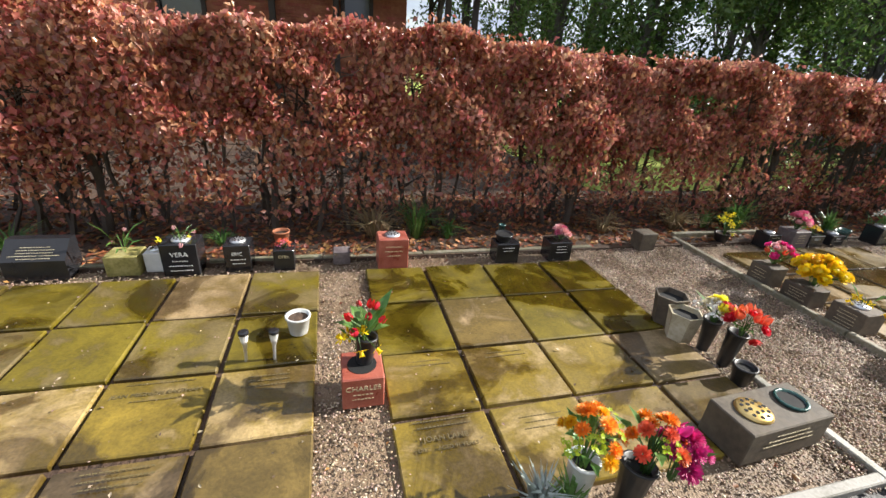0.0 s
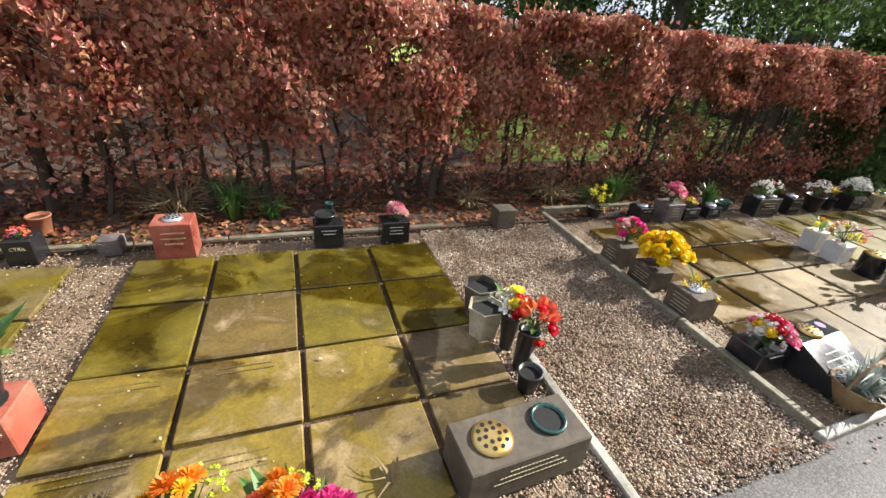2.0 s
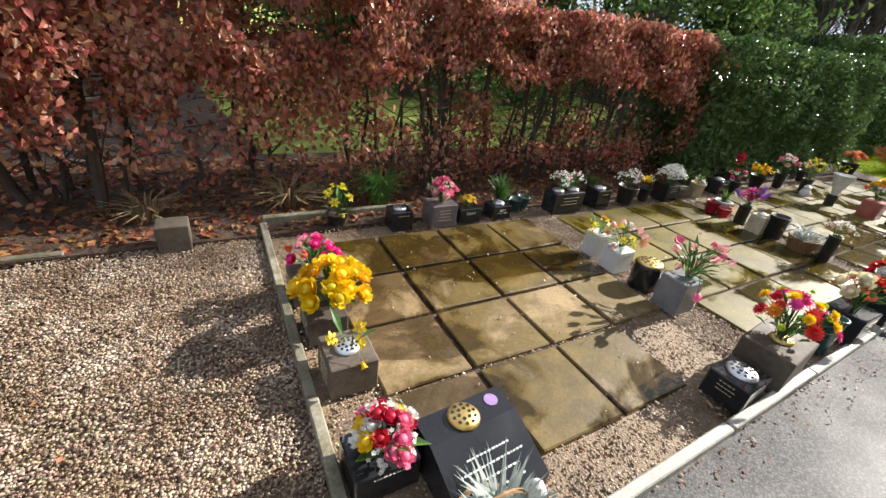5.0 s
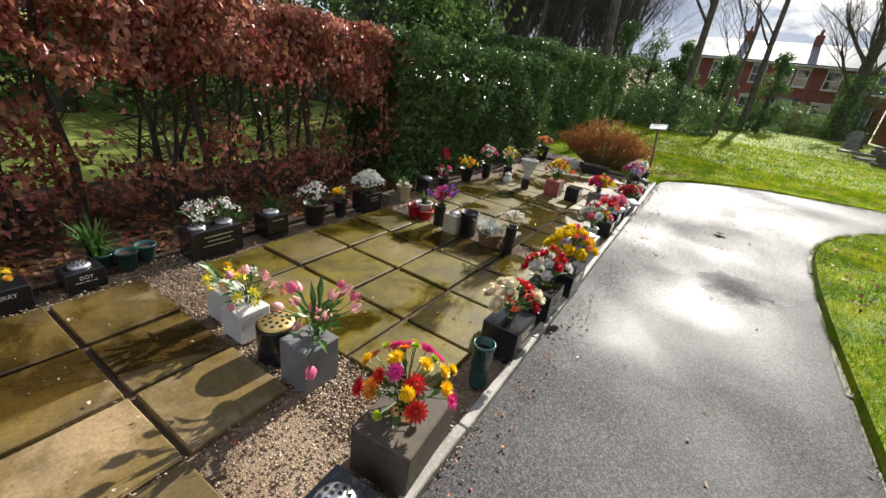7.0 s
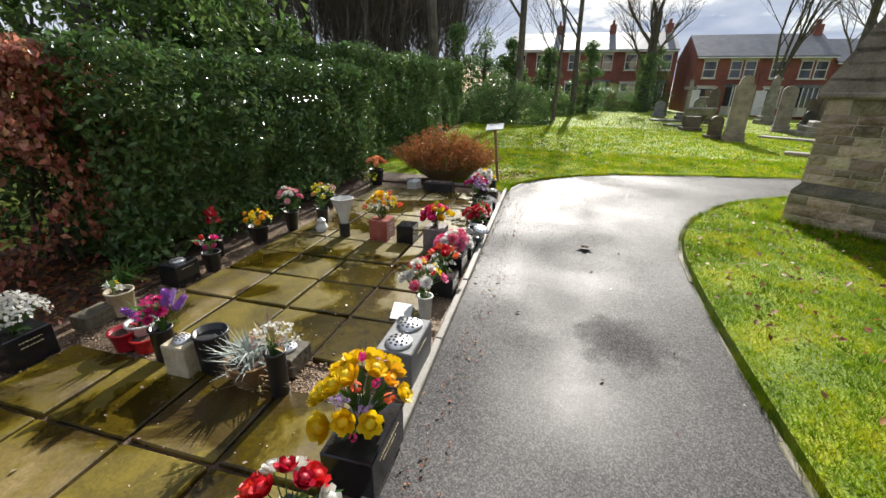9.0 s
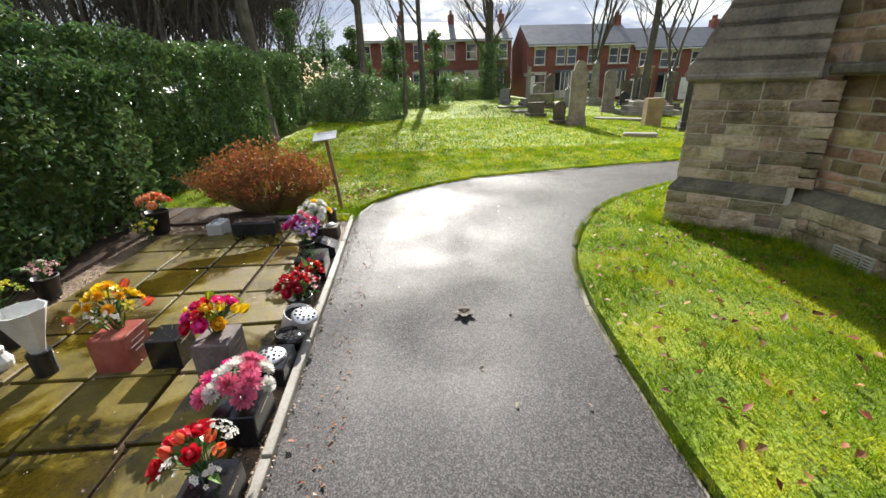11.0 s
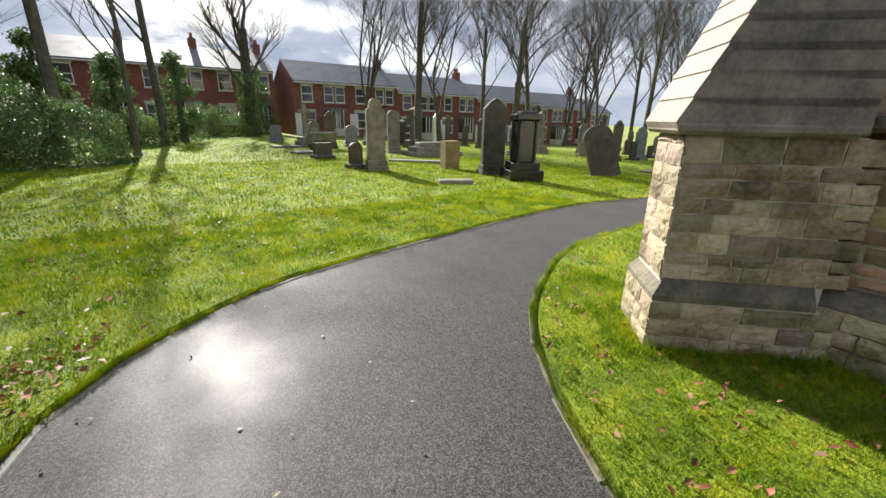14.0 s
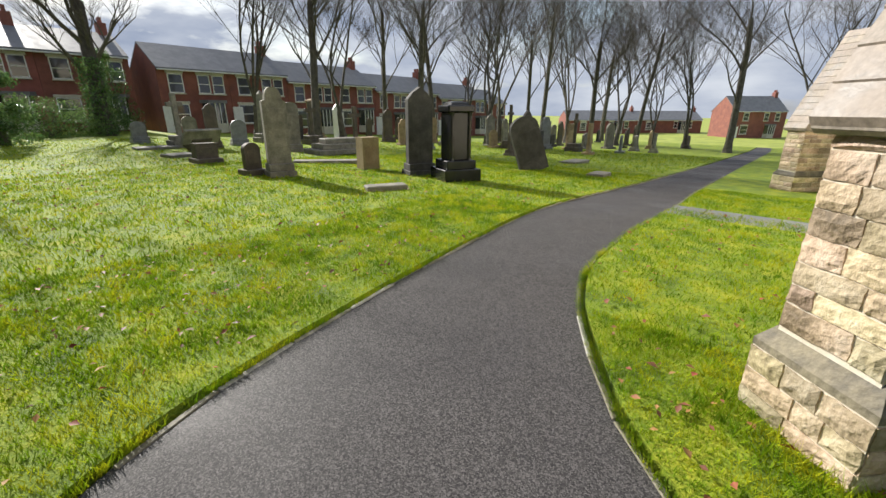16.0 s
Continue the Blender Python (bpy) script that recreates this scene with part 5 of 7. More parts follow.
s = thing("fallen_stone", pose(31.2, -6.2, 0.55, 0, -32, 20), "pale fallen grave slab lying at a slant", "grave slab", "gravestones in the churchyard")
part("slab", Geo().box((0, 0, 0), (0.14, 1.6, 0.6), 0.02), M["palestone"], s)
part("prop", Geo().box((0.1, 0, -0.35), (0.4, 0.9, 0.55), 0.03), M["brownstone"], s)
# a flat stone crossing from path to church
s = thing("wet_crossing", pose(14.0, -8.0, gz(-8.0)), "wet grey flagstone crossing between path and church", "paving", kind="structure")
for k in range(4):
    part("flagstone", Geo().box((0, 0, 0), (0.5, 0.95, 0.05), 0.008), M["slate"], s, at=pose(0.7 - 0.52 * k, 0, -0.012))

# ---------------- flowers, vases and memorial blocks ----------------
PETALS = {"red": (0.62, 0.012, 0.02), "crimson": (0.45, 0.008, 0.03), "pink": (0.75, 0.16, 0.28), "palepink": (0.80, 0.42, 0.42), "magenta": (0.50, 0.015, 0.16), "hotpink": (0.75, 0.03, 0.25), "orange": (0.85, 0.26, 0.02), "coral": (0.80, 0.14, 0.06),
          "yellow": (0.88, 0.60, 0.008), "lemon": (0.85, 0.72, 0.04), "white": (0.80, 0.78, 0.72), "cream": (0.78, 0.70, 0.48), "purple": (0.26, 0.08, 0.42), "lilac": (0.45, 0.30, 0.60), "lime": (0.42, 0.52, 0.02), "peach": (0.85, 0.40, 0.18), "amber": (0.85, 0.44, 0.01)}
for k, c in PETALS.items():
    M["petal_" + k] = surface("petals_" + k, [tuple(v * 0.72 for v in c), c, tuple(min(0.88, v * 1.15 + 0.02) for v in c)], (0.4, 0.6), 60, 14, 0, own=0.06, through_light=0.3)
M["stem"] = surface("green_stems", [(0.05, 0.12, 0.02), (0.10, 0.2, 0.04)], (0.4, 0.6), 30, 6, 0, own=0.1, through_light=0.2)
M["leafgreen"] = surface("green_leaves", [(0.04, 0.11, 0.02), (0.09, 0.19, 0.04), (0.15, 0.26, 0.07)], (0.35, 0.5), 30, 6, 0, own=0.15, island=True, through_light=0.3)
M["silverleaf"] = surface("silver_leaves", [(0.25, 0.30, 0.27), (0.42, 0.46, 0.42)], (0.5, 0.7), 30, 6, 0, own=0.1, island=True, through_light=0.2)
M["dried"] = surface("dried_stems", [(0.22, 0.15, 0.07), (0.4, 0.3, 0.16)], (0.7, 0.9), 30, 6, 0, own=0.15, island=True, through_light=0.2)
M["plasticblack"] = surface("black_plastic", [(0.012, 0.012, 0.013), (0.03, 0.03, 0.032)], (0.3, 0.5), 60, 8, 0.1, own=0.05)
M["plasticwhite"] = surface("white_plastic", [(0.55, 0.55, 0.52), (0.72, 0.72, 0.70)], (0.35, 0.55), 40, 6, 0.1, own=0.04)
M["plasticgreen"] = surface("dark_green_plastic", [(0.015, 0.06, 0.055), (0.03, 0.10, 0.09)], (0.25, 0.4), 40, 6, 0, own=0.04)
M["plasticred"] = surface("red_plastic", [(0.4, 0.01, 0.02), (0.55, 0.02, 0.03)], (0.3, 0.45), 40, 6, 0, own=0.04)
M["redgranite"] = surface("red_granite", [(0.24, 0.05, 0.035), (0.36, 0.09, 0.065), (0.44, 0.15, 0.11)], (0.25, 0.45), 160, 5, 0.05, own=0.04)
M["purplestone"] = surface("purple_grey_stone", [(0.09, 0.07, 0.075), (0.16, 0.13, 0.13), (0.26, 0.22, 0.21)], (0.5, 0.75), 50, 5, 0.5, own=0.05)
M["mossystone"] = surface("mossy_yellow_stone", [(0.13, 0.12, 0.03), (0.26, 0.22, 0.07), (0.38, 0.33, 0.16)], (0.7, 0.9), 50, 7, 0.6, own=0.05)
M["paleurn"] = surface("pale_cast_stone", [(0.30, 0.25, 0.16), (0.45, 0.39, 0.27), (0.55, 0.5, 0.38)], (0.6, 0.85), 50, 7, 0.5, own=0.05)
M["gold"] = surface("brass_lid", [(0.65, 0.42, 0.12), (0.80, 0.60, 0.25)], (0.3, 0.45), 60, 8, 0.1, metal=0.85, own=0.03)
M["silver"] = surface("aluminium_lid", [(0.62, 0.62, 0.63), (0.75, 0.75, 0.76)], (0.28, 0.45), 60, 8, 0.1, metal=0.8, own=0.03)
# near-black colour standing for the shade inside holes, sockets and empty vases
M["hole"] = surface("black_hole_shade", [(0.006, 0.006, 0.006), (0.012, 0.012, 0.012)], (0.8, 0.9), 20, 5, 0, own=0)
M["letters"] = surface("gilt_lettering", [(0.5, 0.42, 0.25), (0.62, 0.54, 0.36)], (0.4, 0.6), 60, 8, 0, own=0.02)
M["whiteletters"] = surface("white_lettering", [(0.6, 0.6, 0.58), (0.7, 0.7, 0.68)], (0.5, 0.7), 60, 8, 0, own=0.02)
M["cutletters"] = surface("cut_lettering", [(0.10, 0.078, 0.03), (0.16, 0.12, 0.05)], (0.7, 0.9), 60, 8, 0, own=0.02)
M["terracotta"] = surface("terracotta", [(0.3, 0.10, 0.05), (0.42, 0.16, 0.085)], (0.7, 0.85), 50, 6, 0.3, own=0.04)
M["wicker"] = surface("wicker", [(0.2, 0.11, 0.05), (0.36, 0.23, 0.11)], (0.6, 0.8), 60, 8, 0.4, own=0.04)


def petal(g, a, r0, r1, w, z0, z1, cup=0.0):
    """One petal: root at radius r0 and height z0, tip at r1, z1, with its middle widened and cupped."""
    ca, sa = math.cos(a), math.sin(a)
    rm, zm = (r0 + r1) / 2, (z0 + z1) / 2 - cup
    def at(r, s, z):
        return (r * ca - s * sa, r * sa + s * ca, z)
    v = [at(r0, 0, z0), at(rm, -w, zm + cup * 0.6), at(rm * 1.02, 0, zm), at(rm, w, zm + cup * 0.6), at(r1, -w * 0.45, z1), at(r1, w * 0.45, z1)]
    g.add(v, [(0, 2, 1), (0, 3, 2), (1, 2, 5, 4), (2, 3, 5)])


FLOWER_MESHES = {}


def flower_mesh(kind, colour, s):
    key = (kind, colour, s)
    if key in FLOWER_MESHES:
        return FLOWER_MESHES[key]
    rnd = random.Random(str(key))
    g = Geo()
    tau = 2 * math.pi
    if kind == "rose":
        g.lathe([(0.004, 0.0), (s * 0.26, s * 0.12), (s * 0.28, s * 0.45), (s * 0.16, s * 0.58)], 7)
        for n, r, z, w in ((3, 0.34, 0.62, 0.26), (5, 0.46, 0.58, 0.28), (6, 0.62, 0.42, 0.30)):
            o = rnd.uniform(0, tau)
            for i in range(n):
                petal(g, o + tau * i / n, s * 0.08, s * r, s * w, 0.0, s * z, s * 0.10)
    elif kind == "tulip":
        for n, r, z in ((3, 0.20, 1.0), (3, 0.26, 0.96)):
            for i in range(n):
                a = tau * i / n + (0.5 if r > 0.22 else 0)
                ca, sa = math.cos(a), math.sin(a)
                p = lambda rr, ss, zz: (rr * ca - ss * sa, rr * sa + ss * ca, zz)
                v = [p(0.01, 0, 0), p(s * 0.34, -s * 0.22, s * 0.3), p(s * 0.40, 0, s * 0.3), p(s * 0.34, s * 0.22, s * 0.3), p(s * 0.30, -s * 0.18, s * 0.68), p(s * 0.36, 0, s * 0.68), p(s * 0.30, s * 0.18, s * 0.68), p(s * r, 0, s * z)]
                g.add(v, [(0, 2, 1), (0, 3, 2), (1, 2, 5, 4), (2, 3, 6, 5), (4, 5, 7), (5, 6, 7)])
    elif kind == "daffodil":
        for i in range(6):
            petal(g, tau * i / 6, s * 0.08, s * 0.55, s * 0.15, 0, s * 0.04)
        g.lathe([(s * 0.12, 0), (s * 0.15, s * 0.3), (s * 0.23, s * 0.42)], 9, cap=False)
    elif kind == "daisy":
        for n, r, z in ((15, 0.55, 0.05), (13, 0.45, 0.12), (10, 0.3, 0.17)):
            for i in range(n):
                petal(g, tau * (i + rnd.random() * 0.4) / n, s * 0.05, s * r, s * 0.07, s * 0.02, s * z)
        g.lathe([(s * 0.13, s * 0.02), (s * 0.13, s * 0.14), (s * 0.06, s * 0.18)], 8)
    elif kind == "mum":
        for k in range(6):
            el = 0.05 + k * 0.24
            n = max(5, int(15 * math.cos(el)))
            for i in range(n):
                a = tau * (i + rnd.random() * 0.7) / n
                petal(g, a, s * 0.05, s * 0.56 * math.cos(el), s * 0.075, s * 0.08, s * (0.1 + 0.44 * math.sin(el)), -s * 0.03)
    elif kind == "spray":
        for i in range(16):
            m = pose(rnd.uniform(-1, 1) * s * 0.5, rnd.uniform(-1, 1) * s * 0.5, rnd.uniform(0, 0.6) * s, rnd.uniform(-40, 40), rnd.uniform(-40, 40), rnd.uniform(0, 360))
            h = Geo()
            for k in range(5):
                petal(h, tau * k / 5, 0.001, s * 0.15, s * 0.06, 0, s * 0.03)
            g.add(h.v, h.f, m)
    elif kind == "spike":
        for i in range(34):
            t = i / 33
            a = i * 2.4
            r = s * 0.24 * (1 - 0.55 * t)
            m = pose(r * math.cos(a), r * math.sin(a), s * 1.2 * t, 0, 65, math.degrees(a))
            h = Geo()
            for k in range(5):
                petal(h, tau * k / 5, 0.001, s * 0.17, s * 0.06, 0, s * 0.05)
            g.add(h.v, h.f, m)
    me = g.mesh("flower")
    me.materials.append(M["petal_" + colour])
    if kind in ("rose", "tulip"):
        me.shade_smooth()
    FLOWER_MESHES[key] = me
    return me


def bouquet(x, y, z0, r, top, sorts, label, leaf=10, droop=0.0, long=1.0, rz=0.0, seed=0, leaf_mat="leafgreen", leaf_len=0.16, wide=0.25):
    """Cut flowers that spring from (x, y, z0). sorts: (kind, colour, size, how many). top: height of the highest head above the ground."""
    rnd = random.Random(f"{x:.2f}{y:.2f}{seed}")
    x, y = bed(x, y)
    b = thing("flower_bouquet", pose(x, y, z0, 0, 0, rz), label, "flowers", "memorial flowers")
    heads = [(k, c, round(s * 0.80, 4)) for k, c, s, n in sorts for _ in range(n)]
    r *= 0.76
    rnd.shuffle(heads)
    n = len(heads)
    h = (top - z0) * 0.86
    stems = Geo()
    for i, (kind, colour, s) in enumerate(heads):
        f = math.sqrt((i + 0.5) / n)
        a = i * 2.39996 + rnd.uniform(-0.25, 0.25)
        px, py = r * f * math.cos(a) * long, r * f * math.sin(a)
        pz = (h - s * 0.5) * (1 - 0.48 * f * f) * rnd.uniform(0.86, 1.0)
        hang = rnd.random() < droop
        if hang:
            px, py, pz = px * 1.35, py * 1.35, pz * rnd.uniform(0.15, 0.6)
        tip = Vector((px, py, pz))
        mid = Vector((px * 0.35, py * 0.35, max(pz * 0.65, h * 0.6 if hang else 0)))
        stems.tube([(rnd.uniform(-0.015, 0.015), rnd.uniform(-0.015, 0.015), -0.05), mid, tip], [0.003, 0.0028, 0.0022], 3)
        way = (tip - mid).normalized() if hang else Vector((px * 1.6, py * 1.6, 0.16)).normalized()
        q = way.to_track_quat("Z", "Y").to_matrix().to_4x4()
        me = flower_mesh(kind, colour, s)
        o = new("flower", me)
        o.parent = b
        o.matrix_basis = Matrix.Translation(tip) @ q @ pose(0, 0, 0, 0, 0, rnd.uniform(0, 360)) @ Matrix.Scale(rnd.uniform(0.85, 1.12), 4)
        o["label"] = colour + " " + {"mum": "chrysanthemum", "spray": "blossom spray", "spike": "hyacinth"}.get(kind, kind) + " flower head"
    tagged(part("stem_growth", stems, M["stem"], b), kind="stuff")
    if leaf:
        g = Geo()
        for i in range(leaf):
            a = rnd.uniform(0, 2 * math.pi)
            ll = leaf_len * rnd.uniform(0.7, 1.2)
            d = Vector((math.cos(a) * long, math.sin(a), 0))
            s0 = d * r * rnd.uniform(0.0, 0.45) + Vector((0, 0, h * rnd.uniform(0.0, 0.5)))
            e = s0 + d * ll * rnd.uniform(0.45, 0.8) + Vector((0, 0, ll * rnd.uniform(0.1, 0.8)))
            side = Vector((-d.y, d.x, 0)) * ll * wide * 0.5
            m = (s0 + e) / 2 + Vector((0, 0, ll * 0.12))
            g.add([s0, m - side, m + Vector((0, 0, -0.01)), m + side, e], [(0, 2, 1), (0, 3, 2), (1, 2, 4), (2, 3, 4)])
        tagged(part("foliage", g, M[leaf_mat], b), kind="stuff")
    return b


def lid(parent, x, y, z, r, material="silver", tilt=0.0):
    """A domed pierced flower-holder lid; black discs paint the shade of its holes."""
    g = Geo()
    g.smooth = True
    g.lathe([(r, 0), (r, 0.008), (r * 0.86, 0.018), (r * 0.3, 0.024), (0.002, 0.025)], 20)
    o = part("pierced_lid", g, M[material], parent, {"gold": "brass-coloured pierced lid", "silver": "silver pierced lid"}.get(material, ""), at=pose(x, y, z, tilt))
    for n, rr in ((6, 0.36), (10, 0.68)):
        for k in range(n):
            a = 2 * math.pi * k / n
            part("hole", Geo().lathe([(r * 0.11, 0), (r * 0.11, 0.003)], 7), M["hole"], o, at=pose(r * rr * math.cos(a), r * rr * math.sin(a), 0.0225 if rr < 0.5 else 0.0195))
    return o


def words(parent, text, size, m, material="letters"):
    c = bpy.data.curves.new("lettering", "FONT")
    c.body, c.size, c.align_x, c.align_y, c.extrude = text, size, "CENTER", "CENTER", 0.0012
    tmp = bpy.data.objects.new("lettering", c)
    me = bpy.data.meshes.new_from_object(tmp)
    bpy.data.objects.remove(tmp)
    return part("lettering", me, M[material], parent, at=m)


def bars(parent, rows, w, step, m, material="letters", seed=1):
    """Lines of small lettering too fine to read."""
    rnd = random.Random(seed)
    for i in range(rows):
        ww = w * rnd.uniform(0.55, 1.0)
        g = Geo()
        x = -ww / 2
        while x < ww / 2:
            k = rnd.uniform(0.006, 0.018)
            g.box((x + k / 2, 0, 0), (k, step * 0.17, 0.002))
            x += k + 0.006
        tagged(part("inscription_line", g, M[material], parent, at=m @ pose(0, -step * i, 0)), kind="stuff")


def block(x, y, w, d, h, material, label, rz=0.0, lids=((0, 0, "silver"),), text="", lines=2, face="south", slope=0.0, ink="letters", lid_r=None):
    """A memorial vase block with pierced lids on top and lettering on one face."""
    x, y = bed(x, y)
    b = thing("memorial_vase_block", pose(x, y, -0.012, 0, 0, rz), label, "memorial block", "memorial vase blocks")
    g = Geo()
    if slope:
        v = [(-w / 2, -d / 2, 0), (w / 2, -d / 2, 0), (w / 2, d / 2, 0), (-w / 2, d / 2, 0), (-w / 2, -d / 2, h - slope), (w / 2, -d / 2, h - slope), (w / 2, d * 0.15, h), (w / 2, d / 2, h), (-w / 2, d / 2, h), (-w / 2, d * 0.15, h)]
        g.add(v, [(0, 3, 2, 1), (0, 1, 5, 4), (4, 5, 6, 9), (9, 6, 7, 8), (1, 2, 7, 6, 5), (0, 4, 9, 8, 3), (2, 3, 8, 7)])
    else:
        g.box((0, 0, h / 2), (w, d, h), 0.006)
    part("body", g, M[material], b)
    for lx, ly, lm in lids:
        if lm:
            lid(b, lx, ly, h, lid_r or min(w, d) * 0.33, lm)
    if slope:
        ang = math.degrees(math.atan2(slope, d * 0.65))
        m = pose(0, -d * 0.175, h - slope / 2, ang) @ pose(0, 0.0, 0.003)
        if text:
            words(b, text, w * 0.14, m @ pose(0, d * 0.2, 0), ink)
        bars(b, lines, w * 0.78, d * 0.11, m @ pose(0, d * 0.1, 0), ink)
    else:
        m = pose(0, -d / 2 - 0.002, h * 0.68, 90) if face == "south" else pose(-w / 2 - 0.002, 0, h * 0.68, 90, 0, -90)
        ww = w if face == "south" else d
        if text:
            words(b, text, min(ww * 0.2, h * 0.24), m, ink)
        bars(b, lines, ww * 0.62, h * 0.15, m @ pose(0, -h * 0.2 if text else 0.02, 0), ink, int(abs(x) * 100))
    return b


def vase(x, y, r0, r1, h, material, label, n=16, z=-0.012, tilt=(0, 0), name="flower_vase", soil=False, rim=True):
    """A turned pot or vase, open at the top; without soil, a black disc paints the shade inside."""
    x, y = bed(x, y)
    v = thing(name, pose(x, y, z, tilt[0], tilt[1], 0), label, name.replace("_", " "), "pots and vases")
    g = Geo()
    g.smooth = n > 8
    t = 0.006
    g.lathe([(r0 * 0.96, 0), (r0, 0.006), (r1, h - 0.012), (r1 + (0.006 if rim else 0), h - 0.01), (r1 + (0.006 if rim else 0), h), (r1 - t, h), (r0 - t, 0.03)], n)
    part("body", g, M[material], v)
    # real earth if soil, else a black disc for the shade within
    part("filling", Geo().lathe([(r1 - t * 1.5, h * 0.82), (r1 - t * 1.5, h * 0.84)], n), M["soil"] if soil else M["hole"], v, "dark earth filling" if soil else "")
    return v


def tuft(x, y, r, h, n, material, label, name="grass_tuft", lean=0.5, w=0.012):
    """A clump of long arching leaf blades."""
    x, y = bed(x, y)
    t = thing(name, pose(x, y, 0), label, name.replace("_", " "))
    g = Geo()
    for i in range(n):
        a = random.uniform(0, 2 * math.pi)
        d = Vector((math.cos(a), math.sin(a), 0))
        side = Vector((-d.y, d.x, 0)) * w * random.uniform(0.6, 1.2) * 0.5
        p0 = d * r * 0.2 * random.random()
        hh = h * random.uniform(0.5, 1.05)
        p1 = p0 + d * r * lean * random.uniform(0.1, 0.5) + Vector((0, 0, hh * 0.6))
        p2 = p0 + d * r * random.uniform(0.4, 1.1) + Vector((0, 0, hh * random.uniform(0.55, 1.0)))
        g.add([p0 - side, p0 + side, p1 + side, p1 - side, p2], [(0, 1, 2, 3), (3, 2, 4)])
    tagged(part("foliage", g, M[material], t), kind="stuff")
    return t

# first bed, back row
block(-1.99, 3.60, 0.38, 0.20, 0.27, "blackgranite", "black granite desk-shaped memorial block with gilt inscription", lids=(), text="", lines=5, slope=0.12)
block(-1.47, 3.60, 0.22, 0.19, 0.16, "mossystone", "mossy yellow stone flower trough with wilted stems", lids=((0, 0, ""),), lines=0)
bouquet(-1.47, 3.60, 0.14, 0.10, 0.42, [("tulip", "palepink", 0.04, 2)], "wilted pale tulips drooping from a trough", 8, 0.4, leaf_len=0.22, wide=0.1)
block(-1.27, 3.62, 0.14, 0.14, 0.16, "plasticwhite", "small square white flower pot", lids=((0, 0, "silver"),), lines=0)
block(-1.07, 3.57, 0.25, 0.2, 0.26, "blackgranite", "black granite vase block with white inscription and pierced lid", text="VERA", lines=3, ink="whiteletters")
bouquet(-1.07, 3.57, 0.25, 0.14, 0.36, [("daffodil", "lemon", 0.07, 2), ("tulip", "palepink", 0.045, 3)], "few wilting daffodils and tulips lying over", 4, 0.7, leaf_len=0.16, wide=0.08)
block(-0.68, 3.58, 0.19, 0.18, 0.23, "blackgranite", "black granite vase block with pale round lid", text="ERIC", lines=2, ink="whiteletters")
block(-0.34, 3.56, 0.16, 0.16, 0.18, "blackgranite", "small black granite vase block with lettering", text="CYRIL", lines=0, lids=((0, 0, ""),), ink="letters")
bouquet(-0.34, 3.56, 0.16, 0.07, 0.25, [("spray", "coral", 0.07, 5), ("spray", "pink", 0.05, 3)], "small faded orange and pink flowers", 10, leaf_len=0.06)
vase(-0.40, 3.93, 0.05, 0.07, 0.15, "terracotta", "terracotta plant pot at the hedge foot", name="plant_pot", soil=True, z=0.005)
block(0.11, 3.60, 0.14, 0.12, 0.12, "purplestone", "small grey weathered stone pot", lids=((0, 0, ""),), lines=0)
tuft(0.2, 3.62, 0.28, 0.14, 5, "dried", "bent dry flower stalks by the kerb", "dry_stalks", 0.6)
block(0.53, 3.52, 0.25, 0.2, 0.27, "redgranite", "polished red granite vase block with silver lid", lines=3, text="")
block(1.57, 3.51, 0.22, 0.17, 0.19, "blackgranite", "black granite vase block with a dark lid", lids=((0, 0, ""),), lines=2, ink="whiteletters")
vase(1.55, 3.52, 0.06, 0.08, 0.07, "plasticblack", "shallow black pot on a granite block", z=0.175)
vase(1.60, 3.70, 0.03, 0.03, 0.16, "plasticgreen", "thin dark green flower vase", z=0.1)
block(2.10, 3.50, 0.23, 0.17, 0.19, "blackgranite", "black granite vase block holding pink flowers", lids=((0, 0, ""),), lines=3, ink="whiteletters")
bouquet(2.12, 3.50, 0.17, 0.07, 0.36, [("mum", "palepink", 0.13, 4), ("mum", "pink", 0.10, 2)], "round pale pink peony flowers", 4, leaf_len=0.1)
block(3.18, 3.62, 0.19, 0.16, 0.19, "brownstone", "dark weathered stone vase block", lids=((0, 0, ""),), lines=0)

# first bed, on the slabs
vase(-0.18, 2.60, 0.055, 0.072, 0.125, "plasticwhite", "white plastic bucket filled with dark earth", name="bucket", soil=True, z=0.006)
for sx, sy in ((-0.45, 2.37), (-0.30, 2.36)):
    s = thing("solar_light", pose(sx, sy, 0.0, random.uniform(-4, 4), random.uniform(-4, 4)), "clear plastic solar garden light on a stake", "solar light", "solar lights")
    part("stake", Geo().lathe([(0.008, -0.02), (0.010, 0.10), (0.018, 0.135)], 8), M["silver"], s)
    part("lens", Geo().lathe([(0.018, 0.135), (0.026, 0.185)], 12), M["plasticwhite"], s)
    part("solar_cap", Geo().lathe([(0.029, 0.185), (0.029, 0.2), (0.02, 0.205)], 12), M["blackgranite"], s)
tb = block(0.17, 2.03, 0.21, 0.22, 0.19, "redgranite", "red granite vase block with a deep round socket", lids=((0, 0, ""),), text="CHARLES", lines=2, ink="letters")
# flat black disc on the block top, painting the shade of the socket
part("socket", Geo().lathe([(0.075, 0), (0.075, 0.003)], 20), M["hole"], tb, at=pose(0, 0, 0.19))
vase(0.185, 2.05, 0.042, 0.052, 0.15, "plasticblack", "dark grey plastic vase standing in a granite block", z=0.18, tilt=(-4, 5))
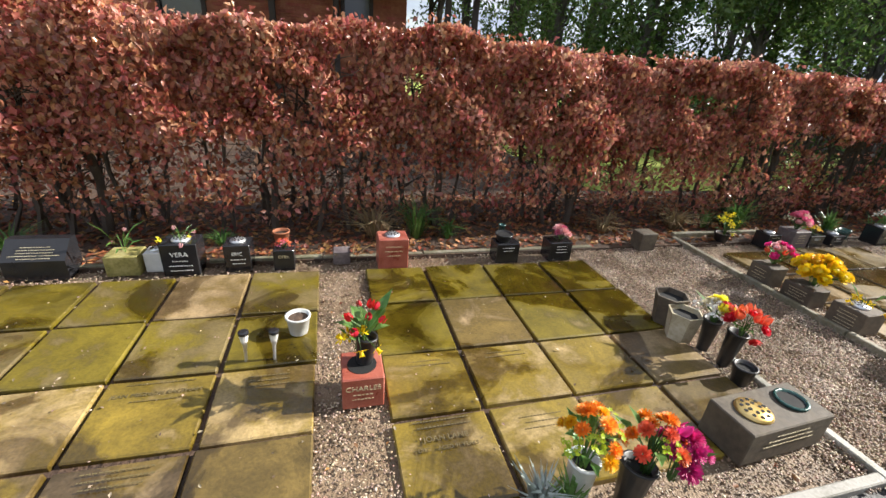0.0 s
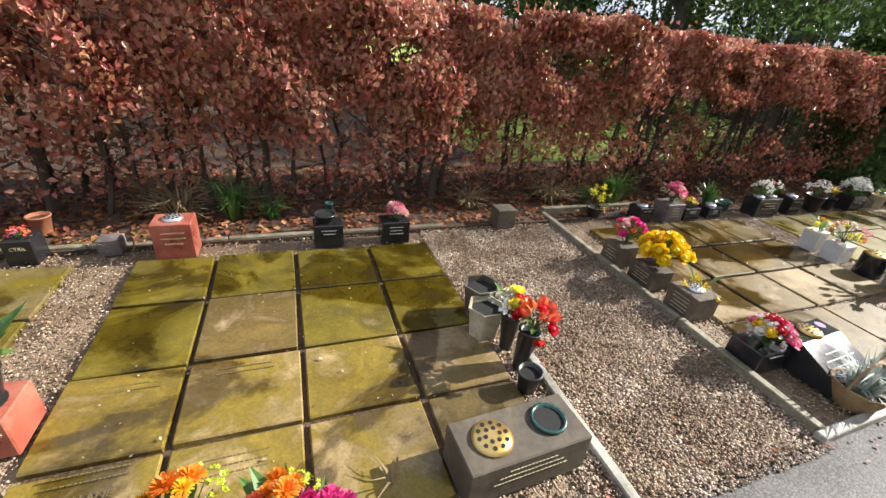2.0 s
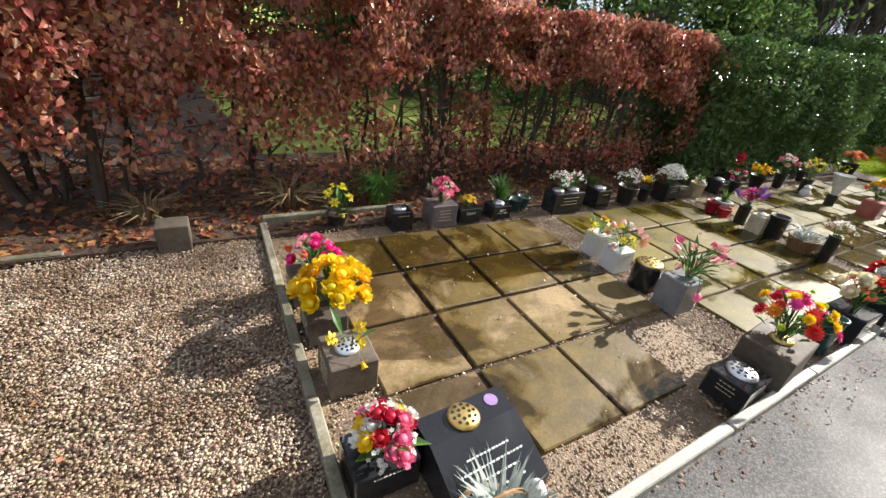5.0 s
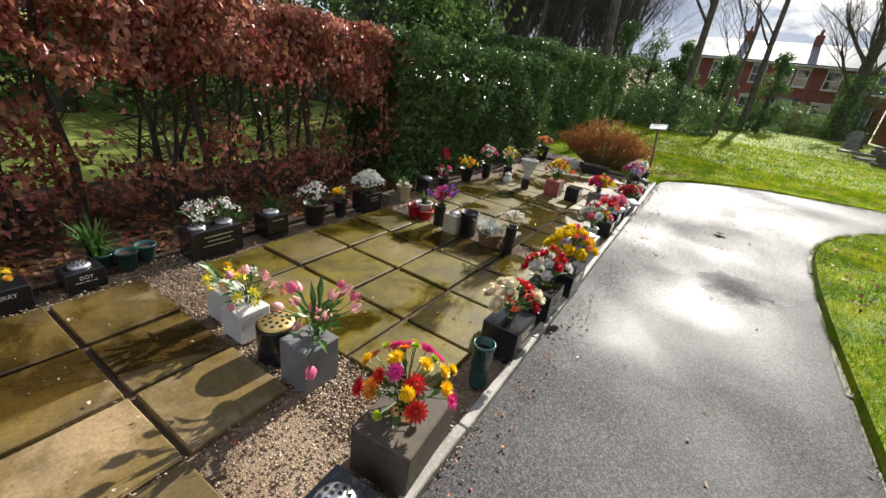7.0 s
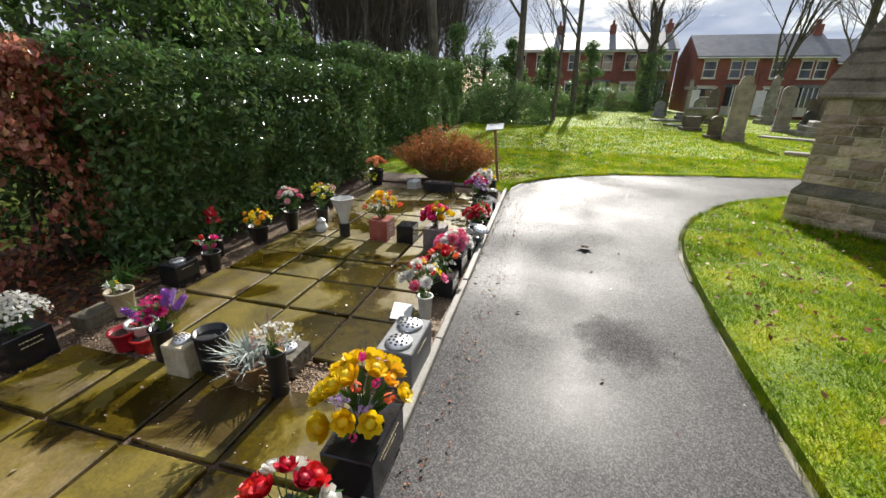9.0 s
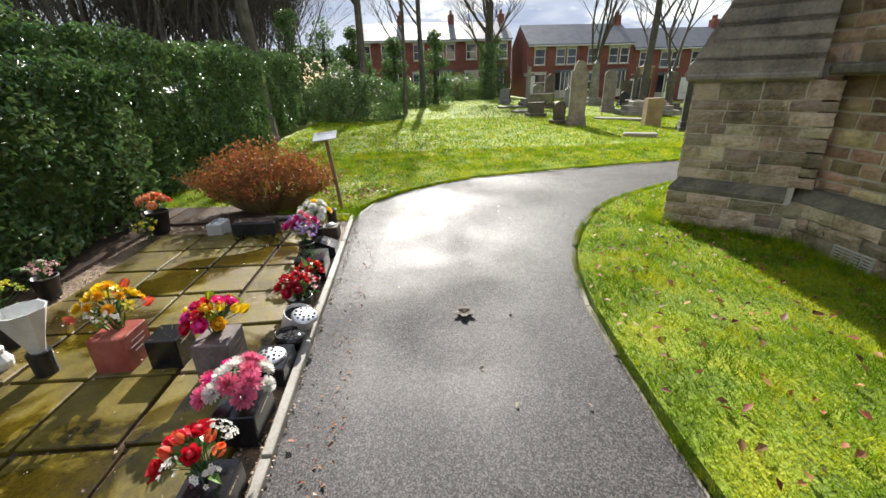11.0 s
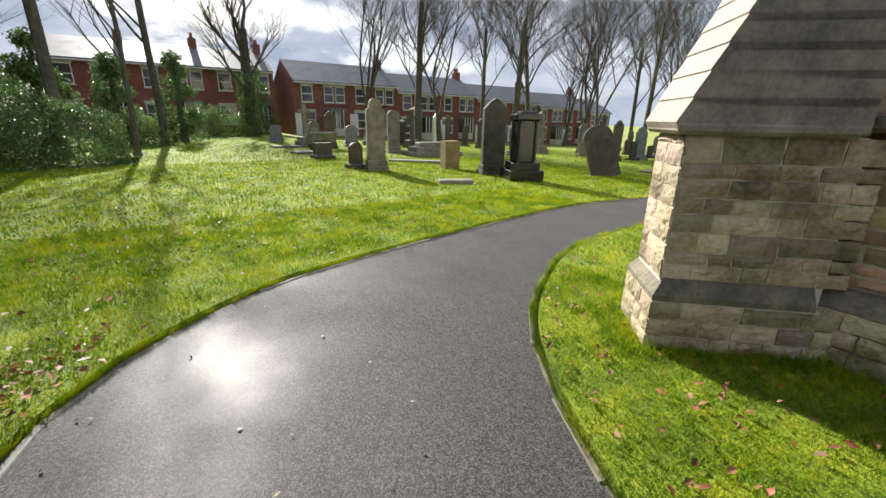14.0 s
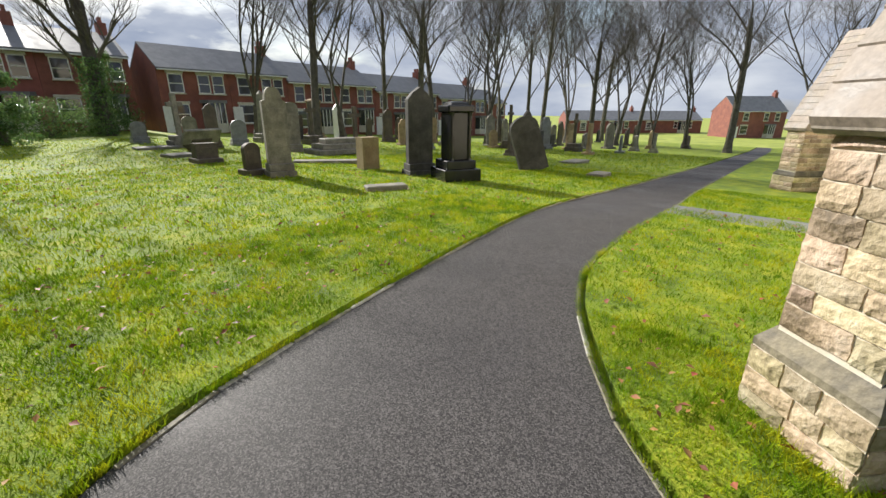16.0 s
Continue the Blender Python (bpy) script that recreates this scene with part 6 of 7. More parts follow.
bouquet(0.19, 2.06, 0.31, 0.12, 0.57, [("tulip", "red", 0.065, 6), ("tulip", "crimson", 0.05, 2)], "red tulips with fresh green leaves", 16, 0.12, leaf_len=0.2, wide=0.3)
bouquet(0.15, 2.05, 0.30, 0.13, 0.42, [("daffodil", "yellow", 0.085, 7)], "yellow daffodils hanging over a vase", 4, 0.5, leaf_len=0.12, seed=3)
vase(2.39, 2.37, 0.085, 0.115, 0.24, "brownstone", "dark six-sided stone urn with open top", 6, name="stone_urn")
vase(2.34, 2.18, 0.085, 0.11, 0.22, "paleurn", "pale six-sided stone urn with a pierced lid", 6, name="stone_urn")
vase(2.43, 2.05, 0.035, 0.055, 0.24, "plasticblack", "tall black tapered grave vase")
bouquet(2.43, 2.05, 0.22, 0.12, 0.43, [("rose", "lemon", 0.08, 5), ("mum", "cream", 0.08, 3), ("rose", "red", 0.05, 3), ("spray", "white", 0.09, 4)], "yellow, white and red flowers in a black vase", 8)
vase(2.43, 1.89, 0.035, 0.058, 0.25, "plasticblack", "tall black tapered grave vase", tilt=(0, 6))
bouquet(2.47, 1.88, 0.23, 0.12, 0.44, [("tulip", "coral", 0.085, 7), ("rose", "red", 0.085, 4)], "coral red silk tulips in a black vase", 6, 0.1)
vase(2.39, 1.73, 0.045, 0.062, 0.13, "plasticblack", "empty grey plastic cup vase")
block(2.13, 1.385, 0.55, 0.24, 0.20, "brownstone", "dark polished double vase block with brass lid", 3, lids=((-0.13, 0.0, "gold"),), lines=3, lid_r=0.085)
vase(2.27, 1.40, 0.065, 0.072, 0.06, "plasticgreen", "green glazed round vase liner in a block", z=0.142)
vase(0.99, 1.27, 0.05, 0.06, 0.24, "plasticwhite", "white wrapped flower vase")
bouquet(0.99, 1.27, 0.22, 0.15, 0.55, [("mum", "orange", 0.085, 7), ("mum", "amber", 0.07, 4), ("spray", "lime", 0.09, 5)], "orange and lime chrysanthemums on tall stems", 12)
vase(1.19, 1.20, 0.045, 0.07, 0.22, "plasticblack", "black plastic grave vase leaning slightly", tilt=(-6, 8))
bouquet(1.24, 1.21, 0.20, 0.14, 0.53, [("mum", "orange", 0.08, 5), ("mum", "coral", 0.075, 5), ("tulip", "hotpink", 0.09, 1), ("spray", "lime", 0.07, 3)], "orange and coral flowers in a leaning vase", 8)
bouquet(1.34, 1.17, 0.20, 0.11, 0.47, [("mum", "magenta", 0.10, 9)], "deep magenta chrysanthemum heads", 8, seed=2)
tuft(0.80, 1.22, 0.13, 0.26, 90, "silverleaf", "silvery grey heather plant", "heather", 0.7, 0.014)
tuft(0.91, 1.20, 0.10, 0.26, 40, "leafgreen", "fresh green leaf clump at the kerb", "leaf_clump", 0.8, 0.016)
tuft(1.62, 1.42, 0.14, 0.14, 6, "dried", "fallen dry stalks on a slab", "dry_stalks", 0.9, 0.01)

# second bed
block(3.86, 2.80, 0.19, 0.2, 0.19, "brownstone", "dark stone vase block holding pink flowers", face="west", lines=4, lids=((0, 0, ""),))
bouquet(3.90, 2.80, 0.17, 0.17, 0.44, [("rose", "hotpink", 0.075, 7), ("rose", "palepink", 0.07, 4), ("tulip", "coral", 0.06, 3)], "bright pink roses and carnations", 14)
block(3.88, 2.47, 0.2, 0.24, 0.16, "brownstone", "dark stone vase block beneath yellow flowers", face="west", lines=4, lids=((0, 0, ""),))
bouquet(3.93, 2.46, 0.15, 0.23, 0.47, [("rose", "yellow", 0.115, 17), ("rose", "amber", 0.09, 5)], "dense bunch of golden yellow silk flowers", 10)
block(3.90, 2.10, 0.22, 0.24, 0.18, "brownstone", "dark stone vase block with drooping daffodils", face="west", lines=5, lids=((0, 0, "silver"),), lid_r=0.06)
bouquet(3.90, 2.08, 0.18, 0.14, 0.30, [("daffodil", "yellow", 0.095, 4)], "drooping yellow daffodils over a block", 2, 0.9)
block(3.87, 1.59, 0.25, 0.2, 0.15, "blackgranite", "low black granite block under a rose posy", lids=((0, 0, ""),), text="", lines=1, ink="whiteletters")
bouquet(3.88, 1.58, 0.13, 0.14, 0.35, [("rose", "crimson", 0.075, 5), ("rose", "pink", 0.075, 6), ("rose", "white", 0.075, 5), ("rose", "yellow", 0.08, 3), ("spray", "white", 0.08, 5)], "posy of mixed red, pink, white and yellow roses", 8)
tab = block(4.22, 1.44, 0.40, 0.36, 0.20, "blackgranite", "black polished desk-shaped memorial tablet with brass lid", 4, lids=((-0.02, 0.11, "gold"),), lines=4, slope=0.11, ink="whiteletters", lid_r=0.066)
part("blue_motif", Geo().lathe([(0.03, 0), (0.03, 0.004)], 12), M["petal_lilac"], tab, "small pale blue motif", at=pose(0.13, 0.13, 0.2))
bk = thing("wicker_basket", pose(4.12, 1.20, 0), "small wicker basket planted with silvery heather", "basket")
part("bowl", Geo().lathe([(0.09, -0.01), (0.13, 0.1), (0.135, 0.12), (0.12, 0.12), (0.1, 0.04)], 18, wob=0.02), M["wicker"], bk)
part("basket_handle", Geo().tube([(0.13 * math.cos(a), 0, 0.11 + 0.16 * math.sin(a)) for a in [math.pi * k / 12 for k in range(13)]], 0.008, 6), M["wicker"], bk)
tuft(4.14, 1.20, 0.18, 0.34, 150, "silverleaf", "silvery green heather in a basket", "heather", 0.8, 0.014)
fg = thing("ornament", pose(4.30, 1.22, 0), "small white garden ornament by the basket", "ornament")
part("body", Geo().lathe([(0.04, -0.01), (0.05, 0.05), (0.035, 0.10), (0.04, 0.14), (0.02, 0.18), (0.004, 0.19)], 14), M["plasticwhite"], fg)
vase(4.28, 3.68, 0.06, 0.08, 0.12, "plasticblack", "black plant pot of daffodils", name="plant_pot", soil=True)
bouquet(4.29, 3.67, 0.10, 0.15, 0.42, [("daffodil", "lemon", 0.10, 9)], "bunch of bright yellow daffodils", 10, 0.25, leaf_len=0.22, wide=0.12)
block(4.76, 3.54, 0.18, 0.17, 0.17, "blackgranite", "black granite vase block with pale pierced lid", lines=1)
block(5.14, 3.54, 0.24, 0.2, 0.20, "purplestone", "grey ribbed stone vase block with pink flowers", lines=4, lids=((0, 0, ""),))
bouquet(5.14, 3.54, 0.18, 0.15, 0.44, [("rose", "pink", 0.08, 9), ("rose", "palepink", 0.07, 4), ("spray", "cream", 0.08, 3)], "soft pink carnations in a stone block", 10)
block(5.41, 3.53, 0.22, 0.16, 0.14, "blackgranite", "black granite vase block with white lettering", text="TERRY", lines=0, ink="whiteletters", lids=((0, 0, ""),))
bouquet(5.41, 3.53, 0.12, 0.10, 0.28, [("daisy", "yellow", 0.06, 8), ("daisy", "amber", 0.05, 4)], "small yellow primulas in a block", 14, leaf_len=0.08)
block(5.76, 3.54, 0.2, 0.17, 0.13, "blackgranite", "low black granite vase block with white lid", lines=1, text="DOT", ink="whiteletters")
for px, py in ((5.92, 3.68), (6.03, 3.62), (6.16, 3.66)):
    vase(px, py, 0.05, 0.065, 0.12, "plasticgreen", "small dark green plant pot", name="plant_pot", soil=True)
tuft(5.90, 3.70, 0.16, 0.40, 60, "leafgreen", "dark green leafy plant in a pot", "leaf_clump", 0.7, 0.02)
block(6.54, 3.50, 0.38, 0.19, 0.22, "blackgranite", "black granite double vase block with two lids", lids=((-0.1, 0, "silver"), (0.1, 0, "silver")), lines=3, lid_r=0.06)
bouquet(6.46, 3.50, 0.22, 0.11, 0.46, [("spray", "white", 0.09, 7), ("tulip", "palepink", 0.05, 1)], "white blossom sprays in a double block", 8)
bouquet(6.64, 3.50, 0.22, 0.10, 0.44, [("spray", "white", 0.08, 4), ("rose", "pink", 0.06, 2)], "white and pink blossom sprays", 6)
block(7.06, 3.52, 0.20, 0.19, 0.20, "blackgranite", "black granite vase block with silver lid", lines=1)
vase(7.50, 3.50, 0.08, 0.11, 0.20, "plasticblack", "round black flower pot", soil=True, name="plant_pot")
bouquet(7.50, 3.50, 0.18, 0.14, 0.42, [("spray", "white", 0.10, 8), ("spray", "palepink", 0.08, 2)], "white blossom sprays in a black pot", 6)
vase(7.82, 3.50, 0.05, 0.07, 0.16, "plasticblack", "small black flower pot", soil=True, name="plant_pot")
bouquet(7.80, 3.48, 0.14, 0.05, 0.33, [("mum", "yellow", 0.13, 2), ("spray", "white", 0.06, 2)], "one large yellow chrysanthemum", 4)
block(8.18, 3.48, 0.24, 0.2, 0.2, "blackgranite", "dark stone planter with worn lettering", lids=((0, 0, ""),), text="", lines=2)
bouquet(8.18, 3.47, 0.18, 0.17, 0.46, [("spray", "white", 0.09, 36)], "dense mound of tiny white heather flowers", 10, long=1.15)
block(8.60, 3.50, 0.22, 0.14, 0.10, "darkstone", "low grey stone block", lids=((0, 0, ""),), lines=1)
vase(8.75, 3.44, 0.07, 0.085, 0.18, "paleurn", "brown stone pot with pale flowers", name="plant_pot", soil=True)
bouquet(8.72, 3.43, 0.16, 0.08, 0.28, [("daffodil", "white", 0.07, 2), ("daffodil", "yellow", 0.06, 2)], "few white and yellow flowers", 5, 0.3)

# gravel strip between second and third slabs
block(6.16, 2.68, 0.15, 0.15, 0.2, "plasticwhite", "square white stone vase", lids=((0, 0, ""),), lines=1, ink="cutletters")
block(6.14, 2.45, 0.18, 0.17, 0.18, "plasticwhite", "square white stone vase with small motif", lids=((0, 0, ""),), lines=1, ink="cutletters")
bouquet(6.15, 2.66, 0.18, 0.15, 0.36, [("daffodil", "lemon", 0.075, 6), ("mum", "amber", 0.07, 2)], "yellow daffodils in a white vase", 6, 0.35)
bouquet(6.17, 2.46, 0.16, 0.18, 0.40, [("tulip", "palepink", 0.065, 6), ("daffodil", "lemon", 0.07, 5), ("spray", "white", 0.07, 3), ("rose", "peach", 0.08, 2)], "pink tulips and yellow daffodils in a white vase", 10, 0.2)
vase(6.13, 2.17, 0.10, 0.10, 0.20, "blackgranite", "round black granite vase with brass lid", 24, rim=False, name="stone_vase")
lid(thing("vase_lid", pose(6.13, 2.17, 0.188), "round brass pierced lid on a black vase", "lid"), 0, 0, 0, 0.092, "gold")
block(6.13, 1.92, 0.2, 0.19, 0.24, "greygranite", "plain grey granite vase block", lids=((0, 0, ""),), lines=0)
bouquet(6.16, 1.90, 0.22, 0.24, 0.60, [("tulip", "palepink", 0.075, 9), ("tulip", "pink", 0.075, 5)], "drooping pale pink tulips with long leaves", 30, 0.35, leaf_len=0.19, wide=0.16)

# front row along the kerb
block(5.68, 1.26, 0.24, 0.2, 0.16, "blackgranite", "black granite vase block with pale pierced lid", 4, lids=((0, 0, "silver"),), face="west", lines=3, lid_r=0.075)
block(6.08, 1.29, 0.36, 0.26, 0.23, "brownstone", "rough purple-grey stone vase block", 6, lids=((0.0, 0, "gold"),), lines=0, lid_r=0.06)
bouquet(6.08, 1.30, 0.23, 0.27, 0.60, [("mum", "yellow", 0.075, 7), ("daisy", "orange", 0.11, 2), ("daisy", "hotpink", 0.10, 6), ("daisy", "red", 0.10, 6), ("mum", "lime", 0.05, 6)], "mixed yellow, orange, pink and red daisies", 26, leaf_len=0.13)
vase(6.66, 1.25, 0.045, 0.055, 0.26, "plasticgreen", "empty dark green grave vase")
block(7.05, 1.28, 0.27, 0.22, 0.21, "blackgranite", "black granite vase block beneath white roses", lids=((0, 0, ""),), lines=2)
bouquet(7.05, 1.28, 0.2, 0.19, 0.50, [("rose", "cream", 0.10, 7), ("rose", "red", 0.065, 7), ("spray", "coral", 0.08, 6)], "cream and red roses in a black block", 14)
block(7.57, 1.28, 0.27, 0.22, 0.22, "blackgranite", "black granite vase block beneath carnations", lids=((0, 0, ""),), lines=2)
bouquet(7.57, 1.28, 0.2, 0.18, 0.54, [("rose", "red", 0.085, 7), ("rose", "white", 0.085, 6), ("rose", "crimson", 0.07, 2)], "red and white silk carnations", 16)
block(8.06, 1.27, 0.34, 0.22, 0.2, "blackgranite", "black granite block beneath yellow roses", lids=((0, 0, ""),), lines=2)
bouquet(8.06, 1.27, 0.18, 0.21, 0.57, [("rose", "yellow", 0.105, 15), ("rose", "amber", 0.09, 3), ("tulip", "coral", 0.06, 3), ("spray", "lilac", 0.08, 4), ("tulip", "hotpink", 0.05, 3)], "large bunch of golden yellow silk roses", 14, long=1.35)
block(8.70, 1.32, 0.36, 0.2, 0.24, "greygranite", "grey granite double vase block with two lids", 0, lids=((-0.09, 0, "silver"), (0.09, 0, "silver")), lines=1, lid_r=0.075)

# stands across the third slabs
vase(8.43, 3.03, 0.055, 0.075, 0.13, "plasticred", "red plastic plant pot", name="plant_pot", soil=True)
vase(8.45, 2.90, 0.055, 0.075, 0.10, "plasticred", "red plastic plant pot", name="plant_pot", soil=True)
vase(8.52, 2.98, 0.07, 0.09, 0.15, "plasticwhite", "white plant pot with green shoots", name="plant_pot", soil=True)
tuft(8.52, 2.98, 0.08, 0.36, 24, "leafgreen", "upright green bulb leaves in a white pot", "leaf_clump", 0.4, 0.026)
vase(8.41, 2.70, 0.055, 0.06, 0.22, "plasticblack", "black grave vase of hyacinths")
bouquet(8.42, 2.69, 0.2, 0.13, 0.44, [("spike", "purple", 0.10, 4), ("mum", "magenta", 0.08, 5), ("spray", "hotpink", 0.08, 4), ("spike", "lilac", 0.09, 2)], "purple hyacinths and magenta flowers", 8)
block(8.36, 2.50, 0.15, 0.15, 0.20, "paleurn", "square cream stone vase with lid", lids=((0, 0, "silver"),), lines=0)
vase(8.43, 2.37, 0.08, 0.09, 0.24, "plasticblack", "black plastic bucket vase", name="bucket")
vase(8.40, 2.10, 0.10, 0.13, 0.14, "wicker", "brown woven basket of dry heather", name="wicker_basket", soil=True)
tuft(8.40, 2.10, 0.20, 0.30, 120, "silverleaf", "dry silvery heather spilling from a basket", "heather", 0.9, 0.012)
tuft(8.33, 2.02, 0.22, 0.16, 40, "dried", "dry grass stalks hanging over slabs", "dry_stalks", 0.9, 0.008)
vase(8.33, 1.88, 0.045, 0.05, 0.27, "plasticblack", "tall black cylinder vase")
bouquet(8.34, 1.89, 0.25, 0.14, 0.42, [("spray", "white", 0.07, 8), ("spray", "palepink", 0.05, 4)], "sparse dried white blossoms", 6, leaf_mat="dried")
block(8.55, 1.98, 0.2, 0.18, 0.12, "darkstone", "low dark stone block with pale lid", lids=((0, 0, "silver"),), lines=0)

# third bed, back row
block(9.26, 3.46, 0.22, 0.18, 0.18, "blackgranite", "black granite block with white lettering", lids=((0, 0, "silver"),), lines=1, ink="whiteletters")
vase(9.52, 3.38, 0.06, 0.075, 0.17, "plasticblack", "small black flower vase")
bouquet(9.52, 3.38, 0.15, 0.11, 0.36, [("rose", "hotpink", 0.07, 3), ("tulip", "red", 0.06, 2), ("spray", "white", 0.06, 2)], "few bright pink roses", 6, 0.2)
vase(9.78, 3.56, 0.05, 0.06, 0.2, "plasticblack", "small black flower vase")
bouquet(9.78, 3.56, 0.18, 0.06, 0.52, [("tulip", "crimson", 0.08, 6)], "tall crimson flowers at the hedge", 5)
vase(10.22, 3.44, 0.07, 0.10, 0.18, "plasticblack", "black flower pot at the hedge", soil=True)
bouquet(10.22, 3.44, 0.16, 0.2, 0.38, [("daffodil", "yellow", 0.09, 8), ("mum", "amber", 0.08, 6)], "yellow daffodils in a dark pot", 8)
vase(10.65, 3.34, 0.06, 0.08, 0.22, "plasticblack", "black flower vase of pink flowers")
bouquet(10.65, 3.34, 0.2, 0.16, 0.57, [("mum", "palepink", 0.09, 5), ("mum", "white", 0.08, 5), ("rose", "pink", 0.08, 4)], "pink and white chrysanthemums", 10)
vase(10.90, 3.10, 0.06, 0.07, 0.2, "plasticblack", "black flower vase of yellow flowers")
bouquet(10.90, 3.10, 0.18, 0.17, 0.58, [("daffodil", "lemon", 0.08, 8), ("spray", "lime", 0.07, 4), ("rose", "peach", 0.07, 2)], "tall yellow and peach flowers", 10)
fg = thing("ornament", pose(10.73, 3.04, 0), "small white stone animal ornament", "ornament")
part("body", Geo().lathe([(0.06, -0.01), (0.07, 0.05), (0.045, 0.10), (0.05, 0.13), (0.01, 0.16)], 14), M["plasticwhite"], fg)
wr = thing("wrapped_flowers", pose(10.66, 2.72, 0), "white paper cone wrapped round flowers", "flowers", "memorial flowers")
part("paper_wrap", Geo().lathe([(0.03, 0.12), (0.06, 0.24), (0.12, 0.42), (0.116, 0.42), (0.055, 0.24)], 9, wob=0.08), M["plasticwhite"], wr)
part("vase", Geo().lathe([(0.055, -0.01), (0.06, 0.15)], 14), M["plasticblack"], wr, "black plastic vase")

# third bed, middle stands
block(10.67, 2.26, 0.23, 0.2, 0.23, "redgranite", "dark red granite plaque block with lettering", lids=((0, 0, ""),), lines=3, ink="whiteletters")
bouquet(10.69, 2.26, 0.2, 0.22, 0.57, [("rose", "yellow", 0.09, 7), ("mum", "amber", 0.08, 6), ("tulip", "coral", 0.08, 4), ("daffodil", "lemon", 0.08, 4), ("spray", "white", 0.08, 3)], "yellow, amber and coral silk flowers", 12)
block(10.66, 1.97, 0.19, 0.18, 0.2, "blackgranite", "black granite vase block with dark grit", lids=((0, 0, ""),), lines=1)
tuft(10.66, 1.97, 0.11, 0.28, 50, "dried", "short dark dry stems in a block", "dry_stalks", 0.7, 0.008)
block(10.54, 1.63, 0.22, 0.2, 0.24, "purplestone", "brown stone vase block with small lettering", lids=((0, 0, ""),), lines=4, ink="cutletters")
bouquet(10.57, 1.64, 0.22, 0.18, 0.50, [("rose", "hotpink", 0.09, 7), ("rose", "red", 0.085, 6), ("tulip", "yellow", 0.08, 6), ("rose", "amber", 0.08, 2), ("tulip", "lime", 0.08, 3)], "bright red, pink and yellow silk flowers", 10)
# third bed, kerb side
vase(9.26, 1.36, 0.04, 0.052, 0.18, "plasticwhite", "white plastic grave vase")
bouquet(9.24, 1.37, 0.16, 0.19, 0.52, [("daffodil", "yellow", 0.08, 6), ("rose", "pink", 0.08, 4), ("mum", "white", 0.10, 6), ("tulip", "red", 0.06, 3)], "yellow, pink and white mixed flowers", 12)
cd = thing("card", pose(9.28, 1.56, 0.01, 8, -5, 12), "white message card lying on a slab", "card")
part("sheet", Geo().box((0, 0, 0.004), (0.2, 0.14, 0.006)), M["plasticwhite"], cd)
block(9.68, 1.32, 0.2, 0.18, 0.16, "blackgranite", "black granite vase block with red flowers", lids=((0, 0, ""),), lines=1)
bouquet(9.70, 1.33, 0.14, 0.16, 0.44, [("rose", "red", 0.085, 6), ("tulip", "coral", 0.07, 4), ("spray", "white", 0.08, 5)], "red roses with white blossom", 10)
block(10.08, 1.34, 0.24, 0.2, 0.18, "blackgranite", "black granite vase block with pink carnations", lids=((0, 0, ""),), lines=1)
bouquet(10.09, 1.34, 0.17, 0.19, 0.42, [("mum", "pink", 0.12, 8), ("mum", "white", 0.11, 6), ("rose", "hotpink", 0.07, 2)], "pink and white carnations in a mound", 6)
block(10.47, 1.33, 0.24, 0.2, 0.12, "blackgranite", "low black granite block with large silver lid", lids=((0, 0, "silver"),), lines=0, lid_r=0.085)
vase(10.72, 1.31, 0.08, 0.075, 0.11, "blackgranite", "round black pot with pierced lid", 20, rim=False)
lid(thing("vase_lid", pose(10.72, 1.31, 0.098), "dark pierced lid on a black pot", "lid"), 0, 0, 0, 0.07, "blackgranite")
vase(10.92, 1.31, 0.11, 0.095, 0.15, "plasticwhite", "round white stone pot tilted towards the path", 20, tilt=(14, -8), rim=False)
lid(thing("vase_lid", pose(10.90, 1.28, 0.137, 14, -8), "silver pierced lid on a white pot", "lid"), 0, 0, 0, 0.085, "silver")
vase(11.17, 1.34, 0.07, 0.09, 0.12, "plasticblack", "black plastic flower pot")
bouquet(11.17, 1.34, 0.1, 0.17, 0.33, [("rose", "crimson", 0.08, 10), ("rose", "red", 0.07, 4), ("spray", "palepink", 0.07, 5)], "dark red roses in a low pot", 14)
vase(11.47, 1.32, 0.06, 0.07, 0.11, "plasticblack", "black plastic flower pot")
bouquet(11.47, 1.32, 0.1, 0.12, 0.28, [("rose", "red", 0.075, 5), ("tulip", "crimson", 0.06, 3)], "small bunch of red roses", 12)
block(11.74, 1.36, 0.26, 0.24, 0.2, "blackgranite", "square black granite trough with green shoots", 2, lids=((0, 0, ""),), lines=0)
tuft(11.72, 1.36, 0.12, 0.34, 40, "leafgreen", "thin green shoots in a granite trough", "leaf_clump", 0.6, 0.008)
vase(12.00, 1.46, 0.065, 0.07, 0.21, "plasticblack", "black flower vase of magenta flowers")
bouquet(12.02, 1.48, 0.2, 0.20, 0.54, [("mum", "magenta", 0.10, 8), ("mum", "pink", 0.09, 4), ("spray", "lilac", 0.10, 6), ("spray", "purple", 0.08, 3)], "magenta and lilac chrysanthemums", 16, 0.1)
block(12.20, 1.33, 0.20, 0.2, 0.16, "blackgranite", "small black granite desk tablet", 0, lids=(), lines=2, slope=0.06)
vase(12.44, 1.46, 0.06, 0.07, 0.20, "plasticblack", "black flower vase of white flowers")
bouquet(12.44, 1.46, 0.18, 0.20, 0.56, [("mum", "white", 0.12, 9), ("mum", "yellow", 0.13, 2), ("spray", "white", 0.08, 3)], "large white and yellow chrysanthemums", 16)
block(12.66, 1.36, 0.18, 0.16, 0.14, "brownstone", "small dark stone vase block", lids=((0, 0, "silver"),), lines=0)
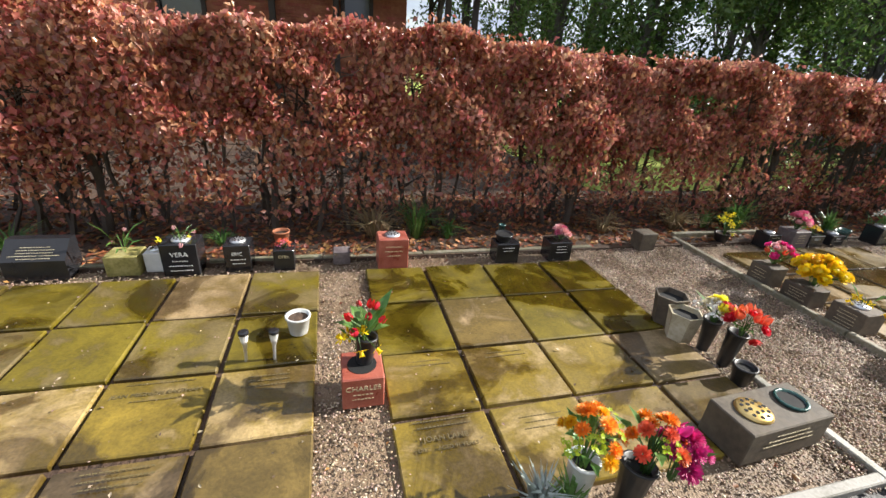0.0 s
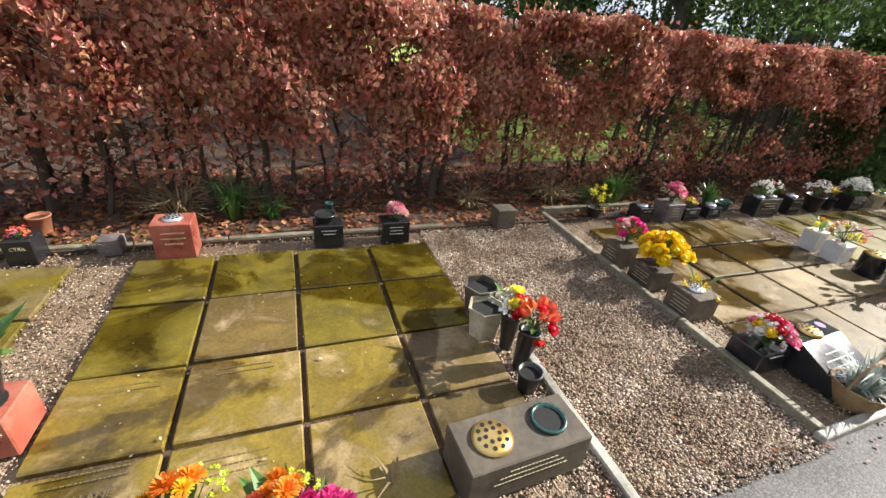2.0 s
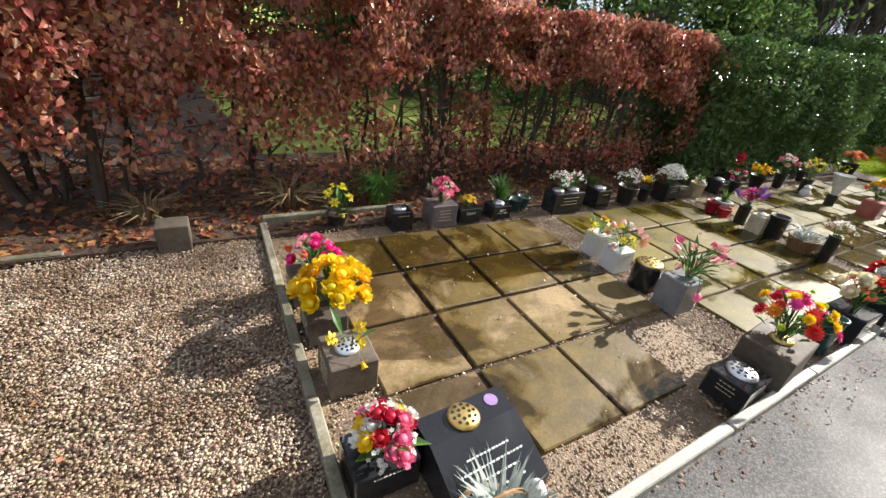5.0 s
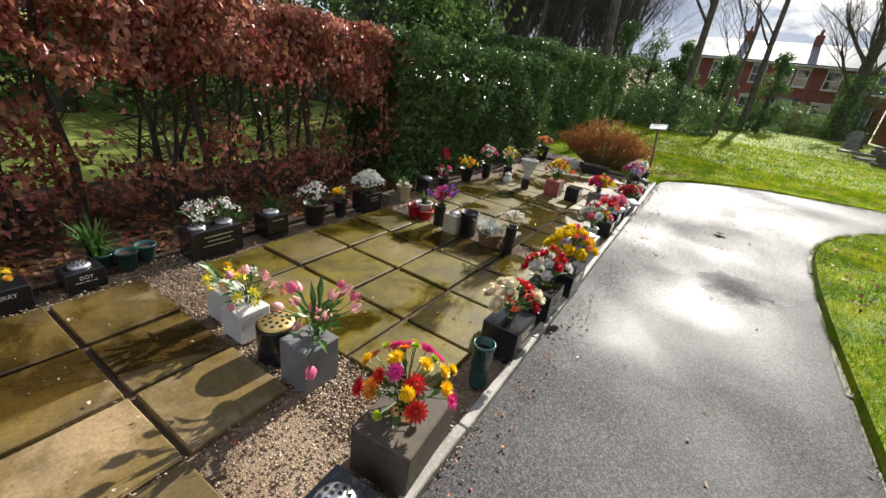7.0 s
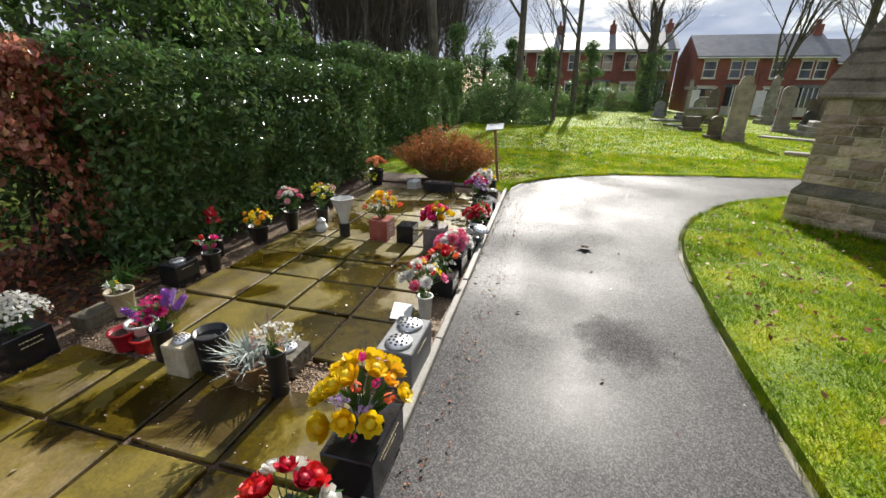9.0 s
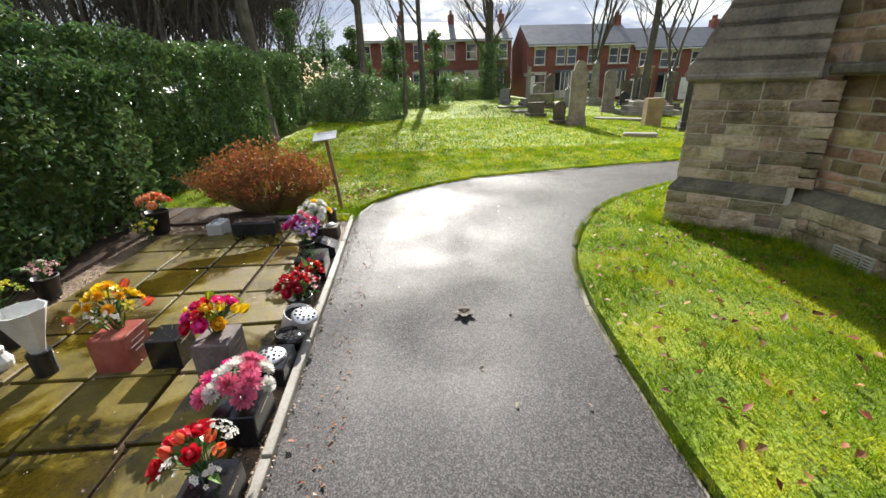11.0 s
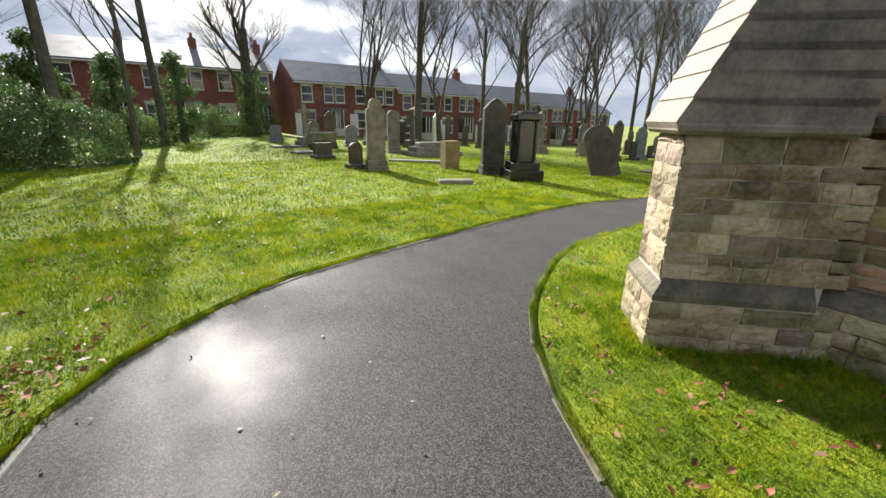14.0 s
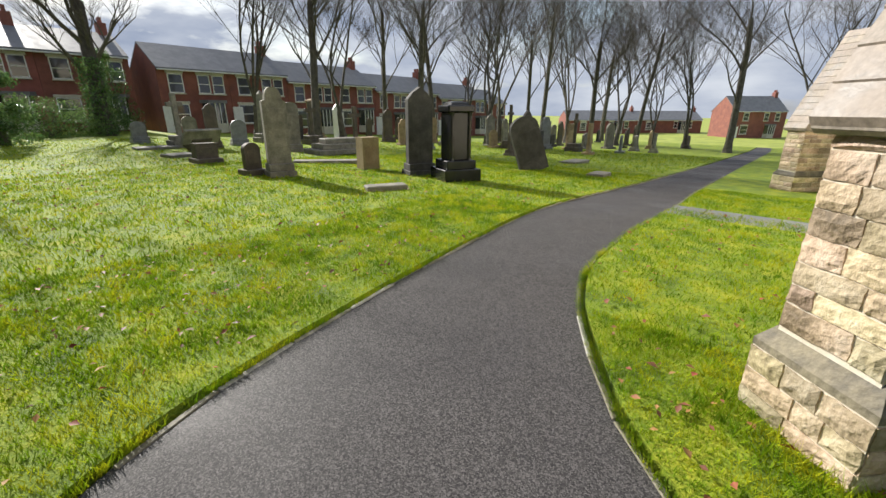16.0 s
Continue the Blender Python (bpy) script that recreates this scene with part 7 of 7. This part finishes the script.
vase(12.92, 1.39, 0.045, 0.055, 0.24, "plasticblack", "tall black grave vase")
block(12.96, 2.66, 0.24, 0.16, 0.14, "plasticwhite", "white stone vase block with dark mark", lids=((-0.05, 0, "silver"), (0.06, 0, "silver")), lines=1, ink="cutletters", lid_r=0.05)
tr = thing("planter_trough", pose(13.04, 2.33, 0), "low black plastic planter trough", "planter")
part("body", Geo().box((0, 0, 0.065), (0.2, 0.46, 0.15), 0.012), M["plasticblack"], tr)
part("filling", Geo().box((0, 0, 0.142), (0.16, 0.42, 0.01)), M["soil"], tr, "dark earth filling")
vase(13.08, 3.36, 0.09, 0.12, 0.26, "plasticblack", "black flower pot of orange flowers", name="plant_pot", soil=True)
bouquet(13.08, 3.36, 0.24, 0.21, 0.50, [("rose", "peach", 0.10, 8), ("rose", "coral", 0.10, 6)], "apricot orange silk roses", 8)
bouquet(12.86, 3.36, 0.02, 0.16, 0.28, [("daffodil", "lemon", 0.07, 6), ("spray", "lime", 0.07, 4)], "low yellow primroses at the hedge", 10)
vase(11.6, 3.42, 0.07, 0.09, 0.18, "plasticblack", "black flower pot at the hedge", soil=True)
bouquet(11.6, 3.42, 0.16, 0.14, 0.34, [("spray", "palepink", 0.08, 6), ("mum", "white", 0.06, 3)], "faded pink blossoms in a pot", 8)

# plants at the hedge foot
for x, y, r, h, n, mt in ((0.85, 4.05, 0.34, 0.5, 70, "leafgreen"), (0.45, 4.1, 0.45, 0.38, 80, "dried"), (4.0, 4.1, 0.42, 0.34, 90, "dried"), (4.75, 3.98, 0.36, 0.5, 130, "leafgreen"), (4.4, 4.05, 0.2, 0.3, 40, "leafgreen"), (-2.4, 4.0, 0.3, 0.25, 40, "leafgreen"), (3.0, 4.05, 0.3, 0.28, 50, "dried"), (1.15, 4.0, 0.2, 0.24, 40, "leafgreen"), (7.3, 3.85, 0.2, 0.3, 40, "leafgreen"), (6.9, 3.8, 0.2, 0.26, 40, "leafgreen"), (9.0, 3.75, 0.25, 0.3, 50, "leafgreen"), (-0.9, 4.0, 0.18, 0.2, 30, "leafgreen"), (-3.3, 4.0, 0.3, 0.3, 50, "leafgreen")):
    tuft(x, y, r, h, n, mt, "arching strap-leaved plant under the hedge" if mt == "leafgreen" else "pale dry grass clump under the hedge", "strap_leaf_plant" if mt == "leafgreen" else "dry_grass_clump", 0.6, 0.016)

# the sign on its post, the brown shrub, the dead leaf on the path
sg = thing("sign_post", pose(13.80, 1.50, 0, -6, 0, 0), "wooden post carrying a small tilted pale plaque", "sign")
part("post", Geo().box((0, 0, 0.44), (0.042, 0.042, 0.98), 0.006), M["wicker"], sg, "rough brown wooden post")
pl = part("plaque", Geo().box((0, 0, 0), (0.20, 0.28, 0.014), 0.003), M["silver"], sg, "pale metal plaque", at=pose(-0.03, 0.0, 0.945, 0, -22, 0))
bars(pl, 4, 0.2, 0.034, pose(0.05, 0, 0.009, 0, 0, 90), "cutletters", 5)
M["shrub"] = surface("russet_shrub_leaves", [(0.25, 0.075, 0.02), (0.42, 0.15, 0.04), (0.5, 0.25, 0.07)], (0.5, 0.7), 20, 6, 0, own=0.22, island=True, through_light=0.35)
sh = thing("spiraea_shrub", pose(13.95, 2.45, 0), "low twiggy shrub with russet orange spring leaves", "shrub")
g = Geo()
tips = []
for i in range(620):
    a, rr = random.uniform(0, 2 * math.pi), math.sqrt(random.random())
    bx, by = 0.33 * rr * math.cos(a), 0.5 * rr * math.sin(a)
    e = Vector((bx * 2.0 + random.uniform(-0.1, 0.1), by * 2.0 + random.uniform(-0.12, 0.12), (0.93 - 0.45 * rr * rr) * random.uniform(0.7, 1.05)))
    m = Vector((bx * 1.4, by * 1.4, e.z * 0.55))
    g.tube([(bx * 0.6, by * 0.6, 0), m, e], [0.004, 0.003, 0.0012], 3)
    for k in range(14):
        t = random.uniform(0.35, 1.0)
        tips.append(tuple(m.lerp(e, (t - 0.35) / 0.65)))
tagged(part("stem_growth", g, M["dried"], sh), kind="stuff")
tips = np.array(tips) + RNG.normal(0, 0.018, (len(tips), 3))
tagged(part("foliage", leaf_cloud("leaves", tips, np.tile([[0, 0, 1.0]], (len(tips), 1)), 0.04, 0.5, 0.9), M["shrub"], sh), kind="stuff")
dl = thing("dead_leaf", pose(11.085, 0.222, -0.028, 0, 0, 30), "large dark curled dead leaf on the tarmac", "leaf")
g = Geo()
for k in range(5):
    a = radians(72 * k)
    petal(g, a, 0.0, 0.075, 0.032, 0.004, 0.03, -0.012)
part("blade", g, M["brownstone"], dl)

# ---------------- inscriptions cut in the slabs ----------------
SLABS = {k: bpy.data.objects[k] for k in ("slabs_a", "slabs_b", "slabs_c")}


def cut(blk, x, y, text, size):
    o = SLABS[blk].location
    words(SLABS[blk], text, size, pose(x - o.x, y - o.y, 0.0085), "cutletters")


def cut_bars(blk, x, y, rows, seed):
    o = SLABS[blk].location
    bars(SLABS[blk], rows, 0.32, 0.036, pose(x - o.x, y - o.y, 0.0085), "cutletters", seed)


cut("slabs_a", -0.83, 2.175, "JEAN MIGNON EASTHAM", 0.036)
cut_bars("slabs_a", -0.83, 2.25, 1, 2)
cut_bars("slabs_a", -0.83, 2.13, 1, 3)
cut_bars("slabs_a", -0.31, 2.22, 3, 4)
cut_bars("slabs_a", -0.83, 1.74, 3, 5)
cut("slabs_b", 0.535, 1.655, "JOAN LANE", 0.042)
cut_bars("slabs_b", 0.535, 1.76, 2, 6)
cut("slabs_b", 0.535, 1.60, "DIED    AGED 91 YEARS", 0.028)
cut_bars("slabs_b", 1.05, 2.21, 2, 7)
cut_bars("slabs_b", 0.535, 2.20, 2, 8)
cut_bars("slabs_b", 1.05, 1.70, 3, 9)

# ---------------- gravel, grass and fallen leaves ----------------
RECTS = [(-3.13, -0.06, 1.30, 3.44), (0.285, 2.36, 1.30, 3.41), (4.01, 6.02, 1.905, 3.40), (4.01, 5.54, 1.375, 1.905), (6.34, 8.37, 1.38, 3.36), (8.62, 13.06, 1.44, 3.34)]


def off_slabs(x, y):
    ok = np.ones(len(x), bool)
    for a, b, c, d in RECTS:
        ok &= ~((x > a + 0.01) & (x < b - 0.01) & (y > c + 0.01) & (y < d - 0.01))
    return ok


def pebbles(n, x0, x1, y0, y1, size):
    x, y = RNG.uniform(x0, x1, n), RNG.uniform(y0, y1, n)
    k = off_slabs(x, y)
    x, y = x[k], y[k]
    n = len(x)
    base = np.array([[1, 0, 0], [-1, 0, 0], [0, 1, 0], [0, -1, 0], [0, 0, 1], [0, 0, -1]], float)
    sc = size * RNG.uniform(0.5, 1.25, (n, 1, 1)) * RNG.uniform(0.65, 1.25, (n, 1, 3)) * np.array([1, 1, 0.6])
    a = RNG.uniform(0, 2 * np.pi, n)
    v = base[None] * sc * RNG.uniform(0.8, 1.2, (n, 6, 1))
    c, s = np.cos(a)[:, None], np.sin(a)[:, None]
    vx, vy = v[:, :, 0] * c - v[:, :, 1] * s, v[:, :, 0] * s + v[:, :, 1] * c
    v = np.stack([vx + x[:, None], vy + y[:, None], v[:, :, 2] - 0.024 + RNG.uniform(0, 0.020, n)[:, None]], 2)
    f = np.array([[0, 2, 4], [2, 1, 4], [1, 3, 4], [3, 0, 4], [2, 0, 5], [1, 2, 5], [3, 1, 5], [0, 3, 5]])
    f = (np.arange(n) * 6)[:, None, None] + f[None]
    return v.reshape(-1, 3), f.reshape(-1, 3)


vs, fs, o = [], [], 0
for args in ((52000, -3.2, 3.70, 1.08, 3.64, 0.008), (30000, 2.36, 3.70, 1.02, 3.64, 0.0085), (16000, 3.75, 6.5, 1.1, 3.66, 0.008), (22000, 6.5, 13.1, 1.2, 3.6, 0.008), (6000, 6.02, 6.36, 1.2, 3.5, 0.008), (3000, 8.36, 8.64, 1.2, 3.5, 0.008)):
    v, f = pebbles(*args)
    vs.append(v)
    fs.append(f + o)
    o += len(v)
tagged(part("gravel", scatter_mesh("gravel", np.concatenate(vs), np.concatenate(fs)), M["pebble"]), "loose brown, buff and grey pebbles between slabs", "gravel", kind="stuff")


def grass(n, x0, x1, y0, y1, poly, h, w):
    x, y = RNG.uniform(x0, x1, n), RNG.uniform(y0, y1, n)
    k = inside(poly, x, y)
    x, y = x[k], y[k]
    n = len(x)
    low = np.array([gz(q) for q in y])
    thick = np.array([noise.noise(Vector((p * 1.7, q * 1.7, 0))) for p, q in zip(x, y)])
    hh = h * RNG.uniform(0.4, 1.2, n) * (1 + 0.9 * np.clip(thick, -0.6, 0.9))
    a, b = RNG.uniform(0, 2 * np.pi, n), RNG.uniform(0, 2 * np.pi, n)
    lean = hh * RNG.uniform(0.3, 1.1, n)
    ww = w * RNG.uniform(0.6, 1.3, n)
    p0 = np.stack([x - ww * np.cos(a), y - ww * np.sin(a), low - 0.004], 1)
    p1 = np.stack([x + ww * np.cos(a), y + ww * np.sin(a), low - 0.004], 1)
    p2 = np.stack([x + lean * np.cos(b), y + lean * np.sin(b), low + hh], 1)
    v = np.stack([p0, p1, p2], 1).reshape(-1, 3)
    return v, np.arange(n * 3).reshape(-1, 3)


vs, fs, o = [], [], 0
for args in ((150000, 7, 15.2, -3.2, -0.45, LAWN_WEST, 0.035, 0.0035), (45000, 12.3, 15.3, -12, -3.0, LAWN_WEST, 0.045, 0.005), (215000, 13.2, 18.5, -6.5, 4.5, LAWN_EAST, 0.04, 0.004), (118000, 16, 27, -14, 4.6, LAWN_EAST, 0.05, 0.008), (64000, 17, 42, -30, 5.0, LAWN_EAST, 0.07, 0.014)):
    v, f = grass(*args)
    vs.append(v)
    fs.append(f + o)
    o += len(v)
tagged(part("grass", scatter_mesh("grass", np.concatenate(vs), np.concatenate(fs)), M["blade"]), "short bright green mown grass blades", "grass", kind="stuff")


def tall_grass():
    """Longer grass left unmown at the foot of walls and posts."""
    v1, f1 = grass(9000, 11.0, 13.6, -3.3, -2.0, [(11.0, -3.06), (12.15, -3.06), (12.78, -2.2), (13.28, -2.66), (12.8, -3.2), (13.45, -3.0), (13.45, -2.45), (12.82, -1.98), (12.05, -2.80), (11.0, -2.85)], 0.10, 0.004)
    v2, f2 = grass(7000, 13.3, 14.6, 1.1, 3.0, [(13.3, 1.25), (13.9, 1.25), (14.6, 2.8), (14.2, 2.9), (13.3, 1.7)], 0.09, 0.004)
    return np.concatenate([v1, v2]), np.concatenate([f1, f2 + len(v1)])


def edge_grass(points, side, n):
    """Ragged grass hanging over the edge of the path."""
    p = np.array(points)
    k = RNG.integers(0, len(p) - 1, n)
    t = RNG.random((n, 1))
    q = p[k] * (1 - t) + p[k + 1] * t
    d = unit(p[k + 1] - p[k])
    out = np.stack([d[:, 1], -d[:, 0]], 1) * side
    clump = np.array([noise.noise(Vector((a * 3.1, b * 3.1, 5))) for a, b in q])
    keep = clump > RNG.uniform(-0.5, 0.35, n)
    q, out, d = q[keep], out[keep], d[keep]
    n = len(q)
    root = q - out * RNG.uniform(0.0, 0.06, (n, 1))
    ww = RNG.uniform(0.002, 0.005, (n, 1))
    hh = RNG.uniform(0.01, 0.05, n)
    tip = root + out * RNG.uniform(0.0, 0.05, (n, 1)) + d * RNG.normal(0, 0.025, (n, 1))
    low = np.array([gz(b) for a, b in q])
    z0 = low[:, None] - 0.03
    hh = hh + low
    v = np.stack([np.concatenate([root - d * ww, z0], 1), np.concatenate([root + d * ww, z0], 1), np.concatenate([tip, hh[:, None]], 1)], 1)
    return v.reshape(-1, 3), np.arange(n * 3).reshape(-1, 3)


va, fa = edge_grass([p for p in LEFT if p[0] > 13.3 and p[1] > -16], 1, 9000)
vb, fb = edge_grass([p for p in RIGHT if p[0] > 6 and p[1] > -14], -1, 14000)
tagged(part("edge_grass", scatter_mesh("edge_grass", np.concatenate([va, vb]), np.concatenate([fa, fb + len(va)])), M["blade"]), "ragged grass creeping over the path edge", "grass", kind="stuff")
tagged(part("long_grass", scatter_mesh("long_grass", *tall_grass()), M["blade"]), "longer ragged grass at the wall foot", "grass", kind="stuff")


def strewn(name, n, x0, x1, y0, y1, z, size, material, label, ok=None):
    x, y = RNG.uniform(x0, x1, n), RNG.uniform(y0, y1, n)
    if ok is not None:
        k = ok(x, y)
        x, y = x[k], y[k]
    p = np.stack([x, y, np.array([gz(q) for q in y]) + z + RNG.uniform(0, 0.012, len(x))], 1)
    ob = part(name, leaf_cloud(name, p, np.tile([[0, 0, 1.0]], (len(p), 1)), size, 0.6, 0.35, 0.0, 0.15), material)
    return tagged(ob, label, "leaves", kind="stuff")


M["fallen"] = surface("fallen_leaves", [(0.12, 0.04, 0.018), (0.27, 0.10, 0.035), (0.40, 0.20, 0.08)], (0.5, 0.7), 20, 6, 0, own=0.25, island=True, through_light=0.2)
strewn("beech_litter", 15000, -8, 9.4, 3.66, 5.4, 0.012, 0.06, M["fallen"], "dry copper beech leaves fallen under the hedge")
strewn("lawn_leaves", 1700, 7, 30, -9, 3.2, 0.03, 0.065, M["fallen"], "scattered dead brown leaves on the lawn", lambda x, y: inside(LAWN_WEST, x, y) | inside(LAWN_EAST, x, y))
strewn("autumn_leaves", 330, 9.5, 14.2, -2.95, -0.75, 0.03, 0.055, M["fallen"], "brown and orange dead leaves on the lawn by the church", lambda x, y: inside(LAWN_WEST, x, y))
strewn("autumn_leaves", 420, 13.8, 18.5, -4.5, 1.0, 0.035, 0.055, M["fallen"], "orange dead leaves on the lawn along the path", lambda x, y: inside(LAWN_EAST, x, y))
strewn("slab_leaves", 420, -3, 13, 1.1, 3.6, 0.009, 0.022, M["pebble"], "small pale leaf fragments on the slabs")
strewn("slab_crumbs", 1500, -3, 13, 1.2, 3.6, 0.008, 0.012, M["pebble"], "crumbs of grit and petals on the slabs")
strewn("path_leaves", 60, 5, 16, -0.6, 1.1, -0.026, 0.03, M["pebble"], "few pale fallen petals on the tarmac")
strewn("shrub_leaves", 420, 13.3, 15.2, 0.9, 2.6, 0.03, 0.06, M["fallen"], "russet fallen leaves on the lawn by the shrub", lambda x, y: inside(LAWN_EAST, x, y))
strewn("kerb_debris", 450, 3.7, 13.0, 0.93, 1.09, -0.027, 0.02, M["fallen"], "small leaf crumbs gathered along the kerb")
strewn("gravel_leaves", 500, -3, 13.0, 1.1, 3.64, -0.012, 0.035, M["fallen"], "brown leaf scraps lying on gravel", off_slabs)
